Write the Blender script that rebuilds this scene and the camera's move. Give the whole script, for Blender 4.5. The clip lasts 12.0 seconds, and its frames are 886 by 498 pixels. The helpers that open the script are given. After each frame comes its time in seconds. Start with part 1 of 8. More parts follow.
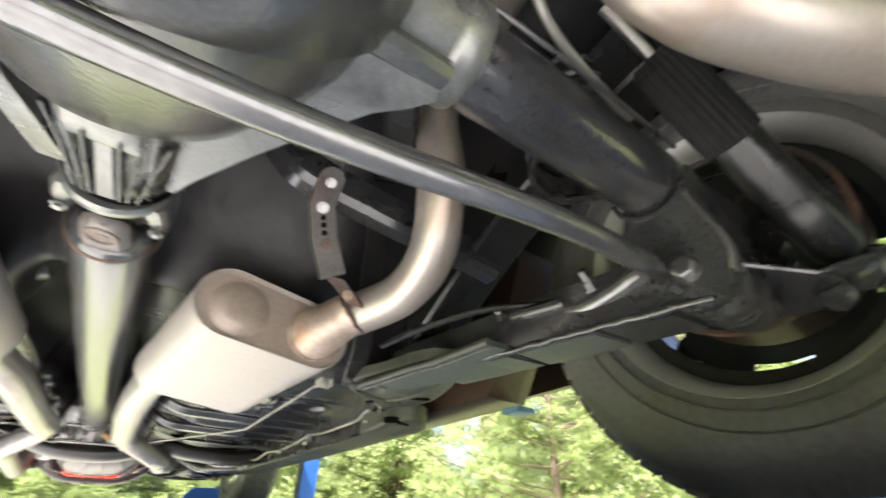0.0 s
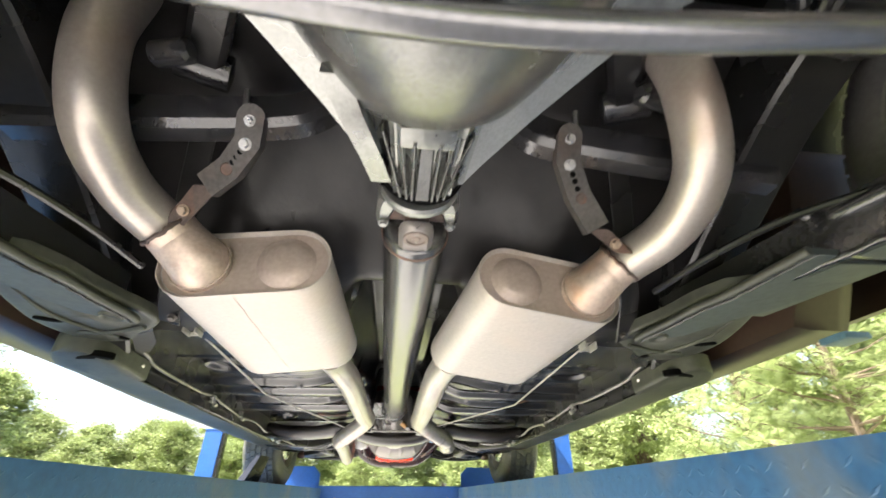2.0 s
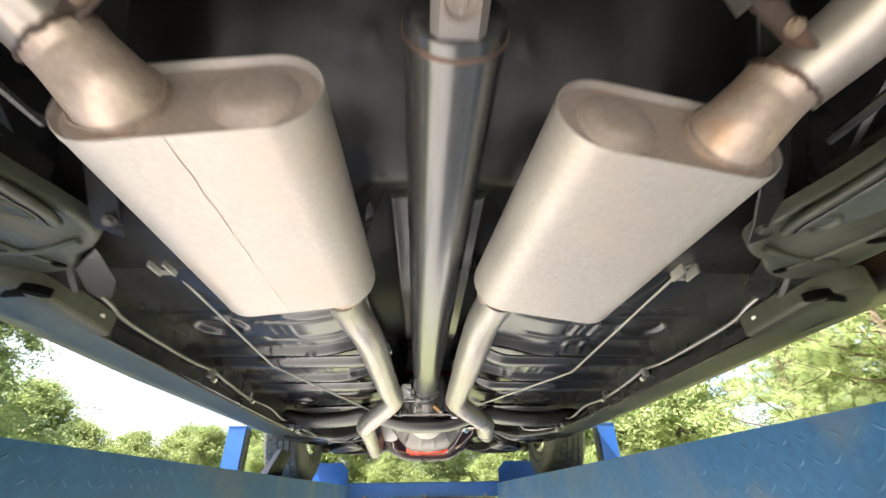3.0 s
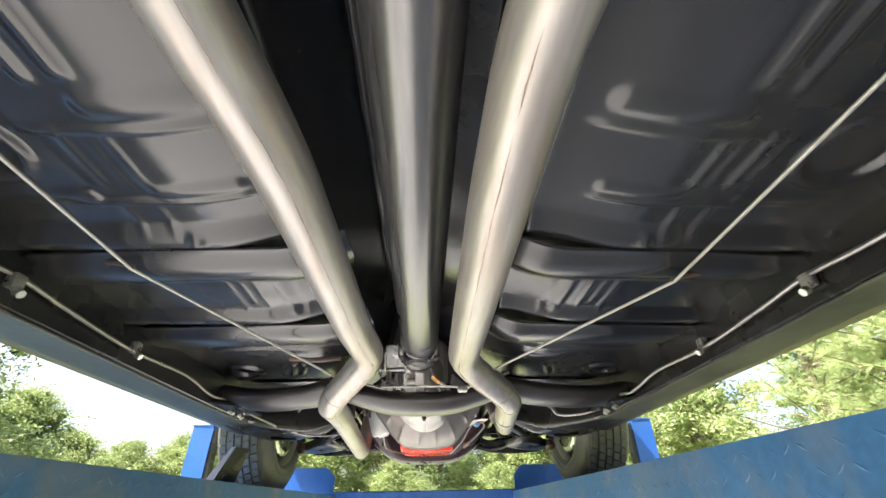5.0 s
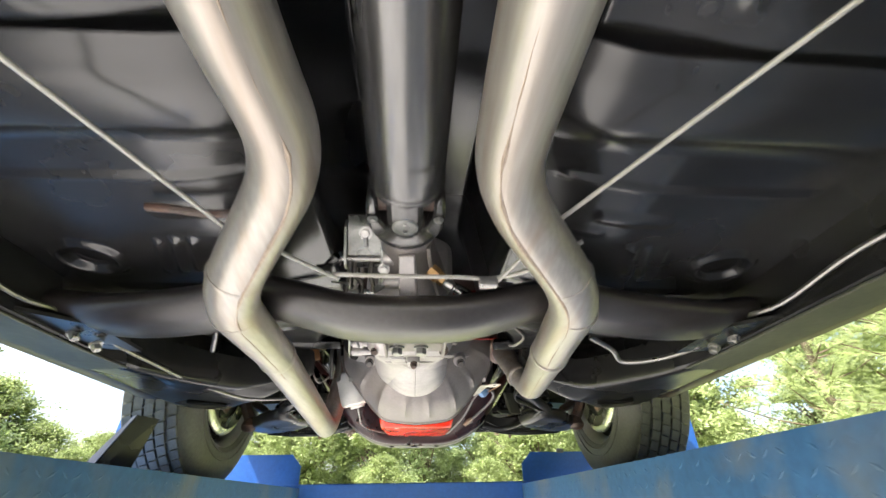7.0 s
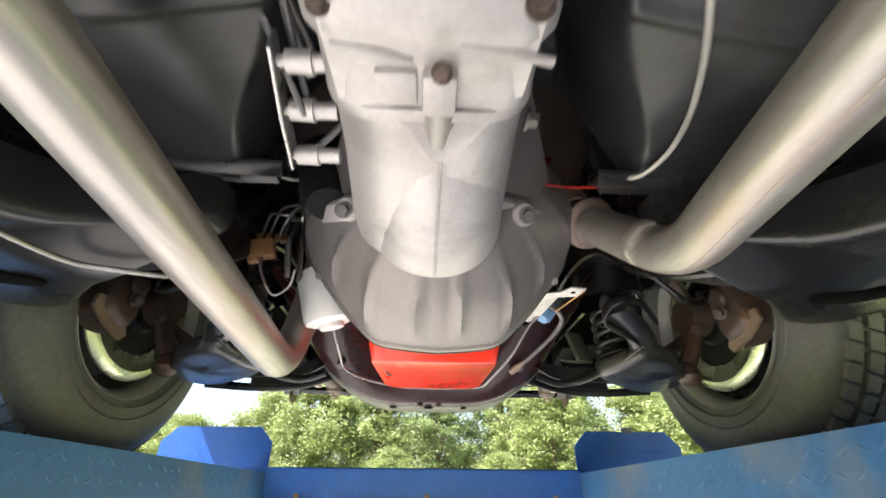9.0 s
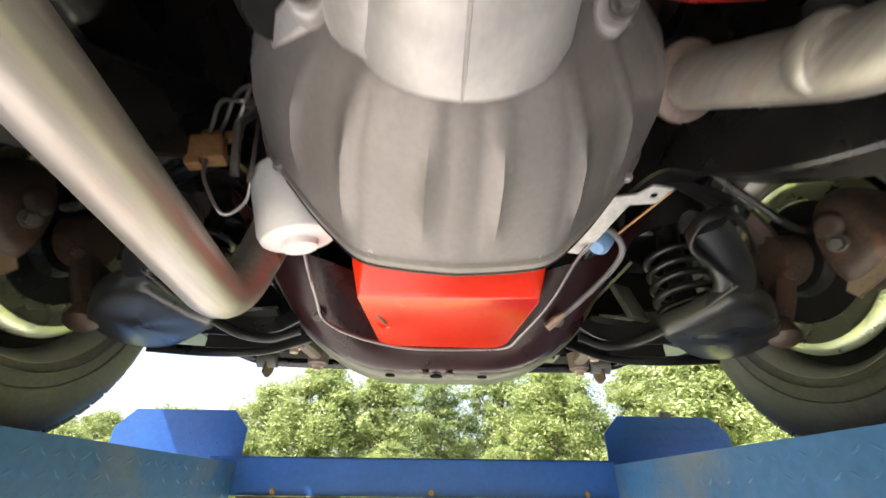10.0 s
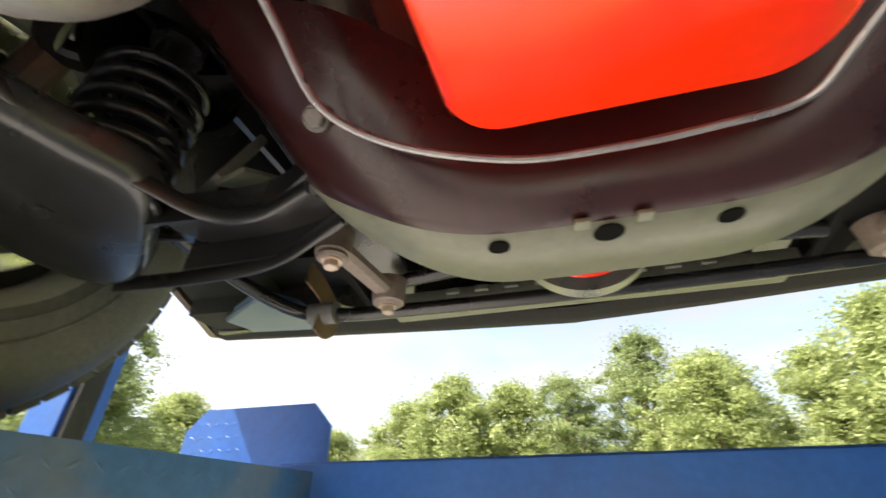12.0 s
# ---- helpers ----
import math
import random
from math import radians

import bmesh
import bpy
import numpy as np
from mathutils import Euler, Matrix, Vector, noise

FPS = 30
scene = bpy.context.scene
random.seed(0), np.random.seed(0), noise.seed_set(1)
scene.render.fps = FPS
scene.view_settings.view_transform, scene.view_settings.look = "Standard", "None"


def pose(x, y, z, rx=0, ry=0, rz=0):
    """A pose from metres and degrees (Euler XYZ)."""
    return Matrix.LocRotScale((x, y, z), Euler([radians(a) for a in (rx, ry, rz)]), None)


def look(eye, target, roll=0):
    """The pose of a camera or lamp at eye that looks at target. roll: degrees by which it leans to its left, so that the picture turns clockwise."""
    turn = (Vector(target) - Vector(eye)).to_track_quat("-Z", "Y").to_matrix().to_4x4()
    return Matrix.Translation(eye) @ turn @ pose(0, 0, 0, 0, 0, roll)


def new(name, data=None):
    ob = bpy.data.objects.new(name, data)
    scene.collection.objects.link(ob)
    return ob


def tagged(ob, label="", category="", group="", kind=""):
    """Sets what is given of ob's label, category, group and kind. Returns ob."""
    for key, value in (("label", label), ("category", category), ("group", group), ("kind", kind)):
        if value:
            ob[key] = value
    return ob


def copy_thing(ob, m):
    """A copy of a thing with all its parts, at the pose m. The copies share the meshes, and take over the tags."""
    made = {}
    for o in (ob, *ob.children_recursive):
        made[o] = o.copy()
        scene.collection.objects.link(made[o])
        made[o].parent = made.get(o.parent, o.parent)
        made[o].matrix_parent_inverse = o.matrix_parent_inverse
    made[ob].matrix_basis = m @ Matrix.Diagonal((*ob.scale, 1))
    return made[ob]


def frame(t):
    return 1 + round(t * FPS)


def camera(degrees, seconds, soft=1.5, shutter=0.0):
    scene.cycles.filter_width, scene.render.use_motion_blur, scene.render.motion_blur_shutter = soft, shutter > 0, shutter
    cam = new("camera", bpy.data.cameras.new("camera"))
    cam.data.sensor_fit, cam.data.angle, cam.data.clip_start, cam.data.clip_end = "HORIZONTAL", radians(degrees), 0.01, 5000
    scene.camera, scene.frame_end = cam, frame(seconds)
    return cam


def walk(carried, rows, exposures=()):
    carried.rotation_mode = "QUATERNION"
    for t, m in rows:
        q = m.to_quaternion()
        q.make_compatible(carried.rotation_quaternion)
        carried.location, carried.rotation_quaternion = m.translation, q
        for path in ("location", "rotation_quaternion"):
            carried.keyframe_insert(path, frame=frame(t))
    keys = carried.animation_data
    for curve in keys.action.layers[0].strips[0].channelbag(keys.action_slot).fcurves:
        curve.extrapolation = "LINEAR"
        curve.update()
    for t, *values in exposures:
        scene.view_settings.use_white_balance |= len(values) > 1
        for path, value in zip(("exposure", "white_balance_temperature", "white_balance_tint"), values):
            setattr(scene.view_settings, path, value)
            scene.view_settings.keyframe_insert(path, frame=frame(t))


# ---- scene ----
cam = camera(93.4, 12.0, shutter=0.4)
PATH = [
    (0, (0.123, -0.217, -0.012), (1.058, 1.178, 1.075), 1.2),
    (0.2, (0.142, -0.226, -0.015), (1.173, 1.096, 1.074), 1.2),
    (0.5, (0.143, -0.227, -0.015), (1.181, 1.091, 1.074), 1.2),
    (1, (0.09, -0.211, -0.017), (0.878, 1.28, 1.059), 1.4),
    (1.5, (0.016, -0.202, -0.026), (0.44, 1.447, 1.024), 0.7),
    (2, (0.018, -0.169, -0.052), (0.189, 1.544, 0.967), 0.1),
    (2.5, (0.012, -0.06, -0.073), (0.096, 1.665, 0.936), -0.7),
    (3, (0.005, 0.116, -0.079), (0.079, 1.834, 0.942), -0.9),
    (4.8, (0.025, 0.65, -0.09), (0.09, 2.337, 0.983), -1.4),
    (5, (0.031, 0.687, -0.077), (0.088, 2.386, 0.978), -1.2),
    (5.5, (0.019, 0.835, -0.087), (0.084, 2.532, 0.969), -1.0),
    (6, (0.021, 1.001, -0.075), (0.105, 2.695, 0.986), -1.2),
    (6.5, (0.018, 1.129, -0.071), (0.12, 2.825, 0.984), -1.3),
    (7, (0.021, 1.277, -0.073), (0.12, 2.981, 0.968), -1.0),
    (7.2, (0.021, 1.346, -0.067), (0.114, 3.053, 0.972), -0.9),
    (8.8, (0.015, 1.904, -0.079), (0.06, 3.61, 0.963), 0.2),
    (9, (0.003, 1.968, -0.074), (0.049, 3.684, 0.953), 0.5),
    (9.5, (-0.01, 2.096, -0.076), (0.039, 3.821, 0.936), 0.7),
    (10, (-0.013, 2.253, -0.071), (0.037, 3.978, 0.94), 0.6),
    (10.5, (0.002, 2.448, -0.073), (0.026, 4.175, 0.936), 0.5),
    (11, (0.009, 2.602, -0.082), (-0.046, 4.322, 0.938), 0.6),
    (11.5, (-0.002, 2.722, -0.09), (-0.183, 4.422, 0.948), 0.1),
    (12, (-0.055, 2.745, -0.065), (-0.495, 4.386, 0.991), -0.3),
]
walk(cam, [(t, look(eye, target, roll)) for t, eye, target, roll in PATH], [(0.0, 2.18, 6400, 12), (1.5, 2.15, 6550, 12), (3.0, 1.9, 6600, 12), (5.0, 1.88, 6450, 12), (7.0, 1.88, 6450, 12), (9.0, 1.87, 6450, 13), (10.5, 1.76, 6900, 13), (12.0, 1.62, 7100, 14)])

# ---- world and sun ----
world = bpy.data.worlds.new("sky")
scene.world = world
world.use_nodes = True
wn = world.node_tree.nodes
wn.clear()
w_out = wn.new("ShaderNodeOutputWorld")
w_bg = wn.new("ShaderNodeBackground")
w_sky = wn.new("ShaderNodeTexSky")
w_sky.sky_type = "NISHITA"
w_sky.sun_disc = False
w_sky.sun_elevation = radians(56)
w_sky.sun_rotation = radians(244)
w_sky.air_density, w_sky.dust_density, w_sky.ozone_density = 1.0, 4.5, 1.0
w_bg.inputs["Strength"].default_value = 0.15
# soft broken cloud: the sky loses its blue and gains a little light where the noise is high
w_tc = wn.new("ShaderNodeTexCoord")
w_map = wn.new("ShaderNodeMapping")
w_map.inputs["Scale"].default_value = (1, 1, 2.6)
w_noise = wn.new("ShaderNodeTexNoise")
w_noise.inputs["Scale"].default_value, w_noise.inputs["Detail"].default_value, w_noise.inputs["Roughness"].default_value = 2.6, 7, 0.55
w_range = wn.new("ShaderNodeMapRange")
w_range.inputs["From Min"].default_value, w_range.inputs["From Max"].default_value = 0.42, 0.68
w_grey = wn.new("ShaderNodeRGBToBW")
w_white = wn.new("ShaderNodeVectorMath")
w_white.operation = "SCALE"
w_white.inputs["Scale"].default_value = 0.95
w_mix = wn.new("ShaderNodeMix")
w_mix.data_type = "RGBA"
w_link = world.node_tree.links.new
w_link(w_tc.outputs["Generated"], w_map.inputs["Vector"])
w_link(w_map.outputs[0], w_noise.inputs["Vector"])
w_link(w_noise.outputs["Fac"], w_range.inputs["Value"])
w_link(w_sky.outputs[0], w_grey.inputs[0])
w_link(w_grey.outputs[0], w_white.inputs[0])
w_link(w_range.outputs[0], w_mix.inputs["Factor"])
w_link(w_sky.outputs[0], w_mix.inputs["A"])
w_link(w_white.outputs[0], w_mix.inputs["B"])
w_link(w_mix.outputs["Result"], w_bg.inputs["Color"])
world.node_tree.links.new(w_bg.outputs[0], w_out.inputs["Surface"])

sun_data = bpy.data.lights.new("sun", "SUN")
sun_data.energy, sun_data.angle, sun_data.color = 5.0, radians(0.5), (1.0, 0.95, 0.87)
sun = new("sun", sun_data)
SUN_AZ, SUN_EL = radians(244), radians(56)
sun.matrix_world = look((0, 0, 30), (-30 * math.sin(SUN_AZ) / math.tan(SUN_EL), -30 * math.cos(SUN_AZ) / math.tan(SUN_EL), 0))


# ---- materials ----
def material(name, base, rough=0.5, metal=0.0, vary=0.25, scale=8.0, fine=90.0, bump=0.15, bump_mm=1.0,
             tint=None, tint_amount=0.0, tint_scale=5.0, coat=0.0, object_random=0.0, spec=0.5, rough_vary=0.15, stretch=1.0):
    """A painted, bare or cast surface: base colour with broad and fine variation, stains of a second colour, fine relief."""
    m = bpy.data.materials.new(name)
    m.use_nodes = True
    nt = m.node_tree
    n, l = nt.nodes, nt.links
    b = n["Principled BSDF"]
    tc = n.new("ShaderNodeTexCoord")
    broad = n.new("ShaderNodeTexNoise")
    broad.inputs["Scale"].default_value, broad.inputs["Detail"].default_value = scale, 6
    grain = n.new("ShaderNodeTexNoise")
    grain.inputs["Scale"].default_value, grain.inputs["Detail"].default_value = fine, 4
    coords = tc.outputs["Object"]
    if stretch != 1.0:
        along = n.new("ShaderNodeMapping")
        along.inputs["Scale"].default_value = (1, stretch, 1)
        l.new(coords, along.inputs["Vector"])
        coords = along.outputs[0]
    l.new(coords, broad.inputs["Vector"])
    l.new(coords, grain.inputs["Vector"])
    add = n.new("ShaderNodeMath")
    add.operation = "ADD"
    l.new(broad.outputs["Fac"], add.inputs[0])
    l.new(grain.outputs["Fac"], add.inputs[1])
    ramp = n.new("ShaderNodeMapRange")
    ramp.inputs["From Min"].default_value, ramp.inputs["From Max"].default_value = 0.6, 1.4
    ramp.inputs["To Min"].default_value, ramp.inputs["To Max"].default_value = 1 - vary, 1 + vary
    l.new(add.outputs[0], ramp.inputs["Value"])
    mul = n.new("ShaderNodeVectorMath")
    mul.operation = "SCALE"
    mul.inputs[0].default_value = base
    l.new(ramp.outputs[0], mul.inputs["Scale"])
    colour = mul.outputs[0]
    if tint:
        stain = n.new("ShaderNodeTexNoise")
        stain.inputs["Scale"].default_value, stain.inputs["Detail"].default_value = tint_scale, 8
        stain.inputs["Distortion"].default_value = 0.6
        l.new(coords, stain.inputs["Vector"])
        sr = n.new("ShaderNodeMapRange")
        sr.inputs["From Min"].default_value, sr.inputs["From Max"].default_value = 0.5, 0.72
        sr.inputs["To Max"].default_value = tint_amount
        l.new(stain.outputs["Fac"], sr.inputs["Value"])
        mix = n.new("ShaderNodeMix")
        mix.data_type = "RGBA"
        mix.inputs["B"].default_value = (*tint, 1)
        l.new(sr.outputs[0], mix.inputs["Factor"])
        l.new(colour, mix.inputs["A"])
        colour = mix.outputs["Result"]
    if object_random:
        info = n.new("ShaderNodeObjectInfo")
        hsv = n.new("ShaderNodeHueSaturation")
        r2 = n.new("ShaderNodeMapRange")
        r2.inputs["To Min"].default_value, r2.inputs["To Max"].default_value = 1 - object_random, 1 + object_random
        l.new(info.outputs["Random"], r2.inputs["Value"])
        l.new(r2.outputs[0], hsv.inputs["Value"])
        l.new(colour, hsv.inputs["Color"])
        colour = hsv.outputs[0]
    l.new(colour, b.inputs["Base Color"])
    rr = n.new("ShaderNodeMapRange")
    rr.inputs["To Min"].default_value, rr.inputs["To Max"].default_value = max(0.03, rough - rough_vary), min(1, rough + rough_vary)
    l.new(broad.outputs["Fac"], rr.inputs["Value"])
    l.new(rr.outputs[0], b.inputs["Roughness"])
    b.inputs["Metallic"].default_value = metal
    b.inputs["Specular IOR Level"].default_value = spec
    b.inputs["Coat Weight"].default_value = coat
    b.inputs["Coat Roughness"].default_value = 0.15
    if bump:
        bn = n.new("ShaderNodeBump")
        bn.inputs["Strength"].default_value, bn.inputs["Distance"].default_value = bump, bump_mm / 1000
        l.new(grain.outputs["Fac"], bn.inputs["Height"])
        l.new(bn.outputs[0], b.inputs["Normal"])
    return m


BLACK = material("black_chassis_paint", (0.011, 0.011, 0.0115), 0.28, vary=0.4, scale=6, fine=120, bump=0.25, bump_mm=0.6, tint=(0.04, 0.036, 0.032), tint_amount=0.4, tint_scale=9)
FLOOR_BLACK = material("black_floor_paint", (0.014, 0.014, 0.0148), 0.24, spec=0.66, vary=0.4, scale=4, fine=30, bump=0.13, bump_mm=1.0, tint=(0.03, 0.0285, 0.027), tint_amount=0.5, tint_scale=3.5, rough_vary=0.14)
# Darker, duller copy of the floor paint, standing in for shade on the kick-up.
KICK = material("shade_darkened_floor_black", (0.011, 0.01, 0.0105), 0.36, vary=0.5, scale=9, fine=26, bump=0.5, bump_mm=3.0, tint=(0.02, 0.018, 0.018), tint_amount=0.6, tint_scale=7, spec=0.36, rough_vary=0.2)
TOE = material("dull_undercoated_panel", (0.019, 0.019, 0.02), 0.33, vary=0.4, scale=7, fine=90, bump=0.35, bump_mm=0.8, tint=(0.065, 0.062, 0.055), tint_amount=0.6, tint_scale=5, spec=0.4)
SATIN = material("satin_black_paint", (0.026, 0.026, 0.028), 0.17, spec=0.85, vary=0.3, scale=10, fine=140, bump=0.2, bump_mm=0.5, tint=(0.05, 0.046, 0.042), tint_amount=0.3)
# Grey-green; on rail undersides it carries the reflected grass as colour.
GREY_RAIL = material("grey_green_tint", (0.078, 0.082, 0.062), 0.5, vary=0.3, scale=6, fine=90, bump=0.25, tint=(0.02, 0.02, 0.02), tint_amount=0.8, tint_scale=4)
RAIL_DARK = material("dull_grey_green_box_paint", (0.05, 0.053, 0.042), 0.5, vary=0.35, scale=7, fine=90, bump=0.3, bump_mm=0.8, tint=(0.016, 0.016, 0.016), tint_amount=0.8, tint_scale=8)
CROSS = material("brown_black_crossmember_paint", (0.022, 0.019, 0.019), 0.34, vary=0.35, scale=8, fine=110, bump=0.2, bump_mm=0.5, tint=(0.045, 0.04, 0.036), tint_amount=0.5, tint_scale=6)
STEEL = material("aluminised_steel", (0.345, 0.32, 0.296), 0.38, 0.68, vary=0.22, scale=24, fine=160, bump=0.1, bump_mm=0.3, tint=(0.3, 0.23, 0.18), tint_amount=0.7, tint_scale=26, rough_vary=0.12, stretch=0.09)
MUFFLER = material("dull_muffler_steel", (0.41, 0.375, 0.343), 0.5, 0.45, vary=0.14, scale=9, fine=160, bump=0.15, bump_mm=0.4, tint=(0.45, 0.36, 0.29), tint_amount=0.5, tint_scale=4)
END_CAP = material("browned_muffler_end", (0.38, 0.31, 0.265), 0.5, 0.4, vary=0.18, scale=11, fine=160, bump=0.15, bump_mm=0.4, tint=(0.42, 0.3, 0.21), tint_amount=0.6, tint_scale=6)
TAIL = material("warm_stained_pipe_steel", (0.4, 0.355, 0.318), 0.33, 0.62, vary=0.12, scale=7, fine=160, bump=0.08, bump_mm=0.3, tint=(0.33, 0.21, 0.13), tint_amount=0.65, tint_scale=6, rough_vary=0.12)
HEAT = material("heat_browned_steel", (0.5, 0.4, 0.33), 0.42, 0.5, vary=0.25, scale=16, fine=160, bump=0.2, bump_mm=0.5, tint=(0.42, 0.22, 0.12), tint_amount=0.7, tint_scale=14)
RUSTY = material("brown_rusty_steel", (0.075, 0.053, 0.044), 0.5, 0.3, vary=0.4, scale=25, fine=200, bump=0.5, bump_mm=0.8, tint=(0.2, 0.09, 0.05), tint_amount=0.6, tint_scale=20)
HANGER = material("grey_brown_strap_steel", (0.085, 0.078, 0.072), 0.45, 0.4, vary=0.35, scale=25, fine=200, bump=0.3, tint=(0.13, 0.085, 0.065), tint_amount=0.5, tint_scale=22)
CAST = material("grey_cast_iron", (0.26, 0.262, 0.25), 0.3, 0.75, vary=0.2, scale=14, fine=300, bump=0.4, bump_mm=0.9, tint=(0.05, 0.048, 0.046), tint_amount=0.8, tint_scale=9)
# Darker copy of the grey cast iron; holds the bowl's dark reflections as colour.
DARK_CAST = material("darkened_cast_iron", (0.19, 0.19, 0.183), 0.24, 0.75, vary=0.25, scale=10, fine=240, bump=0.4, bump_mm=0.9, tint=(0.04, 0.039, 0.037), tint_amount=0.8, tint_scale=6)
SHAFT = material("bare_shaft_steel", (0.14, 0.138, 0.136), 0.25, 0.8, vary=0.18, scale=8, fine=180, bump=0.06, bump_mm=0.3, tint=(0.07, 0.068, 0.066), tint_amount=0.7, tint_scale=9, stretch=0.12)
ALU = material("cast_aluminium", (0.42, 0.395, 0.385), 0.46, 0.45, vary=0.14, scale=12, fine=170, bump=0.4, bump_mm=0.8, tint=(0.2, 0.178, 0.165), tint_amount=0.6, tint_scale=9)
COVER = material("dull_grey_housing", (0.225, 0.202, 0.192), 0.48, 0.5, vary=0.15, scale=9, fine=150, bump=0.3, bump_mm=0.6, tint=(0.2, 0.18, 0.165), tint_amount=0.6, tint_scale=7)
NOSE = material("pale_machined_nose", (0.21, 0.212, 0.2), 0.28, 0.85, vary=0.2, scale=14, fine=160, bump=0.35, bump_mm=0.8, tint=(0.16, 0.16, 0.15), tint_amount=0.7, tint_scale=12)
# Black paint reddened: the oil pan's red reflection is put into the colour.
MAROON = material("pan_reddened_crossmember_black", (0.021, 0.0045, 0.0048), 0.3, vary=0.35, scale=8, fine=110, bump=0.2, bump_mm=0.5, tint=(0.028, 0.016, 0.015), tint_amount=0.4, tint_scale=14, spec=0.36)
TEAL = material("dusty_teal_black_paint", (0.045, 0.055, 0.055), 0.5, vary=0.4, scale=8, fine=90, bump=0.35, bump_mm=1.0, tint=(0.09, 0.09, 0.07), tint_amount=0.6, tint_scale=6, spec=0.35)
BAR = material("dark_spring_steel", (0.19, 0.188, 0.192), 0.22, 0.8, vary=0.25, scale=6, fine=150, bump=0.1, bump_mm=0.3, tint=(0.16, 0.145, 0.135), tint_amount=0.6, tint_scale=5)
MATTE = material("matte_black_undercoat", (0.012, 0.012, 0.012), 0.8, vary=0.4, scale=8, fine=90, bump=0.5, bump_mm=1.0, spec=0.15)
WIRE_RED = material("red_wire", (0.3, 0.015, 0.012), 0.4, vary=0.1, scale=20, fine=200, bump=0)
SEAM = material("brown_weld_seam", (0.34, 0.27, 0.22), 0.55, 0.3, vary=0.4, scale=40, fine=300, bump=0.3)
ARM = material("dusty_black_arm_paint", (0.01, 0.01, 0.0115), 0.3, vary=0.35, scale=7, fine=110, bump=0.3, bump_mm=0.6, tint=(0.04, 0.04, 0.033), tint_amount=0.5, tint_scale=6)
PLATED = material("plated_bracket_steel", (0.5, 0.49, 0.45), 0.36, 0.6, vary=0.25, scale=25, fine=150, bump=0.3, tint=(0.25, 0.23, 0.18), tint_amount=0.6, tint_scale=16)
BROWNED = material("deep_browned_pipe", (0.2, 0.15, 0.13), 0.45, 0.5, vary=0.3, scale=20, fine=200, bump=0.2, tint=(0.3, 0.22, 0.18), tint_amount=0.6, tint_scale=14)
# Silver shield metal; the green in its base is reflected grass, painted in.
CHROME = material("grass_tinted_shield_metal", (0.55, 0.58, 0.42), 0.28, 0.85, vary=0.1, scale=15, fine=160, bump=0.1, tint=(0.3, 0.28, 0.25), tint_amount=0.4)
BLUE_METAL = material("shiny_blue_grey_metal", (0.035, 0.07, 0.14), 0.4, 0.1, vary=0.2, scale=9, fine=120, bump=0.2, bump_mm=1.0)
BRIGHT = material("zinc_bolt", (0.42, 0.41, 0.4), 0.3, 0.85, vary=0.2, scale=60, fine=300, bump=0.1)
ORANGE = material("engine_orange_enamel", (0.78, 0.025, 0.003), 0.2, vary=0.06, scale=7, fine=120, bump=0.12, bump_mm=0.6, spec=0.5)
WHITE = material("white_enamel", (0.72, 0.7, 0.68), 0.4, vary=0.06, scale=20, fine=150, bump=0.05)
RUBBER = material("tyre_rubber", (0.14, 0.138, 0.137), 0.48, vary=0.3, scale=7, fine=120, bump=0.35, bump_mm=0.7, tint=(0.09, 0.087, 0.082), tint_amount=0.6, tint_scale=5, spec=0.4)
RIM = material("silver_grey_wheel_paint", (0.5, 0.497, 0.49), 0.36, 0.4, vary=0.12, scale=15, fine=160, bump=0.15, tint=(0.4, 0.38, 0.34), tint_amount=0.5)
DUST_BROWN = material("dusty_brown_forging", (0.17, 0.135, 0.115), 0.6, 0.25, vary=0.3, scale=18, fine=160, bump=0.3, tint=(0.26, 0.2, 0.17), tint_amount=0.6, tint_scale=12)
BROWN_DULL = material("dull_brown_strap", (0.16, 0.105, 0.06), 0.55, 0.35, vary=0.3, scale=22, fine=180, bump=0.3, tint=(0.1, 0.06, 0.035), tint_amount=0.5, tint_scale=12)
BARREL = material("black_wheel_barrel", (0.03, 0.03, 0.031), 0.22, 0.2, vary=0.25, scale=12, fine=150, bump=0.1)
VALVE = material("rust_brown_valve_body", (0.22, 0.11, 0.045), 0.55, 0.35, vary=0.35, scale=30, fine=200, bump=0.4, tint=(0.36, 0.21, 0.09), tint_amount=0.6, tint_scale=24)
BRASS = material("brass", (0.36, 0.22, 0.1), 0.4, 0.7, vary=0.25, scale=30, fine=200, bump=0.2, tint=(0.25, 0.13, 0.06), tint_amount=0.5)
BROWN = material("brown_bracket", (0.3, 0.225, 0.165), 0.5, 0.4, vary=0.3, scale=25, fine=200, bump=0.3, tint=(0.2, 0.1, 0.05), tint_amount=0.5)
LINE = material("steel_brake_line", (0.23, 0.222, 0.215), 0.32, 0.8, vary=0.2, scale=30, fine=200, bump=0.05)
CABLE = material("pale_steel_cable", (0.38, 0.365, 0.34), 0.45, 0.5, vary=0.2, scale=60, fine=900, bump=0.4, bump_mm=0.5)
BLUE = material("blue_lift_paint", (0.018, 0.1, 0.37), 0.4, vary=0.2, scale=5, fine=70, bump=0.2, tint=(0.03, 0.09, 0.24), tint_amount=0.7, tint_scale=5)
BLUE_WORN = material("worn_blue_tread_paint", (0.03, 0.11, 0.26), 0.36, vary=0.3, scale=3, fine=60, bump=0.25, tint=(0.2, 0.19, 0.15), tint_amount=0.7, tint_scale=4.5, rough_vary=0.2)
DARK_BLUE = material("dark_blue_chock", (0.028, 0.036, 0.065), 0.45, vary=0.25, scale=8, fine=90, bump=0.2)
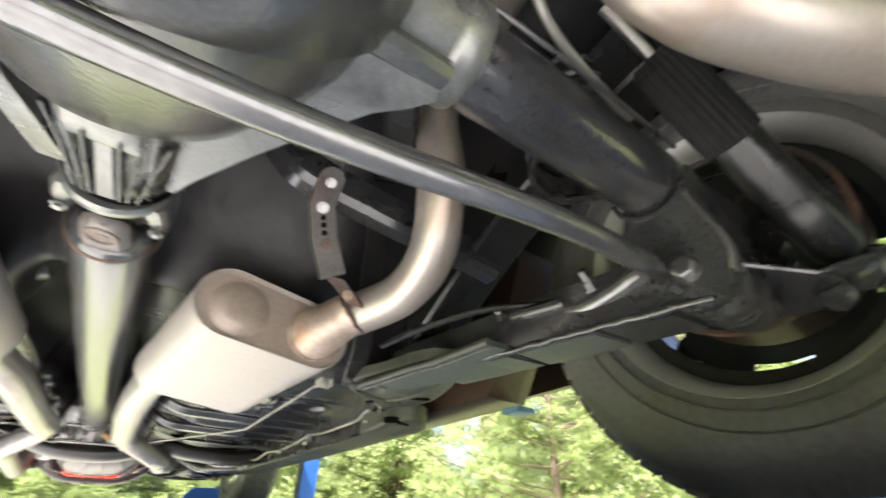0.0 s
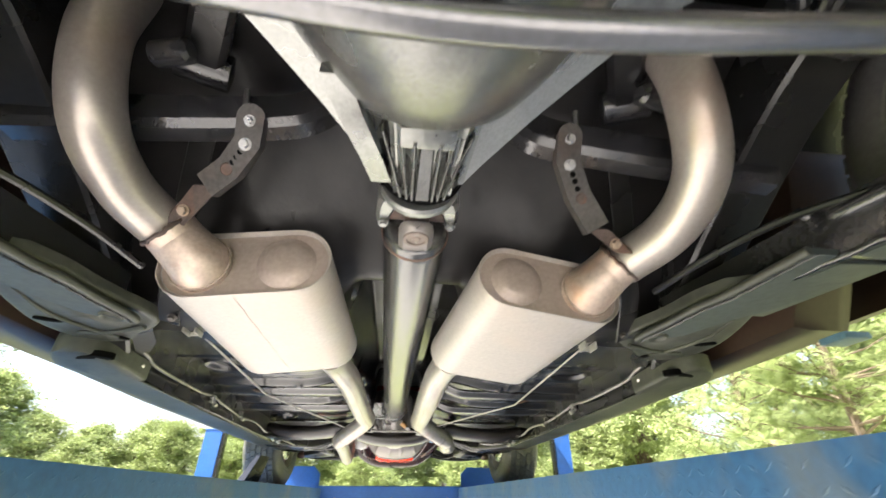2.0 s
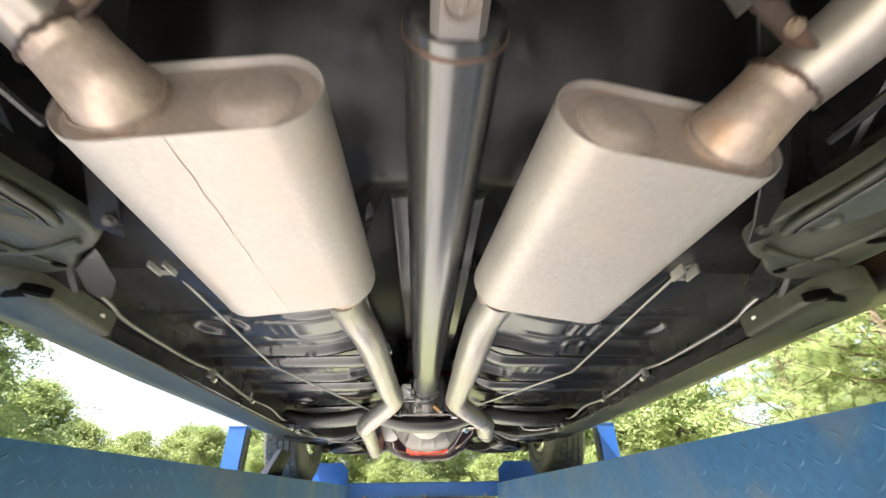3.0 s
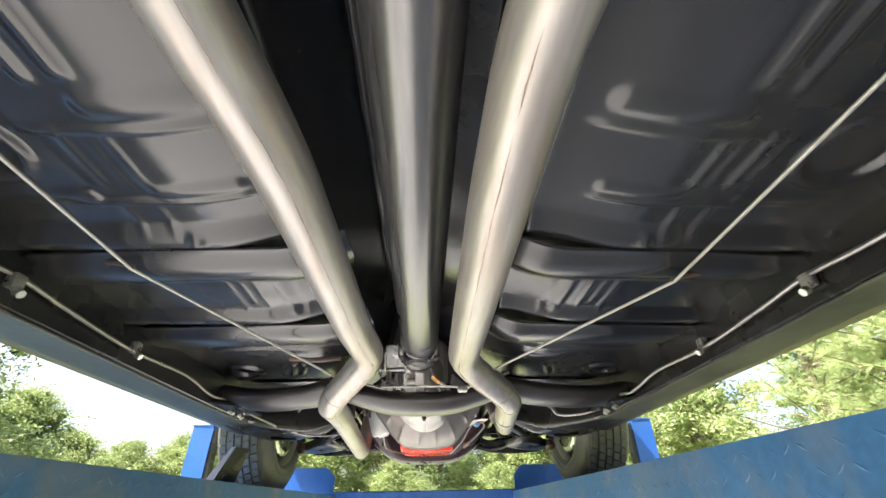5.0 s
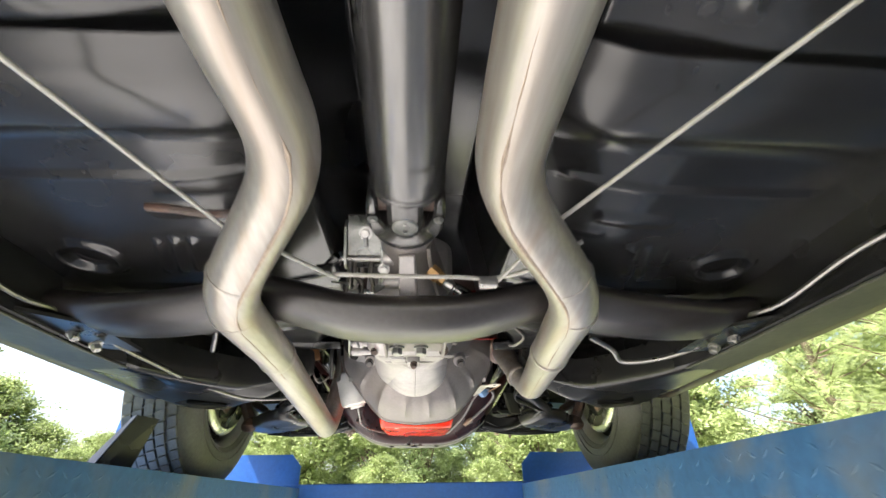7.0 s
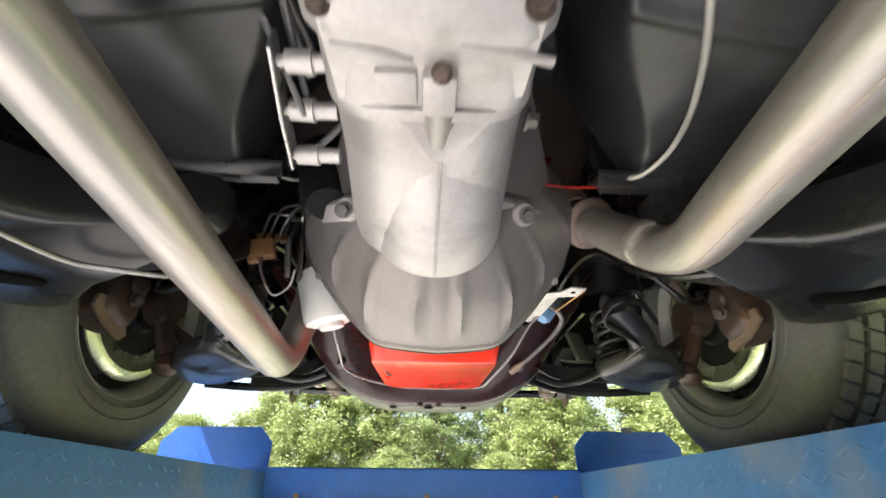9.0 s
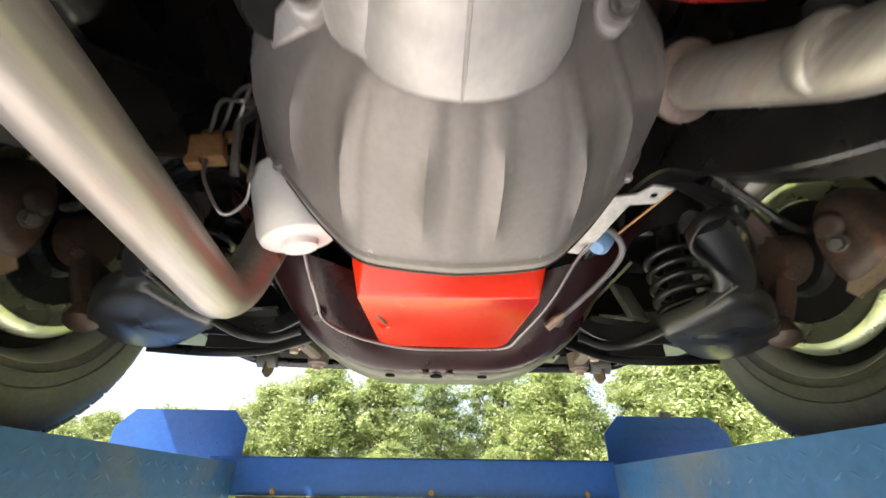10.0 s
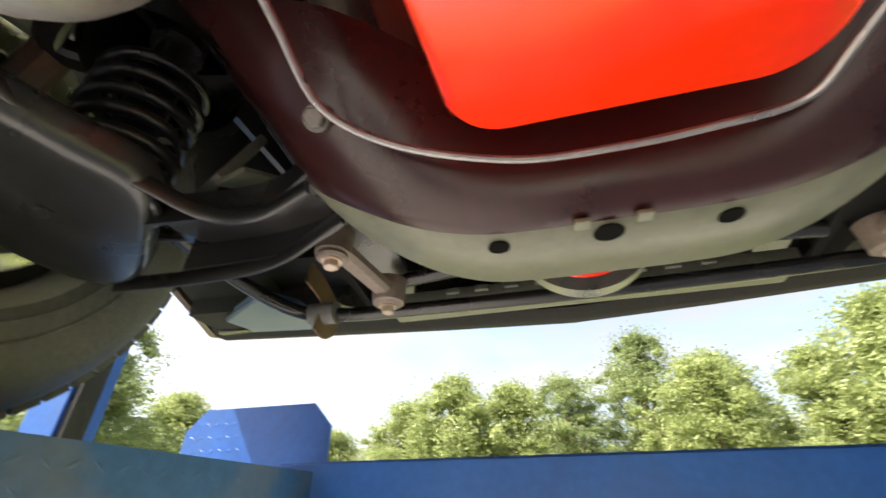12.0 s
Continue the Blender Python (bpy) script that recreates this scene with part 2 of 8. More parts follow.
PLASTIC_BLUE = material("blue_connector", (0.16, 0.3, 0.5), 0.45, vary=0.2, scale=40, fine=200)
PAINT = material("bronze_brown_body_paint", (0.05, 0.029, 0.022), 0.42, 0.0, vary=0.15, scale=3, fine=90, bump=0.05, spec=0.35, tint=(0.1, 0.08, 0.065), tint_amount=0.4, tint_scale=4)
RED_PRIMER = material("dark_red_engine_paint", (0.3, 0.02, 0.012), 0.45, vary=0.2, scale=8, fine=90, bump=0.2)
# Dusty paint, lightened to grey-green for the ground reflected in down-facing faces.
DUSTY_LIT = material("dusty_paint_with_ground_reflection", (0.1, 0.103, 0.07), 0.42, vary=0.25, scale=7, fine=90, bump=0.25, tint=(0.07, 0.065, 0.055), tint_amount=0.7, tint_scale=5)
# Near-black: shade inside holes put in as colour; also the seal ring's rubber.
NEAR_BLACK = material("hole_shade_and_seal_black", (0.003, 0.003, 0.003), 0.9, vary=0.1, bump=0, spec=0.05)
CONCRETE = material("sunlit_concrete", (0.55, 0.545, 0.53), 0.85, vary=0.15, scale=1.5, fine=40, bump=0.4, bump_mm=3, tint=(0.42, 0.41, 0.39), tint_amount=0.5, tint_scale=0.8)
GRASS = material("grass", (0.25, 0.285, 0.115), 0.9, vary=0.35, scale=0.6, fine=12, bump=0.5, bump_mm=30, tint=(0.3, 0.27, 0.19), tint_amount=0.6, tint_scale=0.4)
BARK = material("bark", (0.16, 0.12, 0.085), 0.85, vary=0.35, scale=4, fine=30, bump=0.8, bump_mm=12)


def leaf_material(name, low, high):
    m = bpy.data.materials.new(name)
    m.use_nodes = True
    n, l = m.node_tree.nodes, m.node_tree.links
    n.clear()
    geo = n.new("ShaderNodeNewGeometry")
    ramp = n.new("ShaderNodeMix")
    ramp.data_type = "RGBA"
    ramp.inputs["A"].default_value, ramp.inputs["B"].default_value = (*low, 1), (*high, 1)
    tc = n.new("ShaderNodeTexCoord")
    patch = n.new("ShaderNodeTexNoise")
    patch.inputs["Scale"].default_value, patch.inputs["Detail"].default_value = 1.1, 3
    l.new(tc.outputs["Object"], patch.inputs["Vector"])
    spread = n.new("ShaderNodeMapRange")
    spread.inputs["From Min"].default_value, spread.inputs["From Max"].default_value = 0.35, 0.65
    l.new(patch.outputs["Fac"], spread.inputs["Value"])
    half = n.new("ShaderNodeMix")
    half.inputs["Factor"].default_value = 0.55
    l.new(geo.outputs["Random Per Island"], half.inputs["A"])
    l.new(spread.outputs[0], half.inputs["B"])
    l.new(half.outputs["Result"], ramp.inputs["Factor"])
    d = n.new("ShaderNodeBsdfPrincipled")
    d.inputs["Roughness"].default_value = 0.45
    t = n.new("ShaderNodeBsdfTranslucent")
    mix = n.new("ShaderNodeMixShader")
    mix.inputs[0].default_value = 0.42
    l.new(ramp.outputs["Result"], d.inputs["Base Color"])
    l.new(ramp.outputs["Result"], t.inputs["Color"])
    l.new(d.outputs[0], mix.inputs[1])
    l.new(t.outputs[0], mix.inputs[2])
    o = n.new("ShaderNodeOutputMaterial")
    l.new(mix.outputs[0], o.inputs["Surface"])
    return m


LEAF = leaf_material("sunny_leaves", (0.16, 0.22, 0.065), (0.42, 0.49, 0.21))
LEAF_DARK = leaf_material("deep_green_leaves", (0.115, 0.17, 0.06), (0.35, 0.43, 0.19))
NEEDLE = leaf_material("pine_needles", (0.21, 0.28, 0.085), (0.43, 0.5, 0.22))


# ---- mesh tools ----
def finish(bm, angle=38):
    bmesh.ops.recalc_face_normals(bm, faces=bm.faces)
    lim = radians(angle)
    for f in bm.faces:
        f.smooth = True
    for e in bm.edges:
        if len(e.link_faces) == 2 and e.calc_face_angle(0) > lim:
            e.smooth = False


def link_mesh(name, bm, mat, angle=38):
    finish(bm, angle)
    me = bpy.data.meshes.new(name)
    bm.to_mesh(me)
    bm.free()
    me.materials.append(mat)
    return new(name, me)


def part(name, bm, mat, parent, label="", angle=38):
    ob = link_mesh(name, bm, mat, angle)
    ob.parent = parent
    if label:
        tagged(ob, label)
    return ob


def thing(name, label, category, group="", kind=""):
    return tagged(new(name), label, category, group, kind)


def smooth_path(pts, n=8):
    """Catmull-Rom through the points."""
    P = [Vector(p) for p in pts]
    P = [2 * P[0] - P[1]] + P + [2 * P[-1] - P[-2]]
    out = []
    for i in range(1, len(P) - 2):
        for k in range(n):
            t = k / n
            a, b, c, d = P[i - 1], P[i], P[i + 1], P[i + 2]
            out.append(0.5 * ((2 * b) + (c - a) * t + (2 * a - 5 * b + 4 * c - d) * t * t + (3 * b - a - 3 * c + d) * t ** 3))
    out.append(P[-2])
    return out


def round_path(pts, r=0.05, n=6):
    """A polyline with its corners rounded by arcs of about radius r."""
    P = [Vector(p) for p in pts]
    out = [P[0]]
    for a, b, c in zip(P, P[1:], P[2:]):
        u, v = (a - b), (c - b)
        k = min(r, u.length * 0.48, v.length * 0.48)
        s, e = b + u.normalized() * k, b + v.normalized() * k
        for i in range(n + 1):
            t = i / n
            out.append(s * (1 - t) ** 2 + b * 2 * t * (1 - t) + e * t * t)
    out.append(P[-1])
    return out


def sweep(bm, path, section, up=None, caps=True, scale=None):
    """Sweep a closed section (list of (a, b): across, up) along a path."""
    P = [Vector(p) for p in path]
    rings = []
    normal = None
    for i, p in enumerate(P):
        t = (P[min(i + 1, len(P) - 1)] - P[max(i - 1, 0)]).normalized()
        if up is not None:
            side = t.cross(Vector(up)).normalized()
            u = side.cross(t).normalized()
        else:
            if normal is None:
                normal = t.orthogonal().normalized()
            normal = (normal - t * normal.dot(t)).normalized()
            u, side = normal, t.cross(normal)
        k = scale[i] if scale else 1.0
        rings.append([bm.verts.new(p + side * a * k + u * b * k) for a, b in section])
    n = len(section)
    for r0, r1 in zip(rings, rings[1:]):
        for j in range(n):
            bm.faces.new((r0[j], r0[(j + 1) % n], r1[(j + 1) % n], r1[j]))
    if caps:
        bm.faces.new(rings[0][::-1])
        bm.faces.new(rings[-1])
    return bm


def circle(r, n=20):
    return [(r * math.cos(2 * math.pi * i / n), r * math.sin(2 * math.pi * i / n)) for i in range(n)]


def rect(w, h, c=0.006):
    w, h = w / 2, h / 2
    return [(-w + c, -h), (w - c, -h), (w, -h + c), (w, h - c), (w - c, h), (-w + c, h), (-w, h - c), (-w, -h + c)]


def tube(pts, r, n=18, scale=None, caps=True):
    return sweep(bmesh.new(), pts, circle(r, n), caps=caps, scale=scale)


def bar(pts, w, h, c=0.006, up=(0, 0, 1)):
    return sweep(bmesh.new(), pts, rect(w, h, c), up=up)


def lathe(bm, profile, centre, axis, n=40, closed=False):
    """Turn (along, radius) points round an axis."""
    c, ax = Vector(centre), Vector(axis).normalized()
    u = ax.orthogonal().normalized()
    v = ax.cross(u)
    rings = []
    for a, r in profile:
        rings.append([bm.verts.new(c + ax * a + (u * math.cos(2 * math.pi * i / n) + v * math.sin(2 * math.pi * i / n)) * max(r, 1e-4)) for i in range(n)])
    pairs = list(zip(rings, rings[1:])) + ([(rings[-1], rings[0])] if closed else [])
    for r0, r1 in pairs:
        for j in range(n):
            bm.faces.new((r0[j], r0[(j + 1) % n], r1[(j + 1) % n], r1[j]))
    if not closed:
        bm.faces.new(rings[0][::-1])
        bm.faces.new(rings[-1])
    return bm


def loft(bm, rings, caps=True):
    R = [[bm.verts.new(p) for p in ring] for ring in rings]
    n = len(R[0])
    for r0, r1 in zip(R, R[1:]):
        for j in range(n):
            bm.faces.new((r0[j], r0[(j + 1) % n], r1[(j + 1) % n], r1[j]))
    if caps:
        bm.faces.new(R[0][::-1])
        bm.faces.new(R[-1])
    return bm


def box(bm, centre, size, bevel=0.0, rot=None):
    m = Matrix.Translation(centre) @ (rot.to_4x4() if rot else Matrix.Identity(4)) @ Matrix.Diagonal((*size, 1))
    r = bmesh.ops.create_cube(bm, size=1, matrix=m)
    if bevel:
        es = {e for v in r["verts"] for e in v.link_edges}
        bmesh.ops.bevel(bm, geom=list(es), offset=bevel, segments=2, affect="EDGES", profile=0.6)
    return bm


def plate(bm, outline, thick, bevel=0.0):
    """Extrude a 3D polygon along its normal."""
    vs = [bm.verts.new(p) for p in outline]
    f = bm.faces.new(vs)
    f.normal_update()
    n = f.normal * thick
    top = [bm.verts.new(v.co + n) for v in vs]
    bm.faces.new(top)
    bmesh.ops.reverse_faces(bm, faces=[f])
    k = len(vs)
    for i in range(k):
        bm.faces.new((vs[i], vs[(i + 1) % k], top[(i + 1) % k], top[i]))
    if bevel:
        bmesh.ops.bevel(bm, geom=bm.edges[:], offset=bevel, segments=2, affect="EDGES")
    return bm


def bolt(parent, at, axis, r=0.009, h=0.008, mat=None, name="bolt"):
    """A hexagon head on a washer."""
    bm = bmesh.new()
    lathe(bm, [(0, r * 1.35), (h * 0.25, r * 1.35)], at, axis, 16)
    lathe(bm, [(h * 0.25, r), (h * 0.9, r), (h, r * 0.85)], at, axis, 6)
    return part(name, bm, mat or BRIGHT, parent, angle=25)


# ---- ground ----
GROUND_Z = -1.72
bm = bmesh.new()
vs = [bm.verts.new(p) for p in ((-400, -400, GROUND_Z - 0.04), (400, -400, GROUND_Z - 0.04), (400, 400, GROUND_Z - 0.04), (-400, 400, GROUND_Z - 0.04))]
bm.faces.new(vs)
tagged(link_mesh("ground", bm, GRASS), "dry green grass round the lift", "ground", kind="structure")
bm = bmesh.new()
box(bm, (0, -0.6, GROUND_Z - 0.06), (4.9, 14.0, 0.12), 0.01)
tagged(link_mesh("pavement", bm, CONCRETE), "pale sunlit concrete pad under the lift", "pavement", kind="structure")

# ---- lift ----
lift = thing("car_lift", "blue four-post car lift with tread-plate runways, paint worn", "car lift")
EDGE = ((-0.541, 3.568, -0.003), (-0.574, -2.0, -0.003), (0.516, 3.568, 0.003), (0.48, -2.0, 0.003))


def runway(s):
    a, b = (EDGE[0], EDGE[1]) if s < 0 else (EDGE[2], EDGE[3])
    a, b = Vector(a), Vector(b)
    w, deep, lip = 0.5, 0.13, 0.02
    sect = [(0, 0), (0, -deep), (0.05, -deep), (0.05, -deep + 0.006), (0.008, -deep + 0.006), (0.008, -lip),
            (w - 0.008, -lip), (w - 0.008, -deep), (w, -deep), (w, 0), (w - 0.006, 0), (w - 0.006, -lip + 0.006), (0.006, -lip + 0.006), (0.006, 0)]
    bm = bmesh.new()
    loft(bm, [[p + Vector((s * x, 0, z)) for x, z in sect] for p in (b, b.lerp(a, 0.5), a)])
    deck = part("runway", bm, BLUE_WORN, lift, "worn teal-blue tread-plate runway", 30)
    # raised lugs on the inner side plate, in rows of alternating slant
    rng = random.Random(5 + s)
    bm = bmesh.new()
    d = (a - b).normalized()
    length = (a - b).length
    y = 2.0
    k = 0
    while y < length - 0.02:
        for row, zc in enumerate((-0.022, -0.05, -0.078, -0.106)):
            slant = 1 if (k + row) % 2 else -1
            cy = y + (0.014 if row % 2 else 0)
            if cy > length - 0.02:
                continue
            c = b + d * cy + Vector((0, 0, zc))
            dirv = (d * 0.8 + Vector((0, 0, slant * 0.6))).normalized()
            nrm = Vector((-s, 0, 0))
            sd = dirv.cross(nrm)
            L, W, H = 0.0105, 0.0026, 0.0006 * rng.uniform(0.3, 1)
            base = [c + dirv * L * e + sd * W * f for e, f in ((-1, 0), (0, -1), (1, 0), (0, 1))]
            bv = [bm.verts.new(p) for p in base]
            tp = [bm.verts.new(c + (p - c) * 0.45 + nrm * H) for p in base]
            bm.faces.new(tp)
            for j in range(4):
                bm.faces.new((bv[j], bv[(j + 1) % 4], tp[(j + 1) % 4], tp[j]))
        y += 0.028
        k += 1
    lug = part("tread_lug", bm, BLUE_WORN, deck, angle=10)
    tagged(lug, kind="stuff")
    # wheel stop at the front end
    x0, x1 = (0.035, 0.44)
    zt, zc = 0.152, 0.1
    y0 = 3.684
    xs = lambda t: (a.x if s < 0 else a.x) + s * t
    out = [(xs(x0), y0, -0.04), (xs(x0), y0, zc), (xs(x0 + 0.05), y0, zt), (xs(x1 - 0.05), y0, zt), (xs(x1), y0, zc), (xs(x1), y0, -0.04)]
    bm = bmesh.new()
    plate(bm, out, 0.006)
    stop = part("wheel_stop", bm, BLUE, lift, "deep blue wheel stop plate with cut corners", 25)
    bm = bmesh.new()
    for r in range(5):
        for q in range(14):
            c = Vector((xs(x0 + 0.03 + q * 0.026 + (0.013 if r % 2 else 0)), y0 - 0.0062, -0.005 + r * 0.03))
            sl = 1 if (q + r) % 2 else -1
            dv = Vector((0.8, 0, 0.6 * sl)).normalized()
            sd = dv.cross(Vector((0, -1, 0)))
            for sgn in (1,):
                bv = [bm.verts.new(c + dv * 0.01 * e + sd * 0.0026 * f + Vector((0, 0.0005, 0))) for e, f in ((-1, 0), (0, -1), (1, 0), (0, 1))]
                tp = [bm.verts.new(c + dv * 0.0045 * e + sd * 0.0012 * f + Vector((0, -0.0004, 0))) for e, f in ((-1, 0), (0, -1), (1, 0), (0, 1))]
                bm.faces.new(tp)
                for j in range(4):
                    bm.faces.new((bv[j], bv[(j + 1) % 4], tp[(j + 1) % 4], tp[j]))
    tagged(part("tread_lug", bm, BLUE, stop, angle=10), kind="stuff")
    bm = bmesh.new()
    box(bm, (xs(0.24), y0 + 0.04, 0.03), (0.3, 0.06, 0.02), 0.004)
    part("stop_brace", bm, BLUE, stop)
    if s > 0:
        bm = bmesh.new()
        box(bm, (xs(0.245), y0 + 0.002, 0.157), (0.035, 0.02, 0.02), 0.004)
        part("rubber_pad", bm, RUBBER, stop, "small black rubber pad")


for s in (-1, 1):
    runway(s)
bm = bmesh.new()
sweep(bm, [(-0.62, 3.62, -0.035), (0.6, 3.62, -0.035)], [(-0.045, -0.045), (0.045, -0.045), (0.045, 0.045), (0.04, 0.05), (-0.04, 0.05), (-0.045, 0.045)], up=(0, 0, 1))
beam = part("crossbeam", bm, BLUE, lift, "deep blue steel crossbeam with a rusty lower lip")
bm = bmesh.new()
box(bm, (-0.01, 3.568, -0.086), (1.02, 0.02, 0.008), 0.002)
part("lower_lip", bm, RUSTY, beam, "rusty brown lip")
for x in (-0.43, 0.0, 0.43):
    bolt(beam, (x, 3.574, -0.07), (0, -1, 0), 0.006, 0.006, BRASS)
for x in (-1.45, 1.43):
    for y in (3.7, -1.6):
        bm = bmesh.new()
        wx = 0.065
        sgn = 1 if x > 0 else -1
        top = 0.405
        sect = [(-wx, -0.06), (wx, -0.06), (wx, 0.06), (-wx, 0.06)]
        loft(bm, [[(x + a, y + b, z) for a, b in sect] for z in (GROUND_Z, top)])
        post = part("post", bm, BLUE, lift, "bright blue square steel post", 20)
        bm = bmesh.new()
        loft(bm, [[(x - sgn * (wx + 0.012) + a * 0.18, y - 0.02 + b * 0.5, z) for a, b in sect] for z in (GROUND_Z, top - 0.02)])
        part("latch_rail", bm, BLACK, post, "dark slotted latch rail")
        bm = bmesh.new()
        box(bm, (x, y, top + 0.004), (2 * wx + 0.01, 0.13, 0.008), 0.002)
        part("cap", bm, BLUE, post)
        bm = bmesh.new()
        box(bm, (x, y, GROUND_Z + 0.006), (0.34, 0.34, 0.012), 0.002)
        part("base_plate", bm, BLUE, post)
# rear crossbeam, behind the camera
bm = bmesh.new()
sweep(bm, [(-1.45, -1.6, -0.2), (1.43, -1.6, -0.2)], rect(0.1, 0.13))
part("crossbeam", bm, BLUE, lift)
bm = bmesh.new()
sweep(bm, [(-1.45, 3.7, -0.2), (-1.0, 3.7, -0.2)], rect(0.1, 0.13))
part("crossbeam_end", bm, BLUE, lift)
bm = bmesh.new()
sweep(bm, [(1.0, 3.7, -0.2), (1.43, 3.7, -0.2)], rect(0.1, 0.13))
part("crossbeam_end", bm, BLUE, lift)

# wheel chock behind the front tyre
chock = thing("wheel_chock", "dark blue-grey folded steel wheel chock behind the front tyre", "wheel chock")
bm = bmesh.new()
plate(bm, [(-0.80, 2.46, -0.04), (-0.728, 2.5, 0.14), (-0.758, 2.53, 0.14), (-0.86, 2.5, -0.04)], 0.006)
part("face_plate", bm, DARK_BLUE, chock)
bm = bmesh.new()
plate(bm, [(-0.80, 2.455, -0.04), (-0.728, 2.495, 0.14), (-0.69, 2.53, 0.135), (-0.74, 2.53, -0.04)], 0.006)
part("side_plate", bm, BLACK, chock)
bm = bmesh.new()
box(bm, (-0.79, 2.51, -0.036), (0.16, 0.1, 0.006), 0.001)
part("foot", bm, DARK_BLUE, chock)


# ---- trees ----
def leaf_cloud(seed, clumps, per, spread, leaf, lo=0.55):
    """Leaves in clumps: each leaf a bent pair of triangles."""
    rng = random.Random(seed)
    verts, faces = [], []
    for cx, cy, cz, cr in clumps:
        flat = Vector((rng.uniform(0.7, 1.3), rng.uniform(0.7, 1.3), rng.uniform(0.5, 0.9)))
        for _ in range(per):
            v = Vector((rng.gauss(0, 0.55) * flat.x, rng.gauss(0, 0.55) * flat.y, rng.gauss(0, 0.5) * flat.z))
            p = Vector((cx, cy, cz)) + v * cr * spread
            d = Vector((rng.gauss(0, 1), rng.gauss(0, 1), rng.gauss(-0.3, 0.6))).normalized()
            s = d.cross(Vector((rng.gauss(0, 1), rng.gauss(0, 1), rng.gauss(0, 1)))).normalized()
            L = leaf * rng.uniform(lo, 1.3)
            i = len(verts)
            nrm = d.cross(s) * L * 0.15
            verts += [p - d * L, p + s * L * 0.45 + nrm, p + d * L, p - s * L * 0.45 + nrm]
            faces += [(i, i + 1, i + 2), (i, i + 2, i + 3)]
    return verts, faces


def tree(name, at, height, radius, seed, leafmat, per=260, leaf=0.1, clumps=42, base=0.12, label="", group="trees beyond the lift"):
    rng = random.Random(seed)
    t = thing(name, label, "tree", group)
    t.location = at
    trunk = []
    for i in range(7):
        f = i / 6
        trunk.append((rng.gauss(0, 0.02) * height * f, rng.gauss(0, 0.02) * height * f, height * 0.85 * f))
    bm = bmesh.new()
    sweep(bm, smooth_path(trunk, 3), circle(height * 0.022, 8), scale=[1 - 0.8 * i / 18 for i in range(19)])
    cl = []
    for i in range(clumps):
        h = rng.uniform(base, 1.0)
        prof = (math.sin(math.pi * min(1, (h - base) / (1 - base) * 0.8 + 0.18))) ** 0.7
        ang = rng.uniform(0, 2 * math.pi)
        lump = 0.8 + 0.22 * math.sin(3 * ang + seed) + 0.2 * math.sin(2 * ang + 13 * h + 2 * seed)
        rr = radius * prof * lump * math.sqrt(rng.uniform(0.1, 1)) * rng.uniform(0.75, 1.1)
        cr = radius * rng.choice((0.07, 0.1, 0.14, 0.2, 0.28))
        c = (math.cos(ang) * rr, math.sin(ang) * rr, height * h * 0.93, cr)
        cl.append(c)
        if i % 6 == 0:
            z0 = max(0.05, h - 0.22) * height * 0.8
            k = min(5, int(z0 / (height * 0.85) * 6))
            sweep(bm, [trunk[k], (c[0] * 0.5, c[1] * 0.5, (z0 + c[2]) / 2), c[:3]], circle(height * 0.008, 5), scale=[1, 0.7, 0.3])
    part("trunk", bm, BARK, t)
    v, f = leaf_cloud(seed + 1, cl, per, 1.0, leaf)
    me = bpy.data.meshes.new("crown")
    me.from_pydata(v, [], f)
    me.materials.append(leafmat)
    ob = new("crown", me)
    ob.parent = t
    return t


def pine(at, height, seed, label):
    rng = random.Random(seed)
    t = thing("pine_tree", label, "tree", "trees beyond the lift")
    t.location = at
    bm = bmesh.new()
    sweep(bm, [(0, 0, 0), (0.05, 0, height * 0.5), (0, 0.05, height)], circle(0.09, 8), scale=[1, 0.75, 0.2])
    verts, faces = [], []
    for i in range(80):
        z = height * rng.uniform(0.12, 0.98)
        ang = rng.uniform(0, 2 * math.pi)
        ln = (1 - z / height * 0.7) * rng.uniform(1.4, 2.6)
        tip = Vector((math.cos(ang) * ln, math.sin(ang) * ln, z + ln * rng.uniform(0.05, 0.45)))
        root = Vector((0, 0, z))
        sweep(bm, [root, root.lerp(tip, 0.5) - Vector((0, 0, 0.08)), tip], circle(0.022, 5), scale=[1, 0.7, 0.3])
        for k in range(12):
            c = root.lerp(tip, rng.uniform(0.35, 1.0)) + Vector((rng.gauss(0, 0.16), rng.gauss(0, 0.16), rng.gauss(0, 0.12)))
            ax = (tip - root).normalized() + Vector((rng.gauss(0, 0.5), rng.gauss(0, 0.5), rng.gauss(0.3, 0.4)))
            ax.normalize()
            for q in range(46):
                d = (ax * rng.uniform(0.1, 1) + Vector((rng.gauss(0, 0.55), rng.gauss(0, 0.55), rng.gauss(0, 0.55)))).normalized()
                s = d.orthogonal().normalized() * 0.006
                L = rng.uniform(0.18, 0.34)
                i0 = len(verts)
                verts += [c - s, c + s, c + d * L]
                faces.append((i0, i0 + 1, i0 + 2))
    part("trunk", bm, BARK, t)
    me = bpy.data.meshes.new("needles")
    me.from_pydata(verts, [], faces)
    me.materials.append(NEEDLE)
    ob = new("needles", me)
    ob.parent = t
    return t


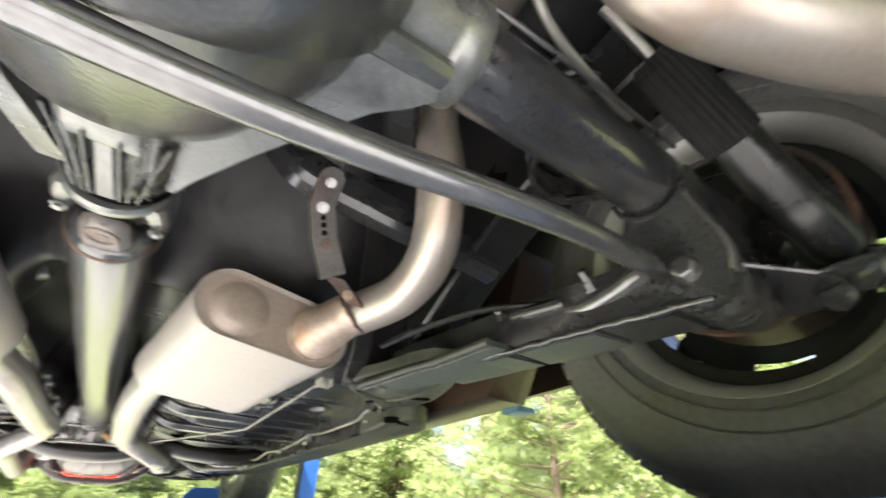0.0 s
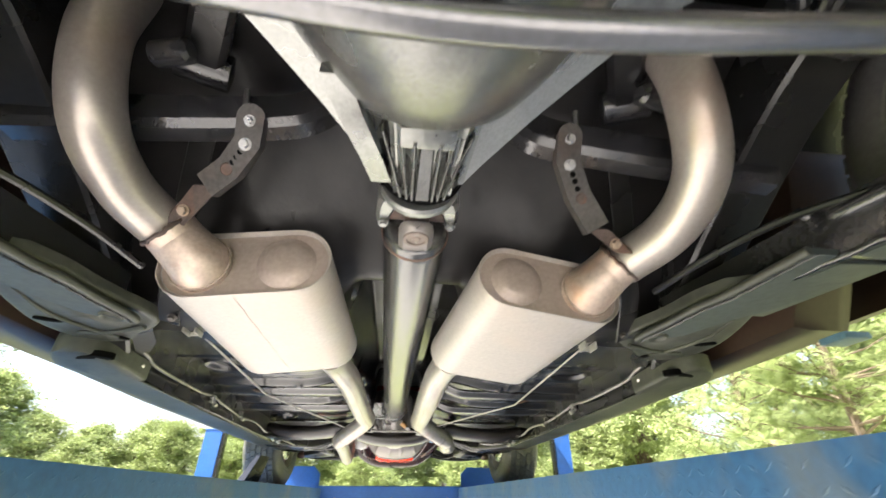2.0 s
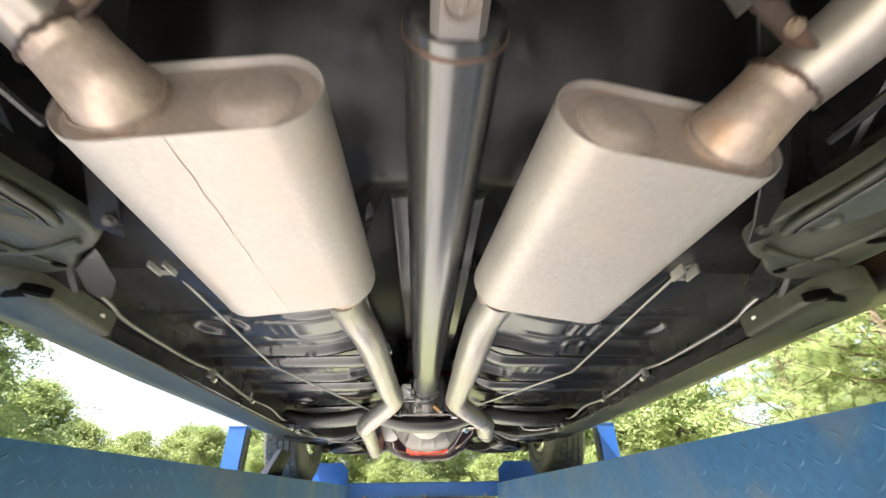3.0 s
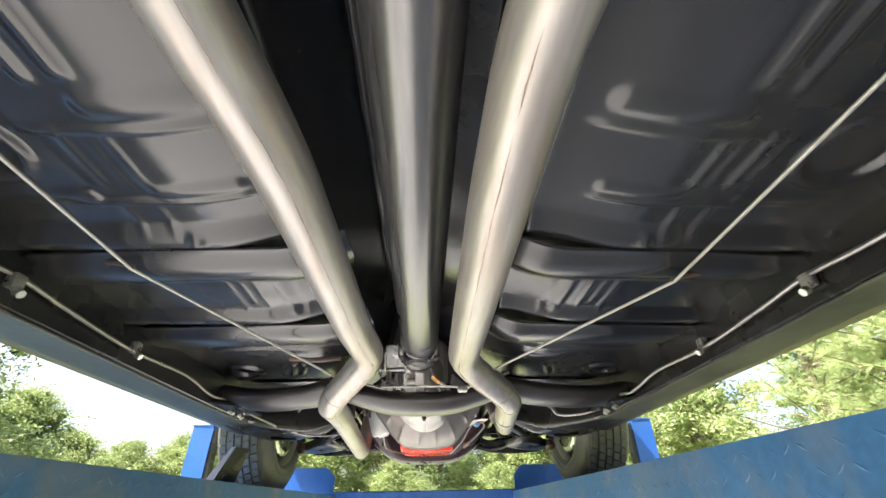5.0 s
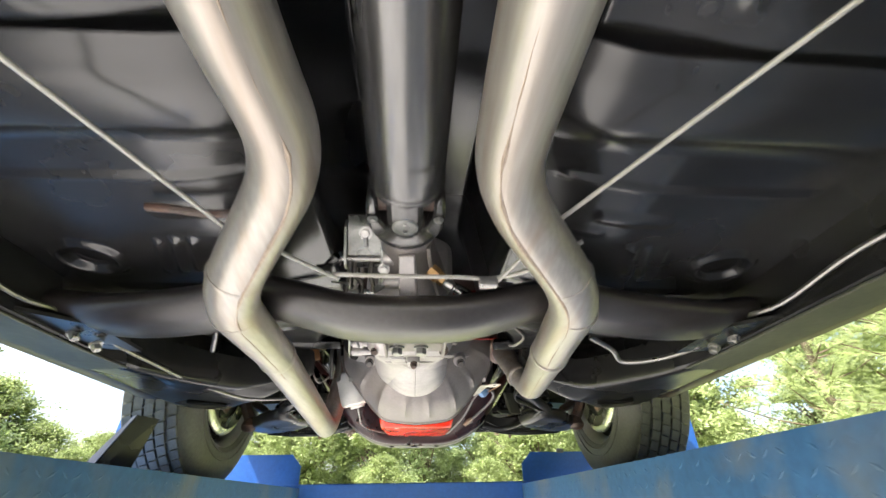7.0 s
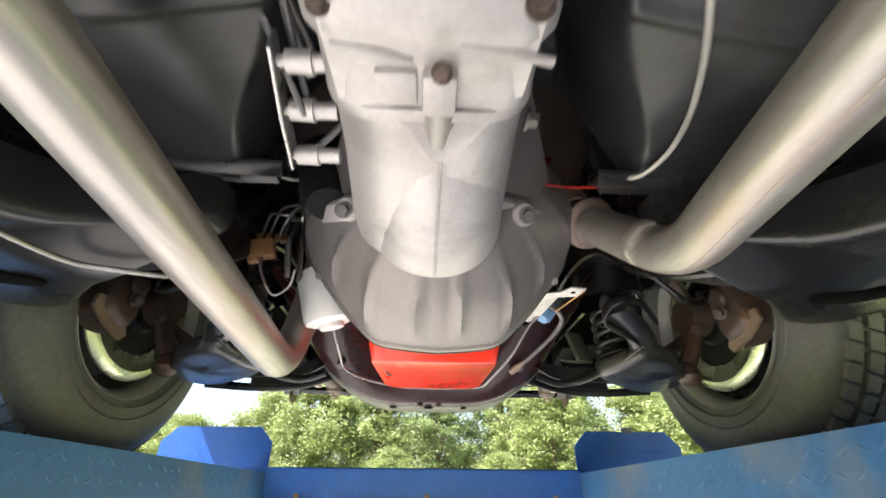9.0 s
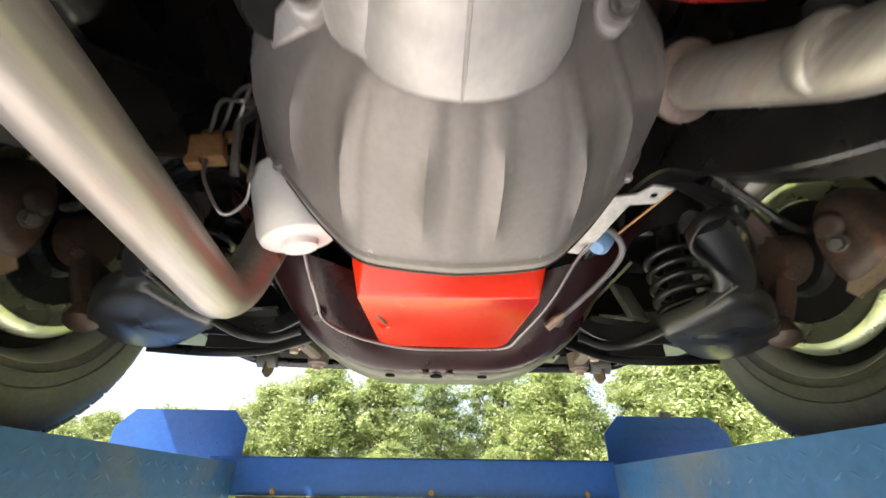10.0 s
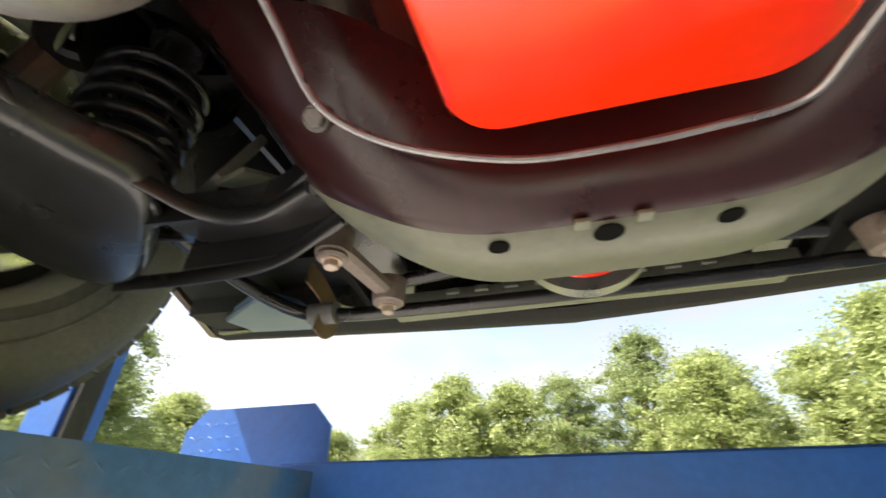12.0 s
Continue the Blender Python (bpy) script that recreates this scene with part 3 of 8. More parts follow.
BROAD = "sunlit broad-leaved tree with a full bright green crown"
DARKT = "deep green broad-leaved tree with an uneven crown"
kinds = [tree("broadleaf_tree", (3.4, 22.5, GROUND_Z), 8.7, 2.6, 11, LEAF_DARK, 230, 0.07, 240, label=DARKT),
         tree("broadleaf_tree", (-4.2, 20, GROUND_Z), 6.6, 2.6, 23, LEAF, 230, 0.07, 220, label=BROAD),
         tree("broadleaf_tree", (4.6, 19, GROUND_Z), 6.4, 2.3, 37, LEAF, 230, 0.07, 220, label=BROAD)]
rng = random.Random(3)
spots = [(-11.0, 10.5, 6.3, 0), (10.8, 19, 8.2, 2), (-2.2, 22.5, 6.8, 1), (0.2, 21, 6.6, 0), (6.4, 22.5, 7.6, 0), (10.2, 23, 7.6, 2), (-7.0, 22, 6.1, 2), (-9.6, 19, 4.5, 1), (-14.2, 16.5, 5.8, 1), (12.5, 22, 8.0, 1),
         (-14, 12.5, 6.2, 2), (-15, 8, 7.4, 0), (-15, 3.5, 6.6, 1), (-14.5, -1.5, 7, 2), (15.5, 17, 8.0, 0), (13.5, 11, 8.5, 1), (13, 5.5, 8, 2), (13, 0, 8, 1), (-5.6, 16.5, 3.4, 2), (-1.2, 17, 3.2, 1), (2.2, 16.4, 3.0, 2), (6.2, 16.6, 3.3, 1), (-9.4, 14.5, 3.2, 1),
         (9.6, 14.5, 3.4, 2), (-12.4, 17, 4.3, 2), (-10.8, 17.6, 4.1, 1), (-8.4, 18, 4.3, 2), (-13.2, 14.2, 3.9, 1), (-12, 6.0, 3.2, 1), (-12, 10, 3.0, 2), (-11.5, 1.5, 3.0, 1), (-3, -14, 8, 0), (4, -15, 8, 1), (10, -10, 8, 2), (-10, -10, 8, 0)]
heights = (8.7, 6.6, 6.4)
for x, y, h, k in spots:
    f = h / heights[k]
    c = copy_thing(kinds[k], pose(x, y, GROUND_Z, 0, 0, rng.uniform(0, 360)))
    c.scale = (f * 1.08, f * 1.08, f)
for x, y, h, sd in ((7.4, 6.4, 7.5, 71), (8.0, 9.4, 8.5, 83), (7.6, 3.0, 8.0, 97)):
    pine((x, y, GROUND_Z), h, sd, "tall pine tree with long pale green needles")

# ---- car ----
car = thing("car", "vintage saloon car with a clean black underside, on the lift", "car")
car.location, car.rotation_euler = (0.033, 0, 0), (0, 0, radians(0.5))
AX_R, AX_F, AX_Z = -0.045, 2.935, 0.325


def bump1(t):
    return max(0.0, 1 - t * t) ** 2


def sstep(a, b, t):
    t = min(1, max(0, (t - a) / (b - a)))
    return t * t * (3 - 2 * t)


# floor pan with tunnel, ribs and kick-up
def floor_z(x, y):
    z = 0.25
    ax = abs(x)
    half = 0.118 + 0.1 * sstep(2.12, 2.4, y)
    tun = (1 - sstep(half * 0.8, half * 1.25, ax)) * sstep(0.5, 0.82, y)
    z += tun * (0.2 + 0.06 * sstep(1.6, 2.1, y))
    z += 0.03 * sstep(0.30, 0.12, ax) * (1 - tun)
    flat = (1 - tun)
    # seams across the floor
    for yc, x0, x1, h in ((0.988, 0.17, 0.4, 0.004), (1.102, 0.2, 0.42, 0.004), (1.66, 0.16, 0.5, 0.007), (1.94, 0.16, 0.5, 0.007)):
        z -= h * bump1((y - yc) / 0.007) * flat * sstep(x0, x0 + 0.03, ax) * sstep(x1 + 0.02, x1 - 0.02, ax)
    # raised round-ended pads
    for yc, x0, x1, w, h in ((0.958, 0.205, 0.315, 0.017, 0.011), (1.084, 0.225, 0.315, 0.012, 0.009), (0.94, 0.40, 0.6, 0.013, 0.009), (1.09, 0.40, 0.54, 0.012, 0.008), (1.725, 0.25, 0.335, 0.014, 0.008), (1.76, 0.18, 0.25, 0.012, 0.006), (1.99, 0.27, 0.43, 0.016, 0.008)):
        d = math.hypot(max(0, x0 - ax, ax - x1), y - yc)
        z -= 0.4 * h * sstep(w * 1.3, w * 0.15, d)
    # lengthwise ribs: x, y from, y to, half width, height
    for xc, y0, y1, w, h in ((0.318, 0.7, 0.925, 0.013, 0.008), (0.352, 0.7, 0.93, 0.009, 0.006), (0.325, 0.995, 1.07, 0.008, 0.007), (0.345, 0.995, 1.07, 0.005, 0.004), (0.37, 0.985, 1.07, 0.008, 0.007), (0.39, 0.985, 1.07, 0.005, 0.004),
                             (0.335, 1.118, 1.165, 0.008, 0.006), (0.375, 1.112, 1.165, 0.008, 0.006), (0.252, 1.285, 1.425, 0.014, 0.010), (0.223, 1.285, 1.44, 0.006, 0.004), (0.29, 1.285, 1.42, 0.006, 0.005), (0.312, 1.285, 1.40, 0.005, 0.004), (0.335, 1.285, 1.43, 0.008, 0.005),
                             (0.335, 1.795, 1.88, 0.009, 0.007), (0.36, 1.795, 1.885, 0.009, 0.007), (0.385, 1.8, 1.885, 0.007, 0.005)):
        h *= 0.25 if x < 0 and 0.9 < y0 < 1.2 else (0.3 if x < 0 else 0.6) if 1.2 < y0 < 1.5 else 1.0
        z -= 0.62 * h * sstep(w * 1.15, w * 0.1, abs(ax - xc - (0.3 * (y - 1.84) if y0 > 1.7 else 0))) * sstep(y0 - 0.012, y0 + 0.006, y) * sstep(y1 + 0.012, y1 - 0.006, y)
    # small weld lumps
    for xc, yc, r, h in ((0.31, 1.175, 0.016, 0.006), (0.25, 1.432, 0.014, 0.005)):
        z -= h * bump1(min(1, math.hypot(ax - xc, y - yc) / r))
    # slow waves of the sheet
    z += 0.0022 * math.sin(11 * x + 1.7 * math.sin(7 * y)) * math.sin(9 * y + 2 * x) * flat
    # the sheet turns down to the lap joint ahead of each brace
    for yc in (1.18, 1.455):
        z -= 0.016 * sstep(yc - 0.035, yc, y + 0.05 * max(0, 0.2 - ax)) * sstep(yc + 0.02, yc + 0.012, y) * flat
    # round drain plugs
    for xc, yc, r in ((0.475, 1.01, 0.05), (0.492, 1.848, 0.04)):
        d = math.hypot((ax - xc) / 1.05, (y - yc))
        z -= 0.007 * bump1(min(1, abs(d - r) / 0.012))
        z += 0.005 * sstep(r - 0.006, r - 0.014, d)
    z += 0.26 * sstep(0.62, 0.3, y)
    # shallow pressings and dents in the kick-up
    kick = sstep(0.78, 0.66, y)
    z += kick * 0.0028 * math.sin(15 * x + 2.5 * math.sin(9 * y)) * sstep(0.04, 0.12, ax)
    for xc, yc, r, h in ((0.10, 0.44, 0.02, 0.002), (0.30, 0.56, 0.03, 0.002), (0.17, 0.60, 0.018, 0.002)):
        z -= h * bump1(math.hypot(ax - xc, y - yc) / r)
    z += 0.05 * sstep(2.1, 2.36, y) * (1 - tun)
    if y > 1.95:
        z += 0.0022 * math.sin(19 * x + 3 * math.sin(11 * y)) * math.sin(14 * y + 5 * x) * sstep(1.95, 2.05, y)
        z -= 0.005 * bump1((y - 2.155 - 0.05 * ax) / 0.012) * (1 - tun)
    return z


NX, NY = 330, 540
X0, X1, Y0, Y1 = -0.64, 0.64, 0.1, 2.41
gx = [X0 + (X1 - X0) * i / NX for i in range(NX + 1)]
gy = [Y0 + (Y1 - Y0) * j / NY for j in range(NY + 1)]
me = bpy.data.meshes.new("floor_pan")
me.from_pydata([(x, y, floor_z(x, y)) for y in gy for x in gx], [], [(j * (NX + 1) + i, j * (NX + 1) + i + 1, (j + 1) * (NX + 1) + i + 1, (j + 1) * (NX + 1) + i) for j in range(NY) for i in range(NX)])
me.materials.append(FLOOR_BLACK)
me.polygons.foreach_set("use_smooth", [True] * len(me.polygons))
pan_ob = new("floor_pan", me)
pan_ob.parent = car
tagged(pan_ob, "glossy black floor pan with pressed ribs and dull toe boards")
# the toe boards ahead of the last seam wear dull undercoat; the kick-up's shade is put into a darker, rougher coat
pan_ob.data.materials.append(TOE)
pan_ob.data.materials.append(KICK)
for f in pan_ob.data.polygons:
    if f.center.y > 1.99:
        f.material_index = 1
    elif f.center.y < 0.74:
        f.material_index = 2

# cross braces under the floor
for y0, y1, zb, h in ((1.192, 1.285, 0.224, 0.034), (1.475, 1.585, 0.224, 0.034), (0.66, 0.71, 0.29, 0.03)):
    for s in (-1, 1):
        bm = bmesh.new()
        pts = [(s * 0.12, (y0 + y1) / 2, zb + 0.05), (s * 0.18, (y0 + y1) / 2, zb + 0.016), (s * 0.4, (y0 + y1) / 2, zb + 0.012), (s * 0.62, (y0 + y1) / 2 + 0.03, zb + 0.02)]
        w = (y1 - y0) / 2
        sect = [(-w, 0.0), (-w, -0.004), (-w + 0.016, -0.005), (-w + 0.026, -0.012), (-w + 0.034, -0.0155), (-w + 0.042, -0.0165), (w - 0.03, -0.0165), (w - 0.022, -0.014), (w - 0.014, -0.006), (w, -0.005), (w, 0.0), (0.0, 0.012)] if y0 > 1 else rect(y1 - y0, h, 0.008)
        sweep(bm, round_path(pts, 0.04), sect, up=(0, 0, 1))
        part("floor_brace", bm, FLOOR_BLACK, car, angle=50)

# perimeter frame
for s in (-1, 1):
    bm = bmesh.new()
    pts = [(s * 0.50, -0.75, 0.50), (s * 0.50, -0.25, 0.53), (s * 0.50, 0.12, 0.47), (s * 0.51, 0.36, 0.37), (s * 0.545, 0.58, 0.282), (s * 0.6, 0.74, 0.238), (s * 0.618, 0.86, 0.222), (s * 0.618, 1.3, 0.222), (s * 0.618, 1.95, 0.222), (s * 0.608, 2.12, 0.222), (s * 0.556, 2.36, 0.244), (s * 0.466, 2.52, 0.276), (s * 0.435, 2.66, 0.36), (s * 0.42, 2.78, 0.47), (s * 0.40, 2.95, 0.5), (s * 0.375, 3.2, 0.45), (s * 0.375, 3.62, 0.42)]
    sweep(bm, smooth_path(pts, 6), rect(0.085, 0.115, 0.005), up=(0, 0, 1))
    rail = part("frame_rail", bm, BLACK, car, "black boxed steel frame rail")
    # pressed bottom plate, paler: the ground's green reflection is painted on
    bm = bmesh.new()
    sweep(bm, smooth_path([(s * 0.612, 0.78, 0.163), (s * 0.618, 1.3, 0.163), (s * 0.618, 1.95, 0.163), (s * 0.606, 2.13, 0.163)], 6), rect(0.083, 0.004, 0.001), up=(0, 0, 1))
    part("bottom_plate", bm, GREY_RAIL, rail, "rail underside, ground's green reflection in its colour")
    # front torque box: rounded pressing with an oval drain hole
    outl = [(0.285, 2.448), (0.36, 2.464), (0.448, 2.49), (0.5, 2.528), (0.545, 2.565), (0.6, 2.58), (0.655, 2.56), (0.672, 2.48), (0.672, 2.2), (0.66, 2.08), (0.6, 2.1), (0.53, 2.2), (0.45, 2.31), (0.37, 2.375), (0.3, 2.405)]
    outl = [(p.x, p.y) for p in smooth_path([(x, y, 0) for x, y in outl + outl[:1]], 4)[:-1]]
    bm = bmesh.new()
    rings = []
    for k, z in ((0.98, 0.25), (1.0, 0.225), (1.004, 0.205), (1.0, 0.192), (0.988, 0.183), (0.965, 0.1775), (0.93, 0.175), (0.8, 0.173), (0.4, 0.172)):
        rings.append([(s * (0.54 + (x - 0.54) * k), 2.38 + (y - 2.38) * k, z + 0.35 * max(0.0, 0.42 - x) - 0.012 * max(0.0, (0.46 - abs(x - 0.54) * 2) / 0.46)) for x, y in outl])
    loft(bm, rings)
    box_ = part("torque_box", bm, BLACK, car, "black front torque box pressing", 60)
    # drain hole: a solid plug, its inner shade painted near-black
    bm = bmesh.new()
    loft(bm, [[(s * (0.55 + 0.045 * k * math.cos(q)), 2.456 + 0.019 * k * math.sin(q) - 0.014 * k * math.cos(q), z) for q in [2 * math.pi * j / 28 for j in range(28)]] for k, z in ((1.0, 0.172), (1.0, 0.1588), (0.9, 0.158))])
    part("oval_hole", bm, NEAR_BLACK, box_, "oval opening, its shade a near-black plug")
    # rear torque box: folded plate that widens from the arm's mount, ending in a round-lipped opening
    OX = -0.0145
    outl = [(0.459, 0.32), (0.445, 0.37), (0.437, 0.44), (0.424, 0.5), (0.416, 0.545), (0.42, 0.575), (0.44, 0.598), (0.468, 0.612), (0.49, 0.64), (0.53, 0.66), (0.57, 0.655), (0.596, 0.625), (0.607, 0.56), (0.592, 0.489), (0.57, 0.425), (0.548, 0.376), (0.52, 0.33), (0.49, 0.3)]
    outl = [(p.x, p.y) for p in smooth_path([(x, y, 0) for x, y in outl + outl[:1]], 3)[:-1]]
    bm = bmesh.new()
    rings = []
    for k, z in ((1.0, 0.216), (1.0, 0.204), (0.992, 0.1995), (0.97, 0.197), (0.9, 0.1955), (0.8, 0.1975), (0.5, 0.196), (0.2, 0.195)):
        rings.append([(s * (0.515 + (x - 0.515) * k) + OX, 0.5 + (y - 0.5) * k, z + 0.01 * max(0.0, (0.47 - x) / 0.05)) for x, y in outl])
    loft(bm, rings)
    tb = part("torque_box", bm, RAIL_DARK, car, "dusty grey-green rear torque box", 50)
    # small holes: raised near-black plugs in place of inner shade
    for x, y, rx, ry in ((0.572, 0.541, 0.019, 0.0065), (0.5, 0.628, 0.008, 0.006)):
        bm = bmesh.new()
        loft(bm, [[(s * (x + rx * k * math.cos(q)) + OX, y + ry * k * math.sin(q) - 0.35 * rx * k * math.cos(q), z) for q in [2 * math.pi * j / 18 for j in range(18)]] for k, z in ((1.0, 0.2), (1.0, 0.1935), (0.9, 0.193))])
        part("hole", bm, NEAR_BLACK, tb)
    # the arm's flat end plate laps over the box and ends in a point; its rolled edge carries a ragged weld
    bm = bmesh.new()
    lap = [(0.47, 0.2), (0.459, 0.32), (0.447, 0.37), (0.439, 0.44), (0.428, 0.5), (0.43, 0.524), (0.44, 0.53), (0.458, 0.515), (0.492, 0.485), (0.52, 0.41), (0.545, 0.37), (0.572, 0.3), (0.575, 0.2)]
    loft(bm, [[(s * x + OX, y, z + 0.02 * max(0.0, y - 0.46)) for x, y in lap] for z in (0.198, 0.1905, 0.189)])
    part("lap_plate", bm, TEAL, tb, "dusty grey-teal lap plate", 40)
    rngw = random.Random(47 + s)
    edge = smooth_path([(s * x + OX, y, z) for x, y, z in ((0.468, 0.2, 0.191), (0.457, 0.32, 0.19), (0.445, 0.37, 0.19), (0.437, 0.44, 0.19), (0.427, 0.5, 0.19), (0.431, 0.526, 0.191))], 8)
    bm = bmesh.new()
    sweep(bm, [Vector(p) + Vector((-s * 0.002, 0, 0.003)) for p in edge], circle(0.0065, 8))
    part("rolled_edge", bm, RAIL_DARK, tb, "pale rolled edge", 70)
    bm = bmesh.new()
    sweep(bm, [Vector(p) + Vector((s * (0.006 + rngw.uniform(-0.0012, 0.0012)), 0, -0.002)) for p in edge], circle(0.0024, 6), scale=[rngw.uniform(0.3, 1.2) for _ in edge])
    part("weld_bead", bm, BLACK, tb)
    bm = bmesh.new()
    for line in ([(0.5, 0.635, 0.196), (0.53, 0.575, 0.194), (0.55, 0.5, 0.194), (0.54, 0.42, 0.197)], [(0.44, 0.575, 0.199), (0.5, 0.592, 0.194), (0.56, 0.6, 0.194)]):
        sweep(bm, smooth_path([(s * x + OX, y, z) for x, y, z in line], 5), circle(0.004, 8), scale=[0.3 + 0.7 * math.sin(math.pi * (0.08 + 0.84 * i / 15)) for i in range(16)] if len(line) == 4 else None)
    lathe(bm, [(-0.001, 0.012), (0.003, 0.014), (0.004, 0.016), (-0.001, 0.018)], (s * 0.45 + OX, 0.498, 0.189), (0, 0, -1), 24, closed=True)
    part("pressed_bead", bm, RAIL_DARK, tb)
    # rounded rear end of the rail's underside, green light in its colour, with a slit-like opening behind it
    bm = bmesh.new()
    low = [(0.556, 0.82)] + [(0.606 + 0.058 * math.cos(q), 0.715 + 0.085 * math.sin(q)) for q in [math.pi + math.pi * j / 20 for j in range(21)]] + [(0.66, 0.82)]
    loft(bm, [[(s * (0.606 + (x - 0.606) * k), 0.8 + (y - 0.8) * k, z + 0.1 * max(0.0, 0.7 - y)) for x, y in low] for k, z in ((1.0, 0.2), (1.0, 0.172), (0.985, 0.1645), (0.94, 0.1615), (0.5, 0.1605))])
    part("lip", bm, GREY_RAIL, tb, "rounded lip of the rail, its green light painted on", 50)
    # the slit is not cut; a near-black solid paints its shade
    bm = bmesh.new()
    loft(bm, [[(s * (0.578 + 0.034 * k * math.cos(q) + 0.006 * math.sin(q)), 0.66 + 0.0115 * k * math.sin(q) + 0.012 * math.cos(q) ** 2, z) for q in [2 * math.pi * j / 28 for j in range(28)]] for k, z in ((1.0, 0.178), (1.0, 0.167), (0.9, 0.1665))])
    part("opening", bm, NEAR_BLACK, tb, "slit-like opening, its shade a near-black plug")
    # small tab with a clip at the head of the rail
    bm = bmesh.new()
    plate(bm, [(s * 0.47, 0.62, 0.216), (s * 0.52, 0.66, 0.206), (s * 0.56, 0.76, 0.2), (s * 0.56, 0.80, 0.205), (s * 0.52, 0.74, 0.225)], 0.004 * s)
    part("side_tab", bm, BLACK, tb)
    # rail bolts of the gearbox crossmember
    for y, z, x in ((1.955, 0.172, 0.555), (1.99, 0.165, 0.54)):
        bolt(rail, (s * x, y, z), (-s * 0.5, 0, -0.85), 0.0075, 0.014)
    bm = bmesh.new()
    plate(bm, [(s * 0.58, 1.86, 0.178), (s * 0.50, 1.93, 0.178), (s * 0.50, 2.05, 0.176), (s * 0.585, 2.02, 0.176)], 0.006 * s)
    part("mount_flange", bm, BLACK, rail)
    # flat diagonal brace behind the muffler
    bm = bmesh.new()
    sweep(bm, [(s * 0.29, 0.262, 0.405), (s * 0.305, 0.285, 0.40), (s * 0.385, 0.47, 0.25), (s * 0.40, 0.53, 0.212), (s * 0.41, 0.56, 0.205)], rect(0.034, 0.004, 0.001), up=(0, -0.7, -0.7))
    part("frame_brace", bm, BLACK, car, "flat black brace strap")
    bolt(car, (s * 0.395, 0.535, 0.205), (0, -0.4, -0.9), 0.006, 0.007, HANGER)
    # body sill outside the rail
    bm = bmesh.new()
    sect = [(0.672, 0.205), (0.70, 0.185), (0.75, 0.185), (0.775, 0.2), (0.83, 0.30), (0.86, 0.5), (0.66, 0.5), (0.66, 0.3)]
    loft(bm, [[(s * x, y, max(z, lowest)) for x, z in sect] for y, lowest in ((0.33, 0.46), (0.38, 0.33), (0.46, 0.2), (1.2, 0.1), (2.0, 0.1), (2.52, 0.1))])
    part("sill_panel", bm, PAINT, car, "bronze-brown body sill", 50)
    bm = bmesh.new()
    box(bm, (s * 0.735, 0.44, 0.178), (0.05, 0.05, 0.012), 0.004)
    part("jacking_pad", bm, PLASTIC_BLUE, car, "small pale blue pad at the sill's end")
# rear frame crossmember
bm = bmesh.new()
half = [(0.085, 0.255, 0.5), (0.122, 0.258, 0.452), (0.155, 0.26, 0.419), (0.195, 0.26, 0.4), (0.3, 0.26, 0.386), (0.37, 0.26, 0.379), (0.52, 0.26, 0.365)]
sweep(bm, smooth_path([(-x, y, z) for x, y, z in half[::-1]] + half, 6), rect(0.042, 0.06, 0.009), up=(0, 0, 1))
part("rear_crossmember", bm, SATIN, car, "black curved rear crossmember", 40)
# upper trailing arms, slanting out from the axle to the crossmember
for s in (-1, 1):
    bm = bmesh.new()
    sweep(bm, [(s * 0.16, -0.03, 0.45), (s * 0.2, 0.03, 0.455), (s * 0.31, 0.24, 0.462)], rect(0.05, 0.036, 0.008), up=(0, 0, 1))
    ua = part("upper_arm", bm, BLACK, car, "black upper trailing arm")
    for p in ((s * 0.165, -0.025, 0.45), (s * 0.305, 0.235, 0.462)):
        bm = bmesh.new()
        lathe(bm, [(-0.035, 0.014), (-0.033, 0.026), (0.033, 0.026), (0.035, 0.014)], p, (1, -0.4 * s, 0), 20)
        part("bush", bm, SATIN, ua)
    # short pipe stub and bracket by the crossmember
    bm = bmesh.new()
    lathe(bm, [(0, 0.012), (0.004, 0.017), (0.05, 0.016), (0.055, 0.01)], (s * 0.345, 0.2, 0.43), (-s, -0.3, -0.1), 18)
    part("damper_stub", bm, SATIN, car, "small black rubber stop")

# boot floor and body shell above
bm = bmesh.new()
loft(bm, [[(x, y, z) for x, z in ((-0.7, 0.62), (0.7, 0.62), (0.7, 0.64), (-0.7, 0.64))] for y in (-1.3, -0.2, 0.2)])
part("boot_floor", bm, FLOOR_BLACK, car, "black boot floor")
for s in (-1, 1):
    bm = bmesh.new()
    outline = [(s * 0.97, y, z) for y, z in ((-1.7, 0.4), (-0.5, 0.32), (-0.46, 0.5), (-0.25, 0.66), (0.15, 0.66), (0.36, 0.5), (0.42, 0.28), (2.5, 0.28), (2.53, 0.5), (2.72, 0.68), (3.15, 0.68), (3.34, 0.54), (3.42, 0.45), (3.68, 0.35), (3.72, 0.36), (3.74, 0.95), (2.3, 0.99), (0, 0.99), (-1.7, 0.95))]
    plate(bm, outline, 0.02 * s)
    part("side_panel", bm, PAINT, car, "bronze-brown body side", 40)
    for ya in (AX_R, AX_F):
        bm = bmesh.new()
        arc = [(ya + 0.42 * math.cos(a), AX_Z + 0.02 + 0.40 * math.sin(a)) for a in [radians(22) + radians(136) * k / 16 for k in range(17)]]
        loft(bm, [[(s * x, y, z) for y, z in arc + [(y2, z2 + 0.01) for y2, z2 in arc[::-1]]] for x in (0.5, 0.96)], caps=True)
        part("wheel_arch", bm, BLACK, car, "black wheel-arch liner", 60)
bm = bmesh.new()
loft(bm, [[(x, y, z) for x, z in ((-0.96, 0.97), (0.96, 0.97), (0.9, 1.05), (-0.9, 1.05))] for y in (-1.7, 0, 2, 3.72)])
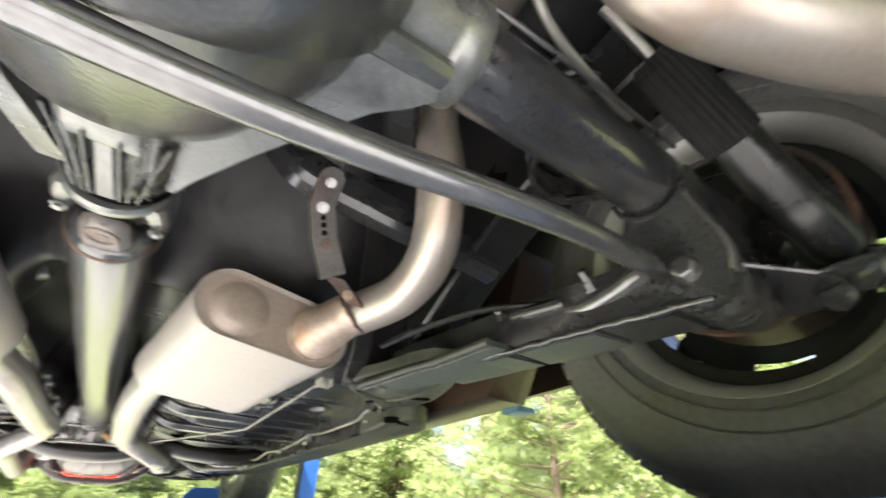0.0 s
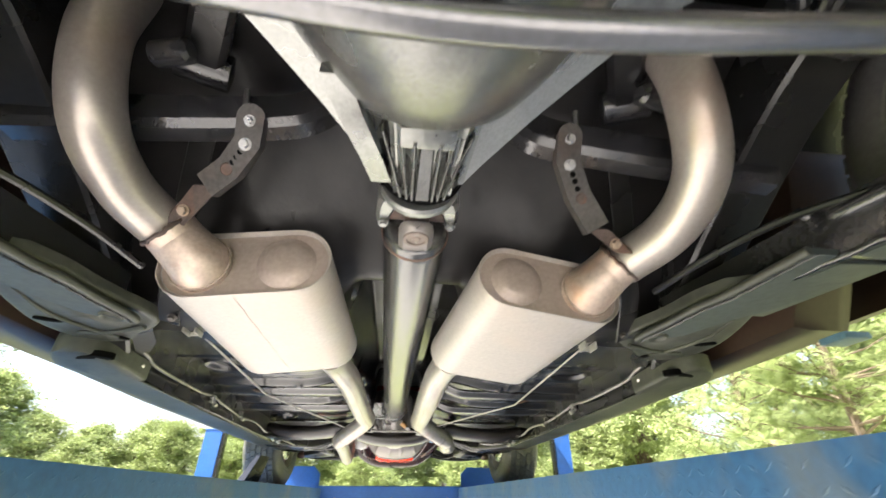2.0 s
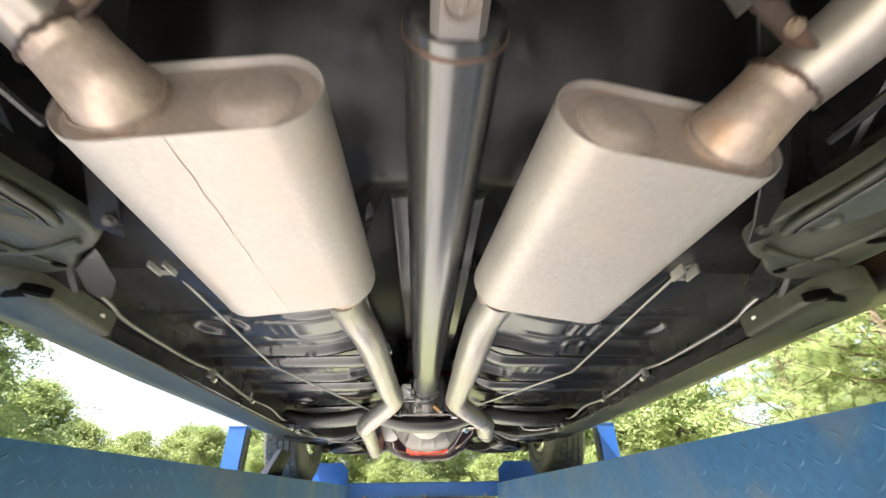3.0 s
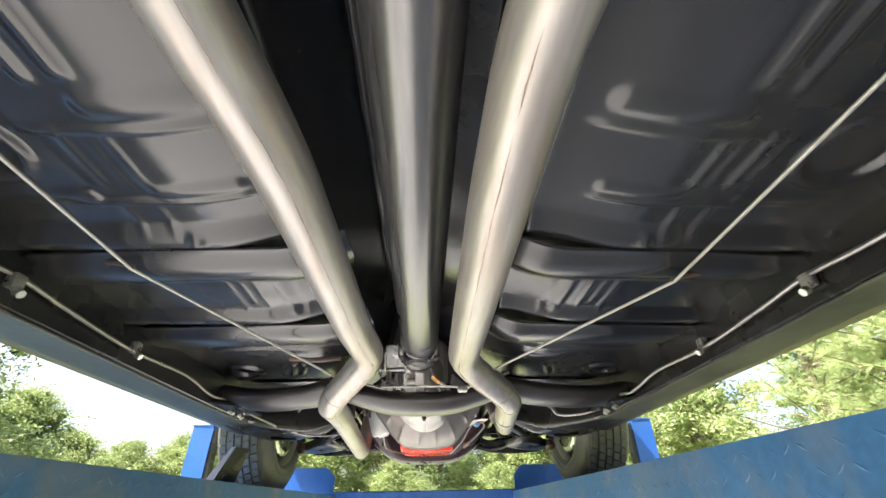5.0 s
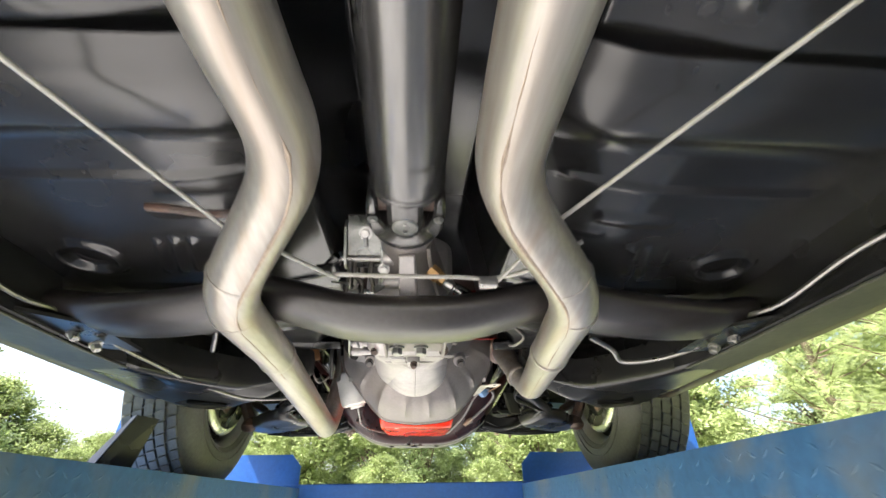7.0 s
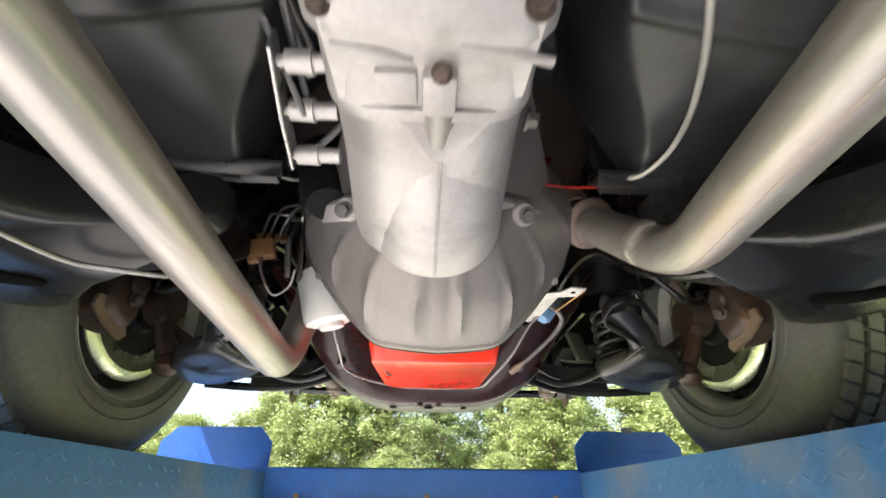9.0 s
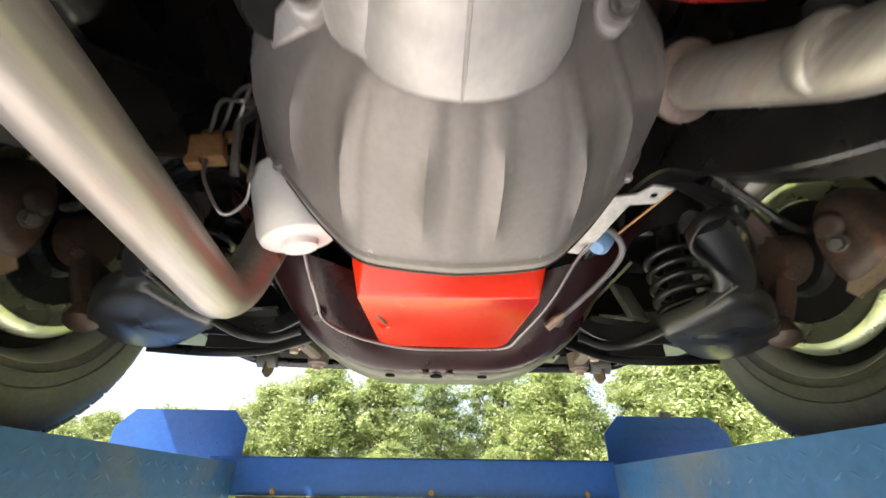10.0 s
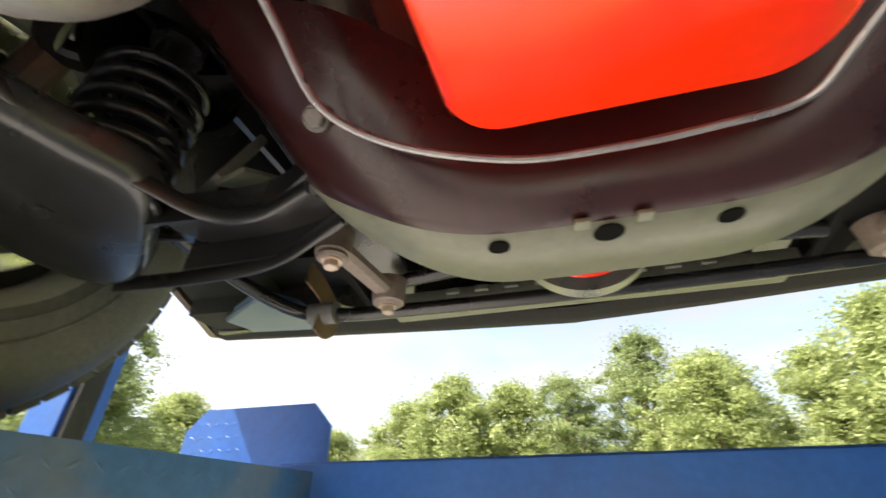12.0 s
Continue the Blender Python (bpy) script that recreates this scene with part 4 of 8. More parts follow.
part("upper_body", bm, PAINT, car, "bronze-brown upper bodywork")
bm = bmesh.new()
loft(bm, [[(x, y, z) for x, z in ((-0.95, 0.45), (0.95, 0.45), (0.95, 0.98), (-0.95, 0.98))] for y in (-1.72, -1.7)])
part("rear_panel", bm, PAINT, car)
# firewall: toe boards either side of the tunnel, and the panel above
for s in (-1, 1):
    bm = bmesh.new()
    sweep(bm, [(s * 0.21, 2.4, 0.305), (s * 0.64, 2.4, 0.305)], rect(0.03, 0.03, 0.013), up=(0, 0, 1))
    part("floor_edge", bm, BLACK, car, "rolled black edge of the floor", 60)
    bm = bmesh.new()
    box(bm, (s * 0.55, 2.43, 0.64), (0.64, 0.02, 0.66))
    part("toe_board", bm, BLACK, car)
bm = bmesh.new()
box(bm, (0, 2.43, 0.82), (0.6, 0.02, 0.32))
part("firewall", bm, BLACK, car)


# wheels
def wheel(x, y, s, front):
    w = new("wheel")
    w.parent = car
    w.location = (x, y, AX_Z)
    w.scale = (1, 1.045, 1.045) if front else (1, 1.01, 1.01)
    # local: +X is outboard for s = 1
    o = lambda a: s * a
    bm = bmesh.new()
    R, W = 0.335, 0.205
    prof = []
    for a, r in ((0.012, 0.198), (0.0, 0.205), (-0.008, 0.225), (-0.012, 0.262), (-0.004, 0.295), (0.010, 0.318), (0.026, 0.3255), (0.06, 0.328), (0.1, 0.329), (0.14, 0.328), (0.174, 0.3255), (0.19, 0.318), (0.204, 0.295), (0.212, 0.262), (0.208, 0.225), (0.2, 0.205), (0.19, 0.198), (0.17, 0.19), (0.03, 0.19)):
        prof.append((a, r))
    lathe(bm, prof, (0, 0, 0), (s, 0, 0), 72, closed=True)
    tyre = part("tyre", bm, RUBBER, w, "black rubber tyre with grooved tread")
    # tread blocks
    bm = bmesh.new()
    for row, a in enumerate((0.035, 0.068, 0.1, 0.132, 0.165)):
        for k in range(60):
            t0 = 2 * math.pi * (k + (0.5 if row % 2 else 0)) / 60
            dt = 2 * math.pi / 60 * 0.42
            hw = 0.0125
            r0, r1 = 0.323, 0.337 if 0 < row < 4 else 0.333
            vs = []
            for rr in (r0, r1):
                for aa, tt in ((a - hw, t0 - dt), (a + hw, t0 - dt + 0.02), (a + hw, t0 + dt + 0.02), (a - hw, t0 + dt)):
                    vs.append(bm.verts.new((s * aa, rr * math.cos(tt), rr * math.sin(tt))))
            bm.faces.new(vs[4:])
            for j in range(4):
                bm.faces.new((vs[j], vs[(j + 1) % 4], vs[4 + (j + 1) % 4], vs[4 + j]))
    tagged(part("tread_block", bm, RUBBER, tyre, angle=20), kind="stuff")
    # raised rings on the sidewall
    bm = bmesh.new()
    for r in (0.222, 0.246):
        lathe(bm, [(-0.0105, r - 0.002), (-0.0135, r), (-0.0105, r + 0.002)], (0, 0, 0), (s, 0, 0), 64, closed=True)
    part("sidewall_ring", bm, RUBBER, tyre)
    # bright rim lip, dark barrel inside it
    bm = bmesh.new()
    lathe(bm, [(0.004, 0.2), (-0.002, 0.206), (0.004, 0.209), (0.014, 0.206), (0.02, 0.197), (0.034, 0.191), (0.05, 0.188), (0.05, 0.184), (0.032, 0.186), (0.018, 0.19), (0.01, 0.196)], (0, 0, 0), (s, 0, 0), 72, closed=True)
    rim = part("rim", bm, RIM, w, "silver-grey steel wheel rim")
    bm = bmesh.new()
    lathe(bm, [(0.05, 0.1885), (0.06, 0.168), (0.115, 0.164), (0.135, 0.186), (0.185, 0.194), (0.2, 0.206), (0.204, 0.203), (0.19, 0.19), (0.14, 0.181), (0.12, 0.159), (0.058, 0.163), (0.05, 0.1835)], (0, 0, 0), (s, 0, 0), 72, closed=True)
    part("barrel", bm, BARREL, rim, "black wheel barrel")
    bm = bmesh.new()
    lathe(bm, [(0.085, 0.02), (0.085, 0.055), (0.1, 0.055), (0.1, 0.02)], (0, 0, 0), (s, 0, 0), 30)
    part("hub", bm, RUSTY, rim, "rust-brown hub")
    # wheel disc with slots round its edge
    bm = bmesh.new()
    n = 90
    slots = 5
    rr = (0.05, 0.09, 0.128, 0.1435, 0.1585, 0.1625)
    aa = (0.09, 0.1, 0.112, 0.113, 0.113, 0.112)
    rings = [[bm.verts.new((s * a, r * math.cos(2 * math.pi * k / n), r * math.sin(2 * math.pi * k / n))) for k in range(n)] for r, a in zip(rr, aa)]
    for q in range(len(rr) - 1):
        for k in range(n):
            if not front and q == 3 and ((k - 11) % (n // slots)) < 7:
                continue
            bm.faces.new((rings[q][k], rings[q][(k + 1) % n], rings[q + 1][(k + 1) % n], rings[q + 1][k]))
    bmesh.ops.solidify(bm, geom=bm.faces[:], thickness=0.004)
    part("disc", bm, BARREL, rim, "dark wheel disc" if front else "dark slotted wheel disc")
    return w


for s in (-1, 1):
    wheel(s * 0.695, AX_R + 0.018, s, False)
    wheel(s * 0.692, AX_F + 0.012, s, True)

# ---- rear axle and suspension ----
axle = part("rear_axle", sweep(bmesh.new(), [(-0.66, AX_R, AX_Z + 0.005), (-0.60, AX_R, AX_Z + 0.005), (-0.3, AX_R, AX_Z + 0.005), (0.3, AX_R, AX_Z + 0.005), (0.60, AX_R, AX_Z + 0.005), (0.66, AX_R, AX_Z + 0.005)], circle(0.0405, 32)), SATIN, car, "satin black rear axle tube")
# differential carrier: round bowl with a sharp lower ridge
bm = bmesh.new()
rings = []
for y, rx, rz, dz in ((-0.20, 0.03, 0.03, 0), (-0.19, 0.09, 0.09, 0), (-0.165, 0.13, 0.128, 0), (-0.10, 0.152, 0.148, 0), (-0.075, 0.158, 0.154, 0), (-0.055, 0.158, 0.154, 0), (-0.052, 0.15, 0.146, 0), (-0.01, 0.143, 0.135, -0.002), (0.03, 0.128, 0.12, -0.006), (0.06, 0.112, 0.106, -0.01), (0.084, 0.096, 0.094, -0.014), (0.09, 0.09, 0.088, -0.014), (0.092, 0.06, 0.06, -0.012)):
    rings.append([(rx * math.cos(2 * math.pi * k / 48), y, AX_Z - 0.002 + dz + rz * math.sin(2 * math.pi * k / 48)) for k in range(48)])
loft(bm, rings)
# dark reflections on the bowl are put into a darker iron
part("differential", bm, DARK_CAST, axle, "cast differential housing, dark reflections in its colour", 30)
# ribbed pinion nose
NZ = 0.281
bm = bmesh.new()
rings = []
for y, r in ((0.06, 0.062), (0.085, 0.056), (0.11, 0.0525), (0.16, 0.0495), (0.204, 0.047), (0.209, 0.0455)):
    ring = []
    for k in range(180):
        a = 2 * math.pi * k / 180
        rib = 0.0055 * max(0, math.cos(14 * a)) ** 8 if 0.07 < y < 0.206 else 0
        ring.append(((r + rib) * math.cos(a), y, NZ + (r + rib) * math.sin(a)))
    rings.append(ring)
loft(bm, rings)
nose = part("pinion_nose", bm, NOSE, axle, "pale ribbed pinion nose", 24)
# flat machined land along the underside of the nose, with a raised step at its root
bm = bmesh.new()
sweep(bm, [(0, 0.118, NZ - 0.0535), (0, 0.16, NZ - 0.051), (0, 0.203, NZ - 0.0485)], rect(0.016, 0.005, 0.002), up=(0, 0, 1), scale=[0.9, 1.0, 1.1])
part("machined_land", bm, DARK_CAST, nose, "dark flat channel", 30)
for s in (-1, 1):
    for x0, x1 in ((0.012, 0.011), (0.024, 0.017), (0.042, 0.024)):
        bm = bmesh.new()
        sweep(bm, [(s * x0, 0.108, NZ - 0.0585 + 9 * x0 * x0), (s * (x0 + x1) / 2, 0.155, NZ - 0.0535 + 8 * x0 * x0), (s * x1, 0.202, NZ - 0.0485 + 6 * x1 * x1)], rect(0.0032, 0.01, 0.0012), up=(0, 0, 1))
        part("rib", bm, NOSE, nose)
bm = bmesh.new()
box(bm, (0, 0.104, NZ - 0.0525), (0.052, 0.026, 0.012), 0.004)
part("step", bm, NOSE, nose)
bm = bmesh.new()
lathe(bm, [(-0.006, 0.045), (-0.005, 0.0495), (0.0, 0.05), (0.003, 0.044)], (0, 0.213, NZ), (0, 1, 0), 44)
part("seal_ring", bm, NEAR_BLACK, nose, "black rubber seal ring")
# cover flange with its bolts behind the ridge
for k in range(10):
    a = 2 * math.pi * (k + 0.5) / 10
    bolt(axle, (0.145 * math.cos(a), -0.076, AX_Z + 0.145 * math.sin(a)), (0, -1, 0), 0.008, 0.009, CAST)
for s in (-1, 1):
    # tapered side necks where the tubes enter, with a raised collar
    bm = bmesh.new()
    lathe(bm, [(0.05, 0.095), (0.09, 0.073), (0.13, 0.058), (0.17, 0.048), (0.196, 0.0445), (0.2, 0.0475), (0.204, 0.0485), (0.22, 0.0485), (0.225, 0.046), (0.228, 0.0395)], (0, AX_R, AX_Z + 0.005), (s, 0, 0), 44)
    part("axle_neck", bm, CAST, axle, "grey cast axle neck", 30)
    # flat web from the nose to the neck, and the cast fin that stiffens it
    bm = bmesh.new()
    top = [(0.03, 0.207), (0.046, 0.204), (0.062, 0.172), (0.1, 0.107), (0.14, 0.046), (0.168, 0.006), (0.19, -0.012), (0.205, -0.03), (0.2, -0.05), (0.1, -0.05), (0.03, 0.05)]
    loft(bm, [[(s * x, y, z0 + 0.1 * max(0, abs(x) - 0.05)) for x, y in top] for z0 in (0.258, 0.262, 0.28)])
    part("web", bm, CAST, axle, "flat grey cast web", 30)
    if s < 0:
        bm = bmesh.new()
        loft(bm, [[(s * (0.052 - d), 0.209, 0.266), (s * (0.057 - d), 0.2, 0.25), (s * (0.066 - d), 0.15, 0.24), (s * (0.08 - d), 0.09, 0.23), (s * (0.09 - d), 0.05, 0.232), (s * (0.09 - d), 0.05, 0.29), (s * (0.06 - d), 0.2, 0.29)] for d in (0.0, 0.004, 0.022)])
        part("fin", bm, CAST, axle, "grey cast fin", 30)
    bm = bmesh.new()
    sweep(bm, [(s * 0.1, -0.058, 0.259), (s * 0.15, -0.056, 0.268), (s * 0.2, -0.05, 0.281)], rect(0.024, 0.02, 0.006), up=(0, 0, 1))
    part("neck_rib", bm, DARK_CAST, axle, "dark rib under the neck", 40)
    # axle bracket for the lower arm: round-bottomed plates with a folded edge
    for xx in (0.503, 0.578):
        bm = bmesh.new()
        yc, zc, r = -0.057, 0.205, 0.042
        out = [(-0.012, AX_Z), (0.0, 0.28), (-0.008, 0.235)] + [(yc + r * math.cos(q), zc + r * math.sin(q)) for q in [radians(10 - 20 * k) for k in range(10)]] + [(-0.096, 0.25), (-0.085, 0.30), (-0.08, AX_Z)]
        loft(bm, [[(s * (xx + d), y, z) for y, z in out] for d in (-0.0025, 0.0025)])
        part("arm_bracket", bm, SATIN, axle, "black round-bottomed arm bracket", 30)
    bm = bmesh.new()
    sweep(bm, smooth_path([(s * 0.508, -0.076, 0.318), (s * 0.506, -0.083, 0.28), (s * 0.504, -0.093, 0.245), (s * 0.504, -0.1, 0.212), (s * 0.505, -0.095, 0.19)], 4), rect(0.016, 0.004, 0.001), up=(0, -1, 0.2))
    part("bracket_edge", bm, LINE, axle, "shiny folded bracket edge")
    bolt(axle, (s * 0.5, -0.057, 0.205), (-s, 0, 0), 0.0115, 0.014, BAR)
    # weld bead where the bracket meets the tube
    bm = bmesh.new()
    sweep(bm, [(s * 0.498, AX_R + 0.047 * math.cos(q), AX_Z + 0.005 + 0.047 * math.sin(q)) for q in [radians(-10 - 16 * k) for k in range(11)]], circle(0.0035, 6))
    part("weld_bead", bm, SATIN, axle)
    # brake drum and backing plate
    bm = bmesh.new()
    lathe(bm, [(0.652, 0.05), (0.652, 0.085), (0.658, 0.09), (0.659, 0.112), (0.664, 0.118), (0.67, 0.13), (0.674, 0.132), (0.676, 0.05)], (0, AX_R, AX_Z), (s, 0, 0), 48)
    part("backing_plate", bm, BLACK, axle, "black brake backing plate")
    bm = bmesh.new()
    lathe(bm, [(0.676, 0.125), (0.674, 0.137), (0.678, 0.14), (0.684, 0.139), (0.69, 0.136), (0.76, 0.134), (0.78, 0.126), (0.785, 0.05)], (0, AX_R, AX_Z), (s, 0, 0), 48)
    part("brake_drum", bm, RUSTY, axle, "rust-brown brake drum")
    # lower trailing arm: channel with a rolled, welded edge
    bm = bmesh.new()
    A, B = Vector((s * 0.535, -0.06, 0.2)), Vector((s * 0.515, 0.50, 0.24))
    sect = [(-0.036, -0.03), (0.036, -0.03), (0.036, 0.034), (0.03, 0.034), (0.03, -0.02), (-0.03, -0.02), (-0.03, 0.034), (-0.036, 0.034)]
    sweep(bm, [A - (B - A) * 0.035, A, A.lerp(B, 0.33), A.lerp(B, 0.66), B, B + (B - A) * 0.05], sect, up=(0, 0, 1))
    arm = part("trailing_arm", bm, SATIN, car, "satin black lower trailing arm", 30)
    rngw = random.Random(31)
    bm = bmesh.new()
    N = 44
    sweep(bm, [A.lerp(B, -0.02 + 1.0 * k / N) + Vector((-s * 0.036, 0, -0.03 + rngw.uniform(-0.0012, 0.0012))) for k in range(N + 1)], circle(0.0048, 8), scale=[rngw.uniform(0.75, 1.15) for k in range(N + 1)])
    part("rolled_edge", bm, SATIN, arm, "shiny rolled edge with weld beads", 70)
    for t in (0.2, 0.48):
        pos = A.lerp(B, t) + Vector((-s * 0.034, 0, 0.02))
        bm = bmesh.new()
        lathe(bm, [(0, 0.012), (0.003, 0.012), (0.003, 0.009), (0.011, 0.009)], pos, (-s * 0.7, 0, 0.7), 6)
        lathe(bm, [(0.01, 0.006), (0.026, 0.006), (0.028, 0.0045)], pos, (-s * 0.7, 0, 0.7), 12)
        part("bolt", bm, SATIN, arm, angle=25)
    part("bar_clamp", tube([A.lerp(B, 0.27) + Vector((-s * 0.04, 0, 0.012)), A.lerp(B, 0.43) + Vector((-s * 0.04, 0, 0.016))], 0.0095, 14), SATIN, arm, "short black bar end along the arm")
    for t0, t1, w0, w1 in ((0.05, 0.2, 0.034, 0.036), (0.215, 0.46, 0.04, 0.044), (0.475, 0.84, 0.044, 0.052)):
        bm = bmesh.new()
        p, q = A.lerp(B, t0), A.lerp(B, t1)
        loft(bm, [[p + Vector((s * w0, 0, z)), q + Vector((s * w1, 0, z)), q + Vector((-s * 0.027, -0.006, z)), p + Vector((-s * 0.027, 0.006, z))] for z in (-0.034, -0.0295)])
        part("under_plate", bm, TEAL if t0 > 0.1 else SATIN, arm, "dusty grey-teal underside plate")
    for xo, rr in ((-0.012, 0.03), (0.012, 0.034), (0.03, 0.03)):
        bm = bmesh.new()
        lathe(bm, [(-0.01, rr * 0.6), (-0.01, rr), (0.01, rr), (0.01, rr * 0.6)], A + Vector((s * xo, -0.012, -0.018)), (1, 0, 0.0), 26)
        part("bush_ring", bm, SATIN, arm)
    # coil spring between axle and frame
    bm = bmesh.new()
    helix = [(s * 0.46 + 0.06 * math.cos(0.5 * k), AX_R + 0.06 + 0.06 * math.sin(0.5 * k), 0.37 + 0.0028 * k) for k in range(70)]
    sweep(bm, helix, circle(0.007, 8))
    part("coil_spring", bm, BLACK, car, "black coil spring")
    # shock absorber, leaning in
    lo, hi = Vector((s * 0.622, -0.156, 0.212)), Vector((s * 0.40, -0.13, 0.388))
    ax = (hi - lo).normalized()
    L = (hi - lo).length
    bm = bmesh.new()
    lathe(bm, [(0.012, 0.014), (0.014, 0.023), (0.018, 0.0255), (0.024, 0.0265), (0.07, 0.0265), (0.075, 0.0255), (0.085, 0.0255), (L * 0.62, 0.0255), (L * 0.63, 0.02)], lo, ax, 32)
    shock = part("shock_absorber", bm, BLACK, car, "glossy black shock absorber")
    bm = bmesh.new()
    n = 26
    R = []
    for a, r in ((L * 0.585, 0.0285), (L * 0.6, 0.0292), (L * 0.95, 0.0292), (L * 1.0, 0.023)):
        u = ax.orthogonal().normalized()
        v = ax.cross(u)
        R.append([lo + ax * a + (u * math.cos(2 * math.pi * k / (2 * n)) + v * math.sin(2 * math.pi * k / (2 * n))) * (r - (0.002 if k % 2 else 0)) for k in range(2 * n)])
    loft(bm, R)
    part("dust_boot", bm, MATTE, shock, "ribbed black dust boot", 20)
    # embossed bars of a maker's mark on the body
    bm = bmesh.new()
    u = Vector((-s * 0.86, -0.15, -0.5))
    u = (u - ax * u.dot(ax)).normalized()
    v = ax.cross(u)
    for row in range(3):
        for k in range(7):
            a = 0.036 + 0.004 * k
            th = (row - 1) * 0.36
            nn = u * math.cos(th) + v * math.sin(th)
            box(bm, lo + ax * a + nn * 0.0263, (0.0022, 0.0012, 0.0045), 0, Matrix((ax, nn, ax.cross(nn))).transposed())
    part("embossed_bar", bm, SATIN, shock)
    part("rod", tube([hi - ax * 0.01, hi + ax * 0.07], 0.007, 10), LINE, shock, "steel rod")
    bm = bmesh.new()
    lathe(bm, [(-0.03, 0.018), (-0.03, 0.022), (-0.008, 0.022), (-0.006, 0.019), (0.006, 0.019), (0.008, 0.022), (0.03, 0.022), (0.03, 0.018)], lo - ax * 0.012, (0.8 * s, -0.45, 0.25), 20)
    part("eye", bm, SATIN, shock)
    bm = bmesh.new()
    sweep(bm, [(s * 0.56, AX_R - 0.03, 0.2), (s * 0.585, -0.12, 0.178), (s * 0.615, -0.155, 0.19)], rect(0.075, 0.006, 0.002), up=(0, 0.3, 1))
    part("shock_bracket", bm, SATIN, axle, "black shock bracket plate")
    bm = bmesh.new()
    st0 = Vector((s * 0.595, -0.135, 0.168))
    lathe(bm, [(0, 0.012), (0.006, 0.014), (0.014, 0.014), (0.016, 0.008), (0.05, 0.008)], st0, lo - ax * 0.012 - st0, 16)
    part("shock_stud", bm, SATIN, axle)

# rear anti-roll bar
half = [(0.0, -0.04, 0.166), (0.12, -0.046, 0.167), (0.3, -0.058, 0.179), (0.40, -0.052, 0.19), (0.45, -0.045, 0.2), (0.478, -0.032, 0.21), (0.49, -0.008, 0.216), (0.498, 0.03, 0.213), (0.503, 0.075, 0.212), (0.505, 0.13, 0.222)]
pts = [(-x, y, z) for x, y, z in half[:0:-1]] + half
part("anti_roll_bar", tube(smooth_path(pts, 8), 0.0112, 18), BAR, car, "bare dark steel anti-roll bar")
# brake hose and hard line along the axle
for s in (-1, 1):
    bm = tube(smooth_path([(s * 0.20, AX_R - 0.035, AX_Z + 0.045), (s * 0.35, AX_R - 0.04, AX_Z + 0.04), (s * 0.52, AX_R - 0.035, AX_Z + 0.05)], 6), 0.0032, 8)
    part("brake_pipe", bm, LINE, car, "thin steel brake pipe")
    bm = tube(smooth_path([(s * 0.245, -0.12, 0.46), (s * 0.27, -0.10, 0.40), (s * 0.33, -0.085, 0.385), (s * 0.44, -0.075, 0.375)], 6), 0.0055, 8)
    part("handbrake_cable", bm, CABLE, car, "sheathed handbrake cable")
    bm = tube(smooth_path([(s * 0.50, 0.12, 0.235), (s * 0.46, 0.22, 0.25), (s * 0.42, 0.32, 0.245), (s * 0.40, 0.42, 0.24)], 6), 0.0055, 8)
    part("handbrake_cable", bm, BLACK, car)

# ---- exhaust ----
PIPE = 0.0318


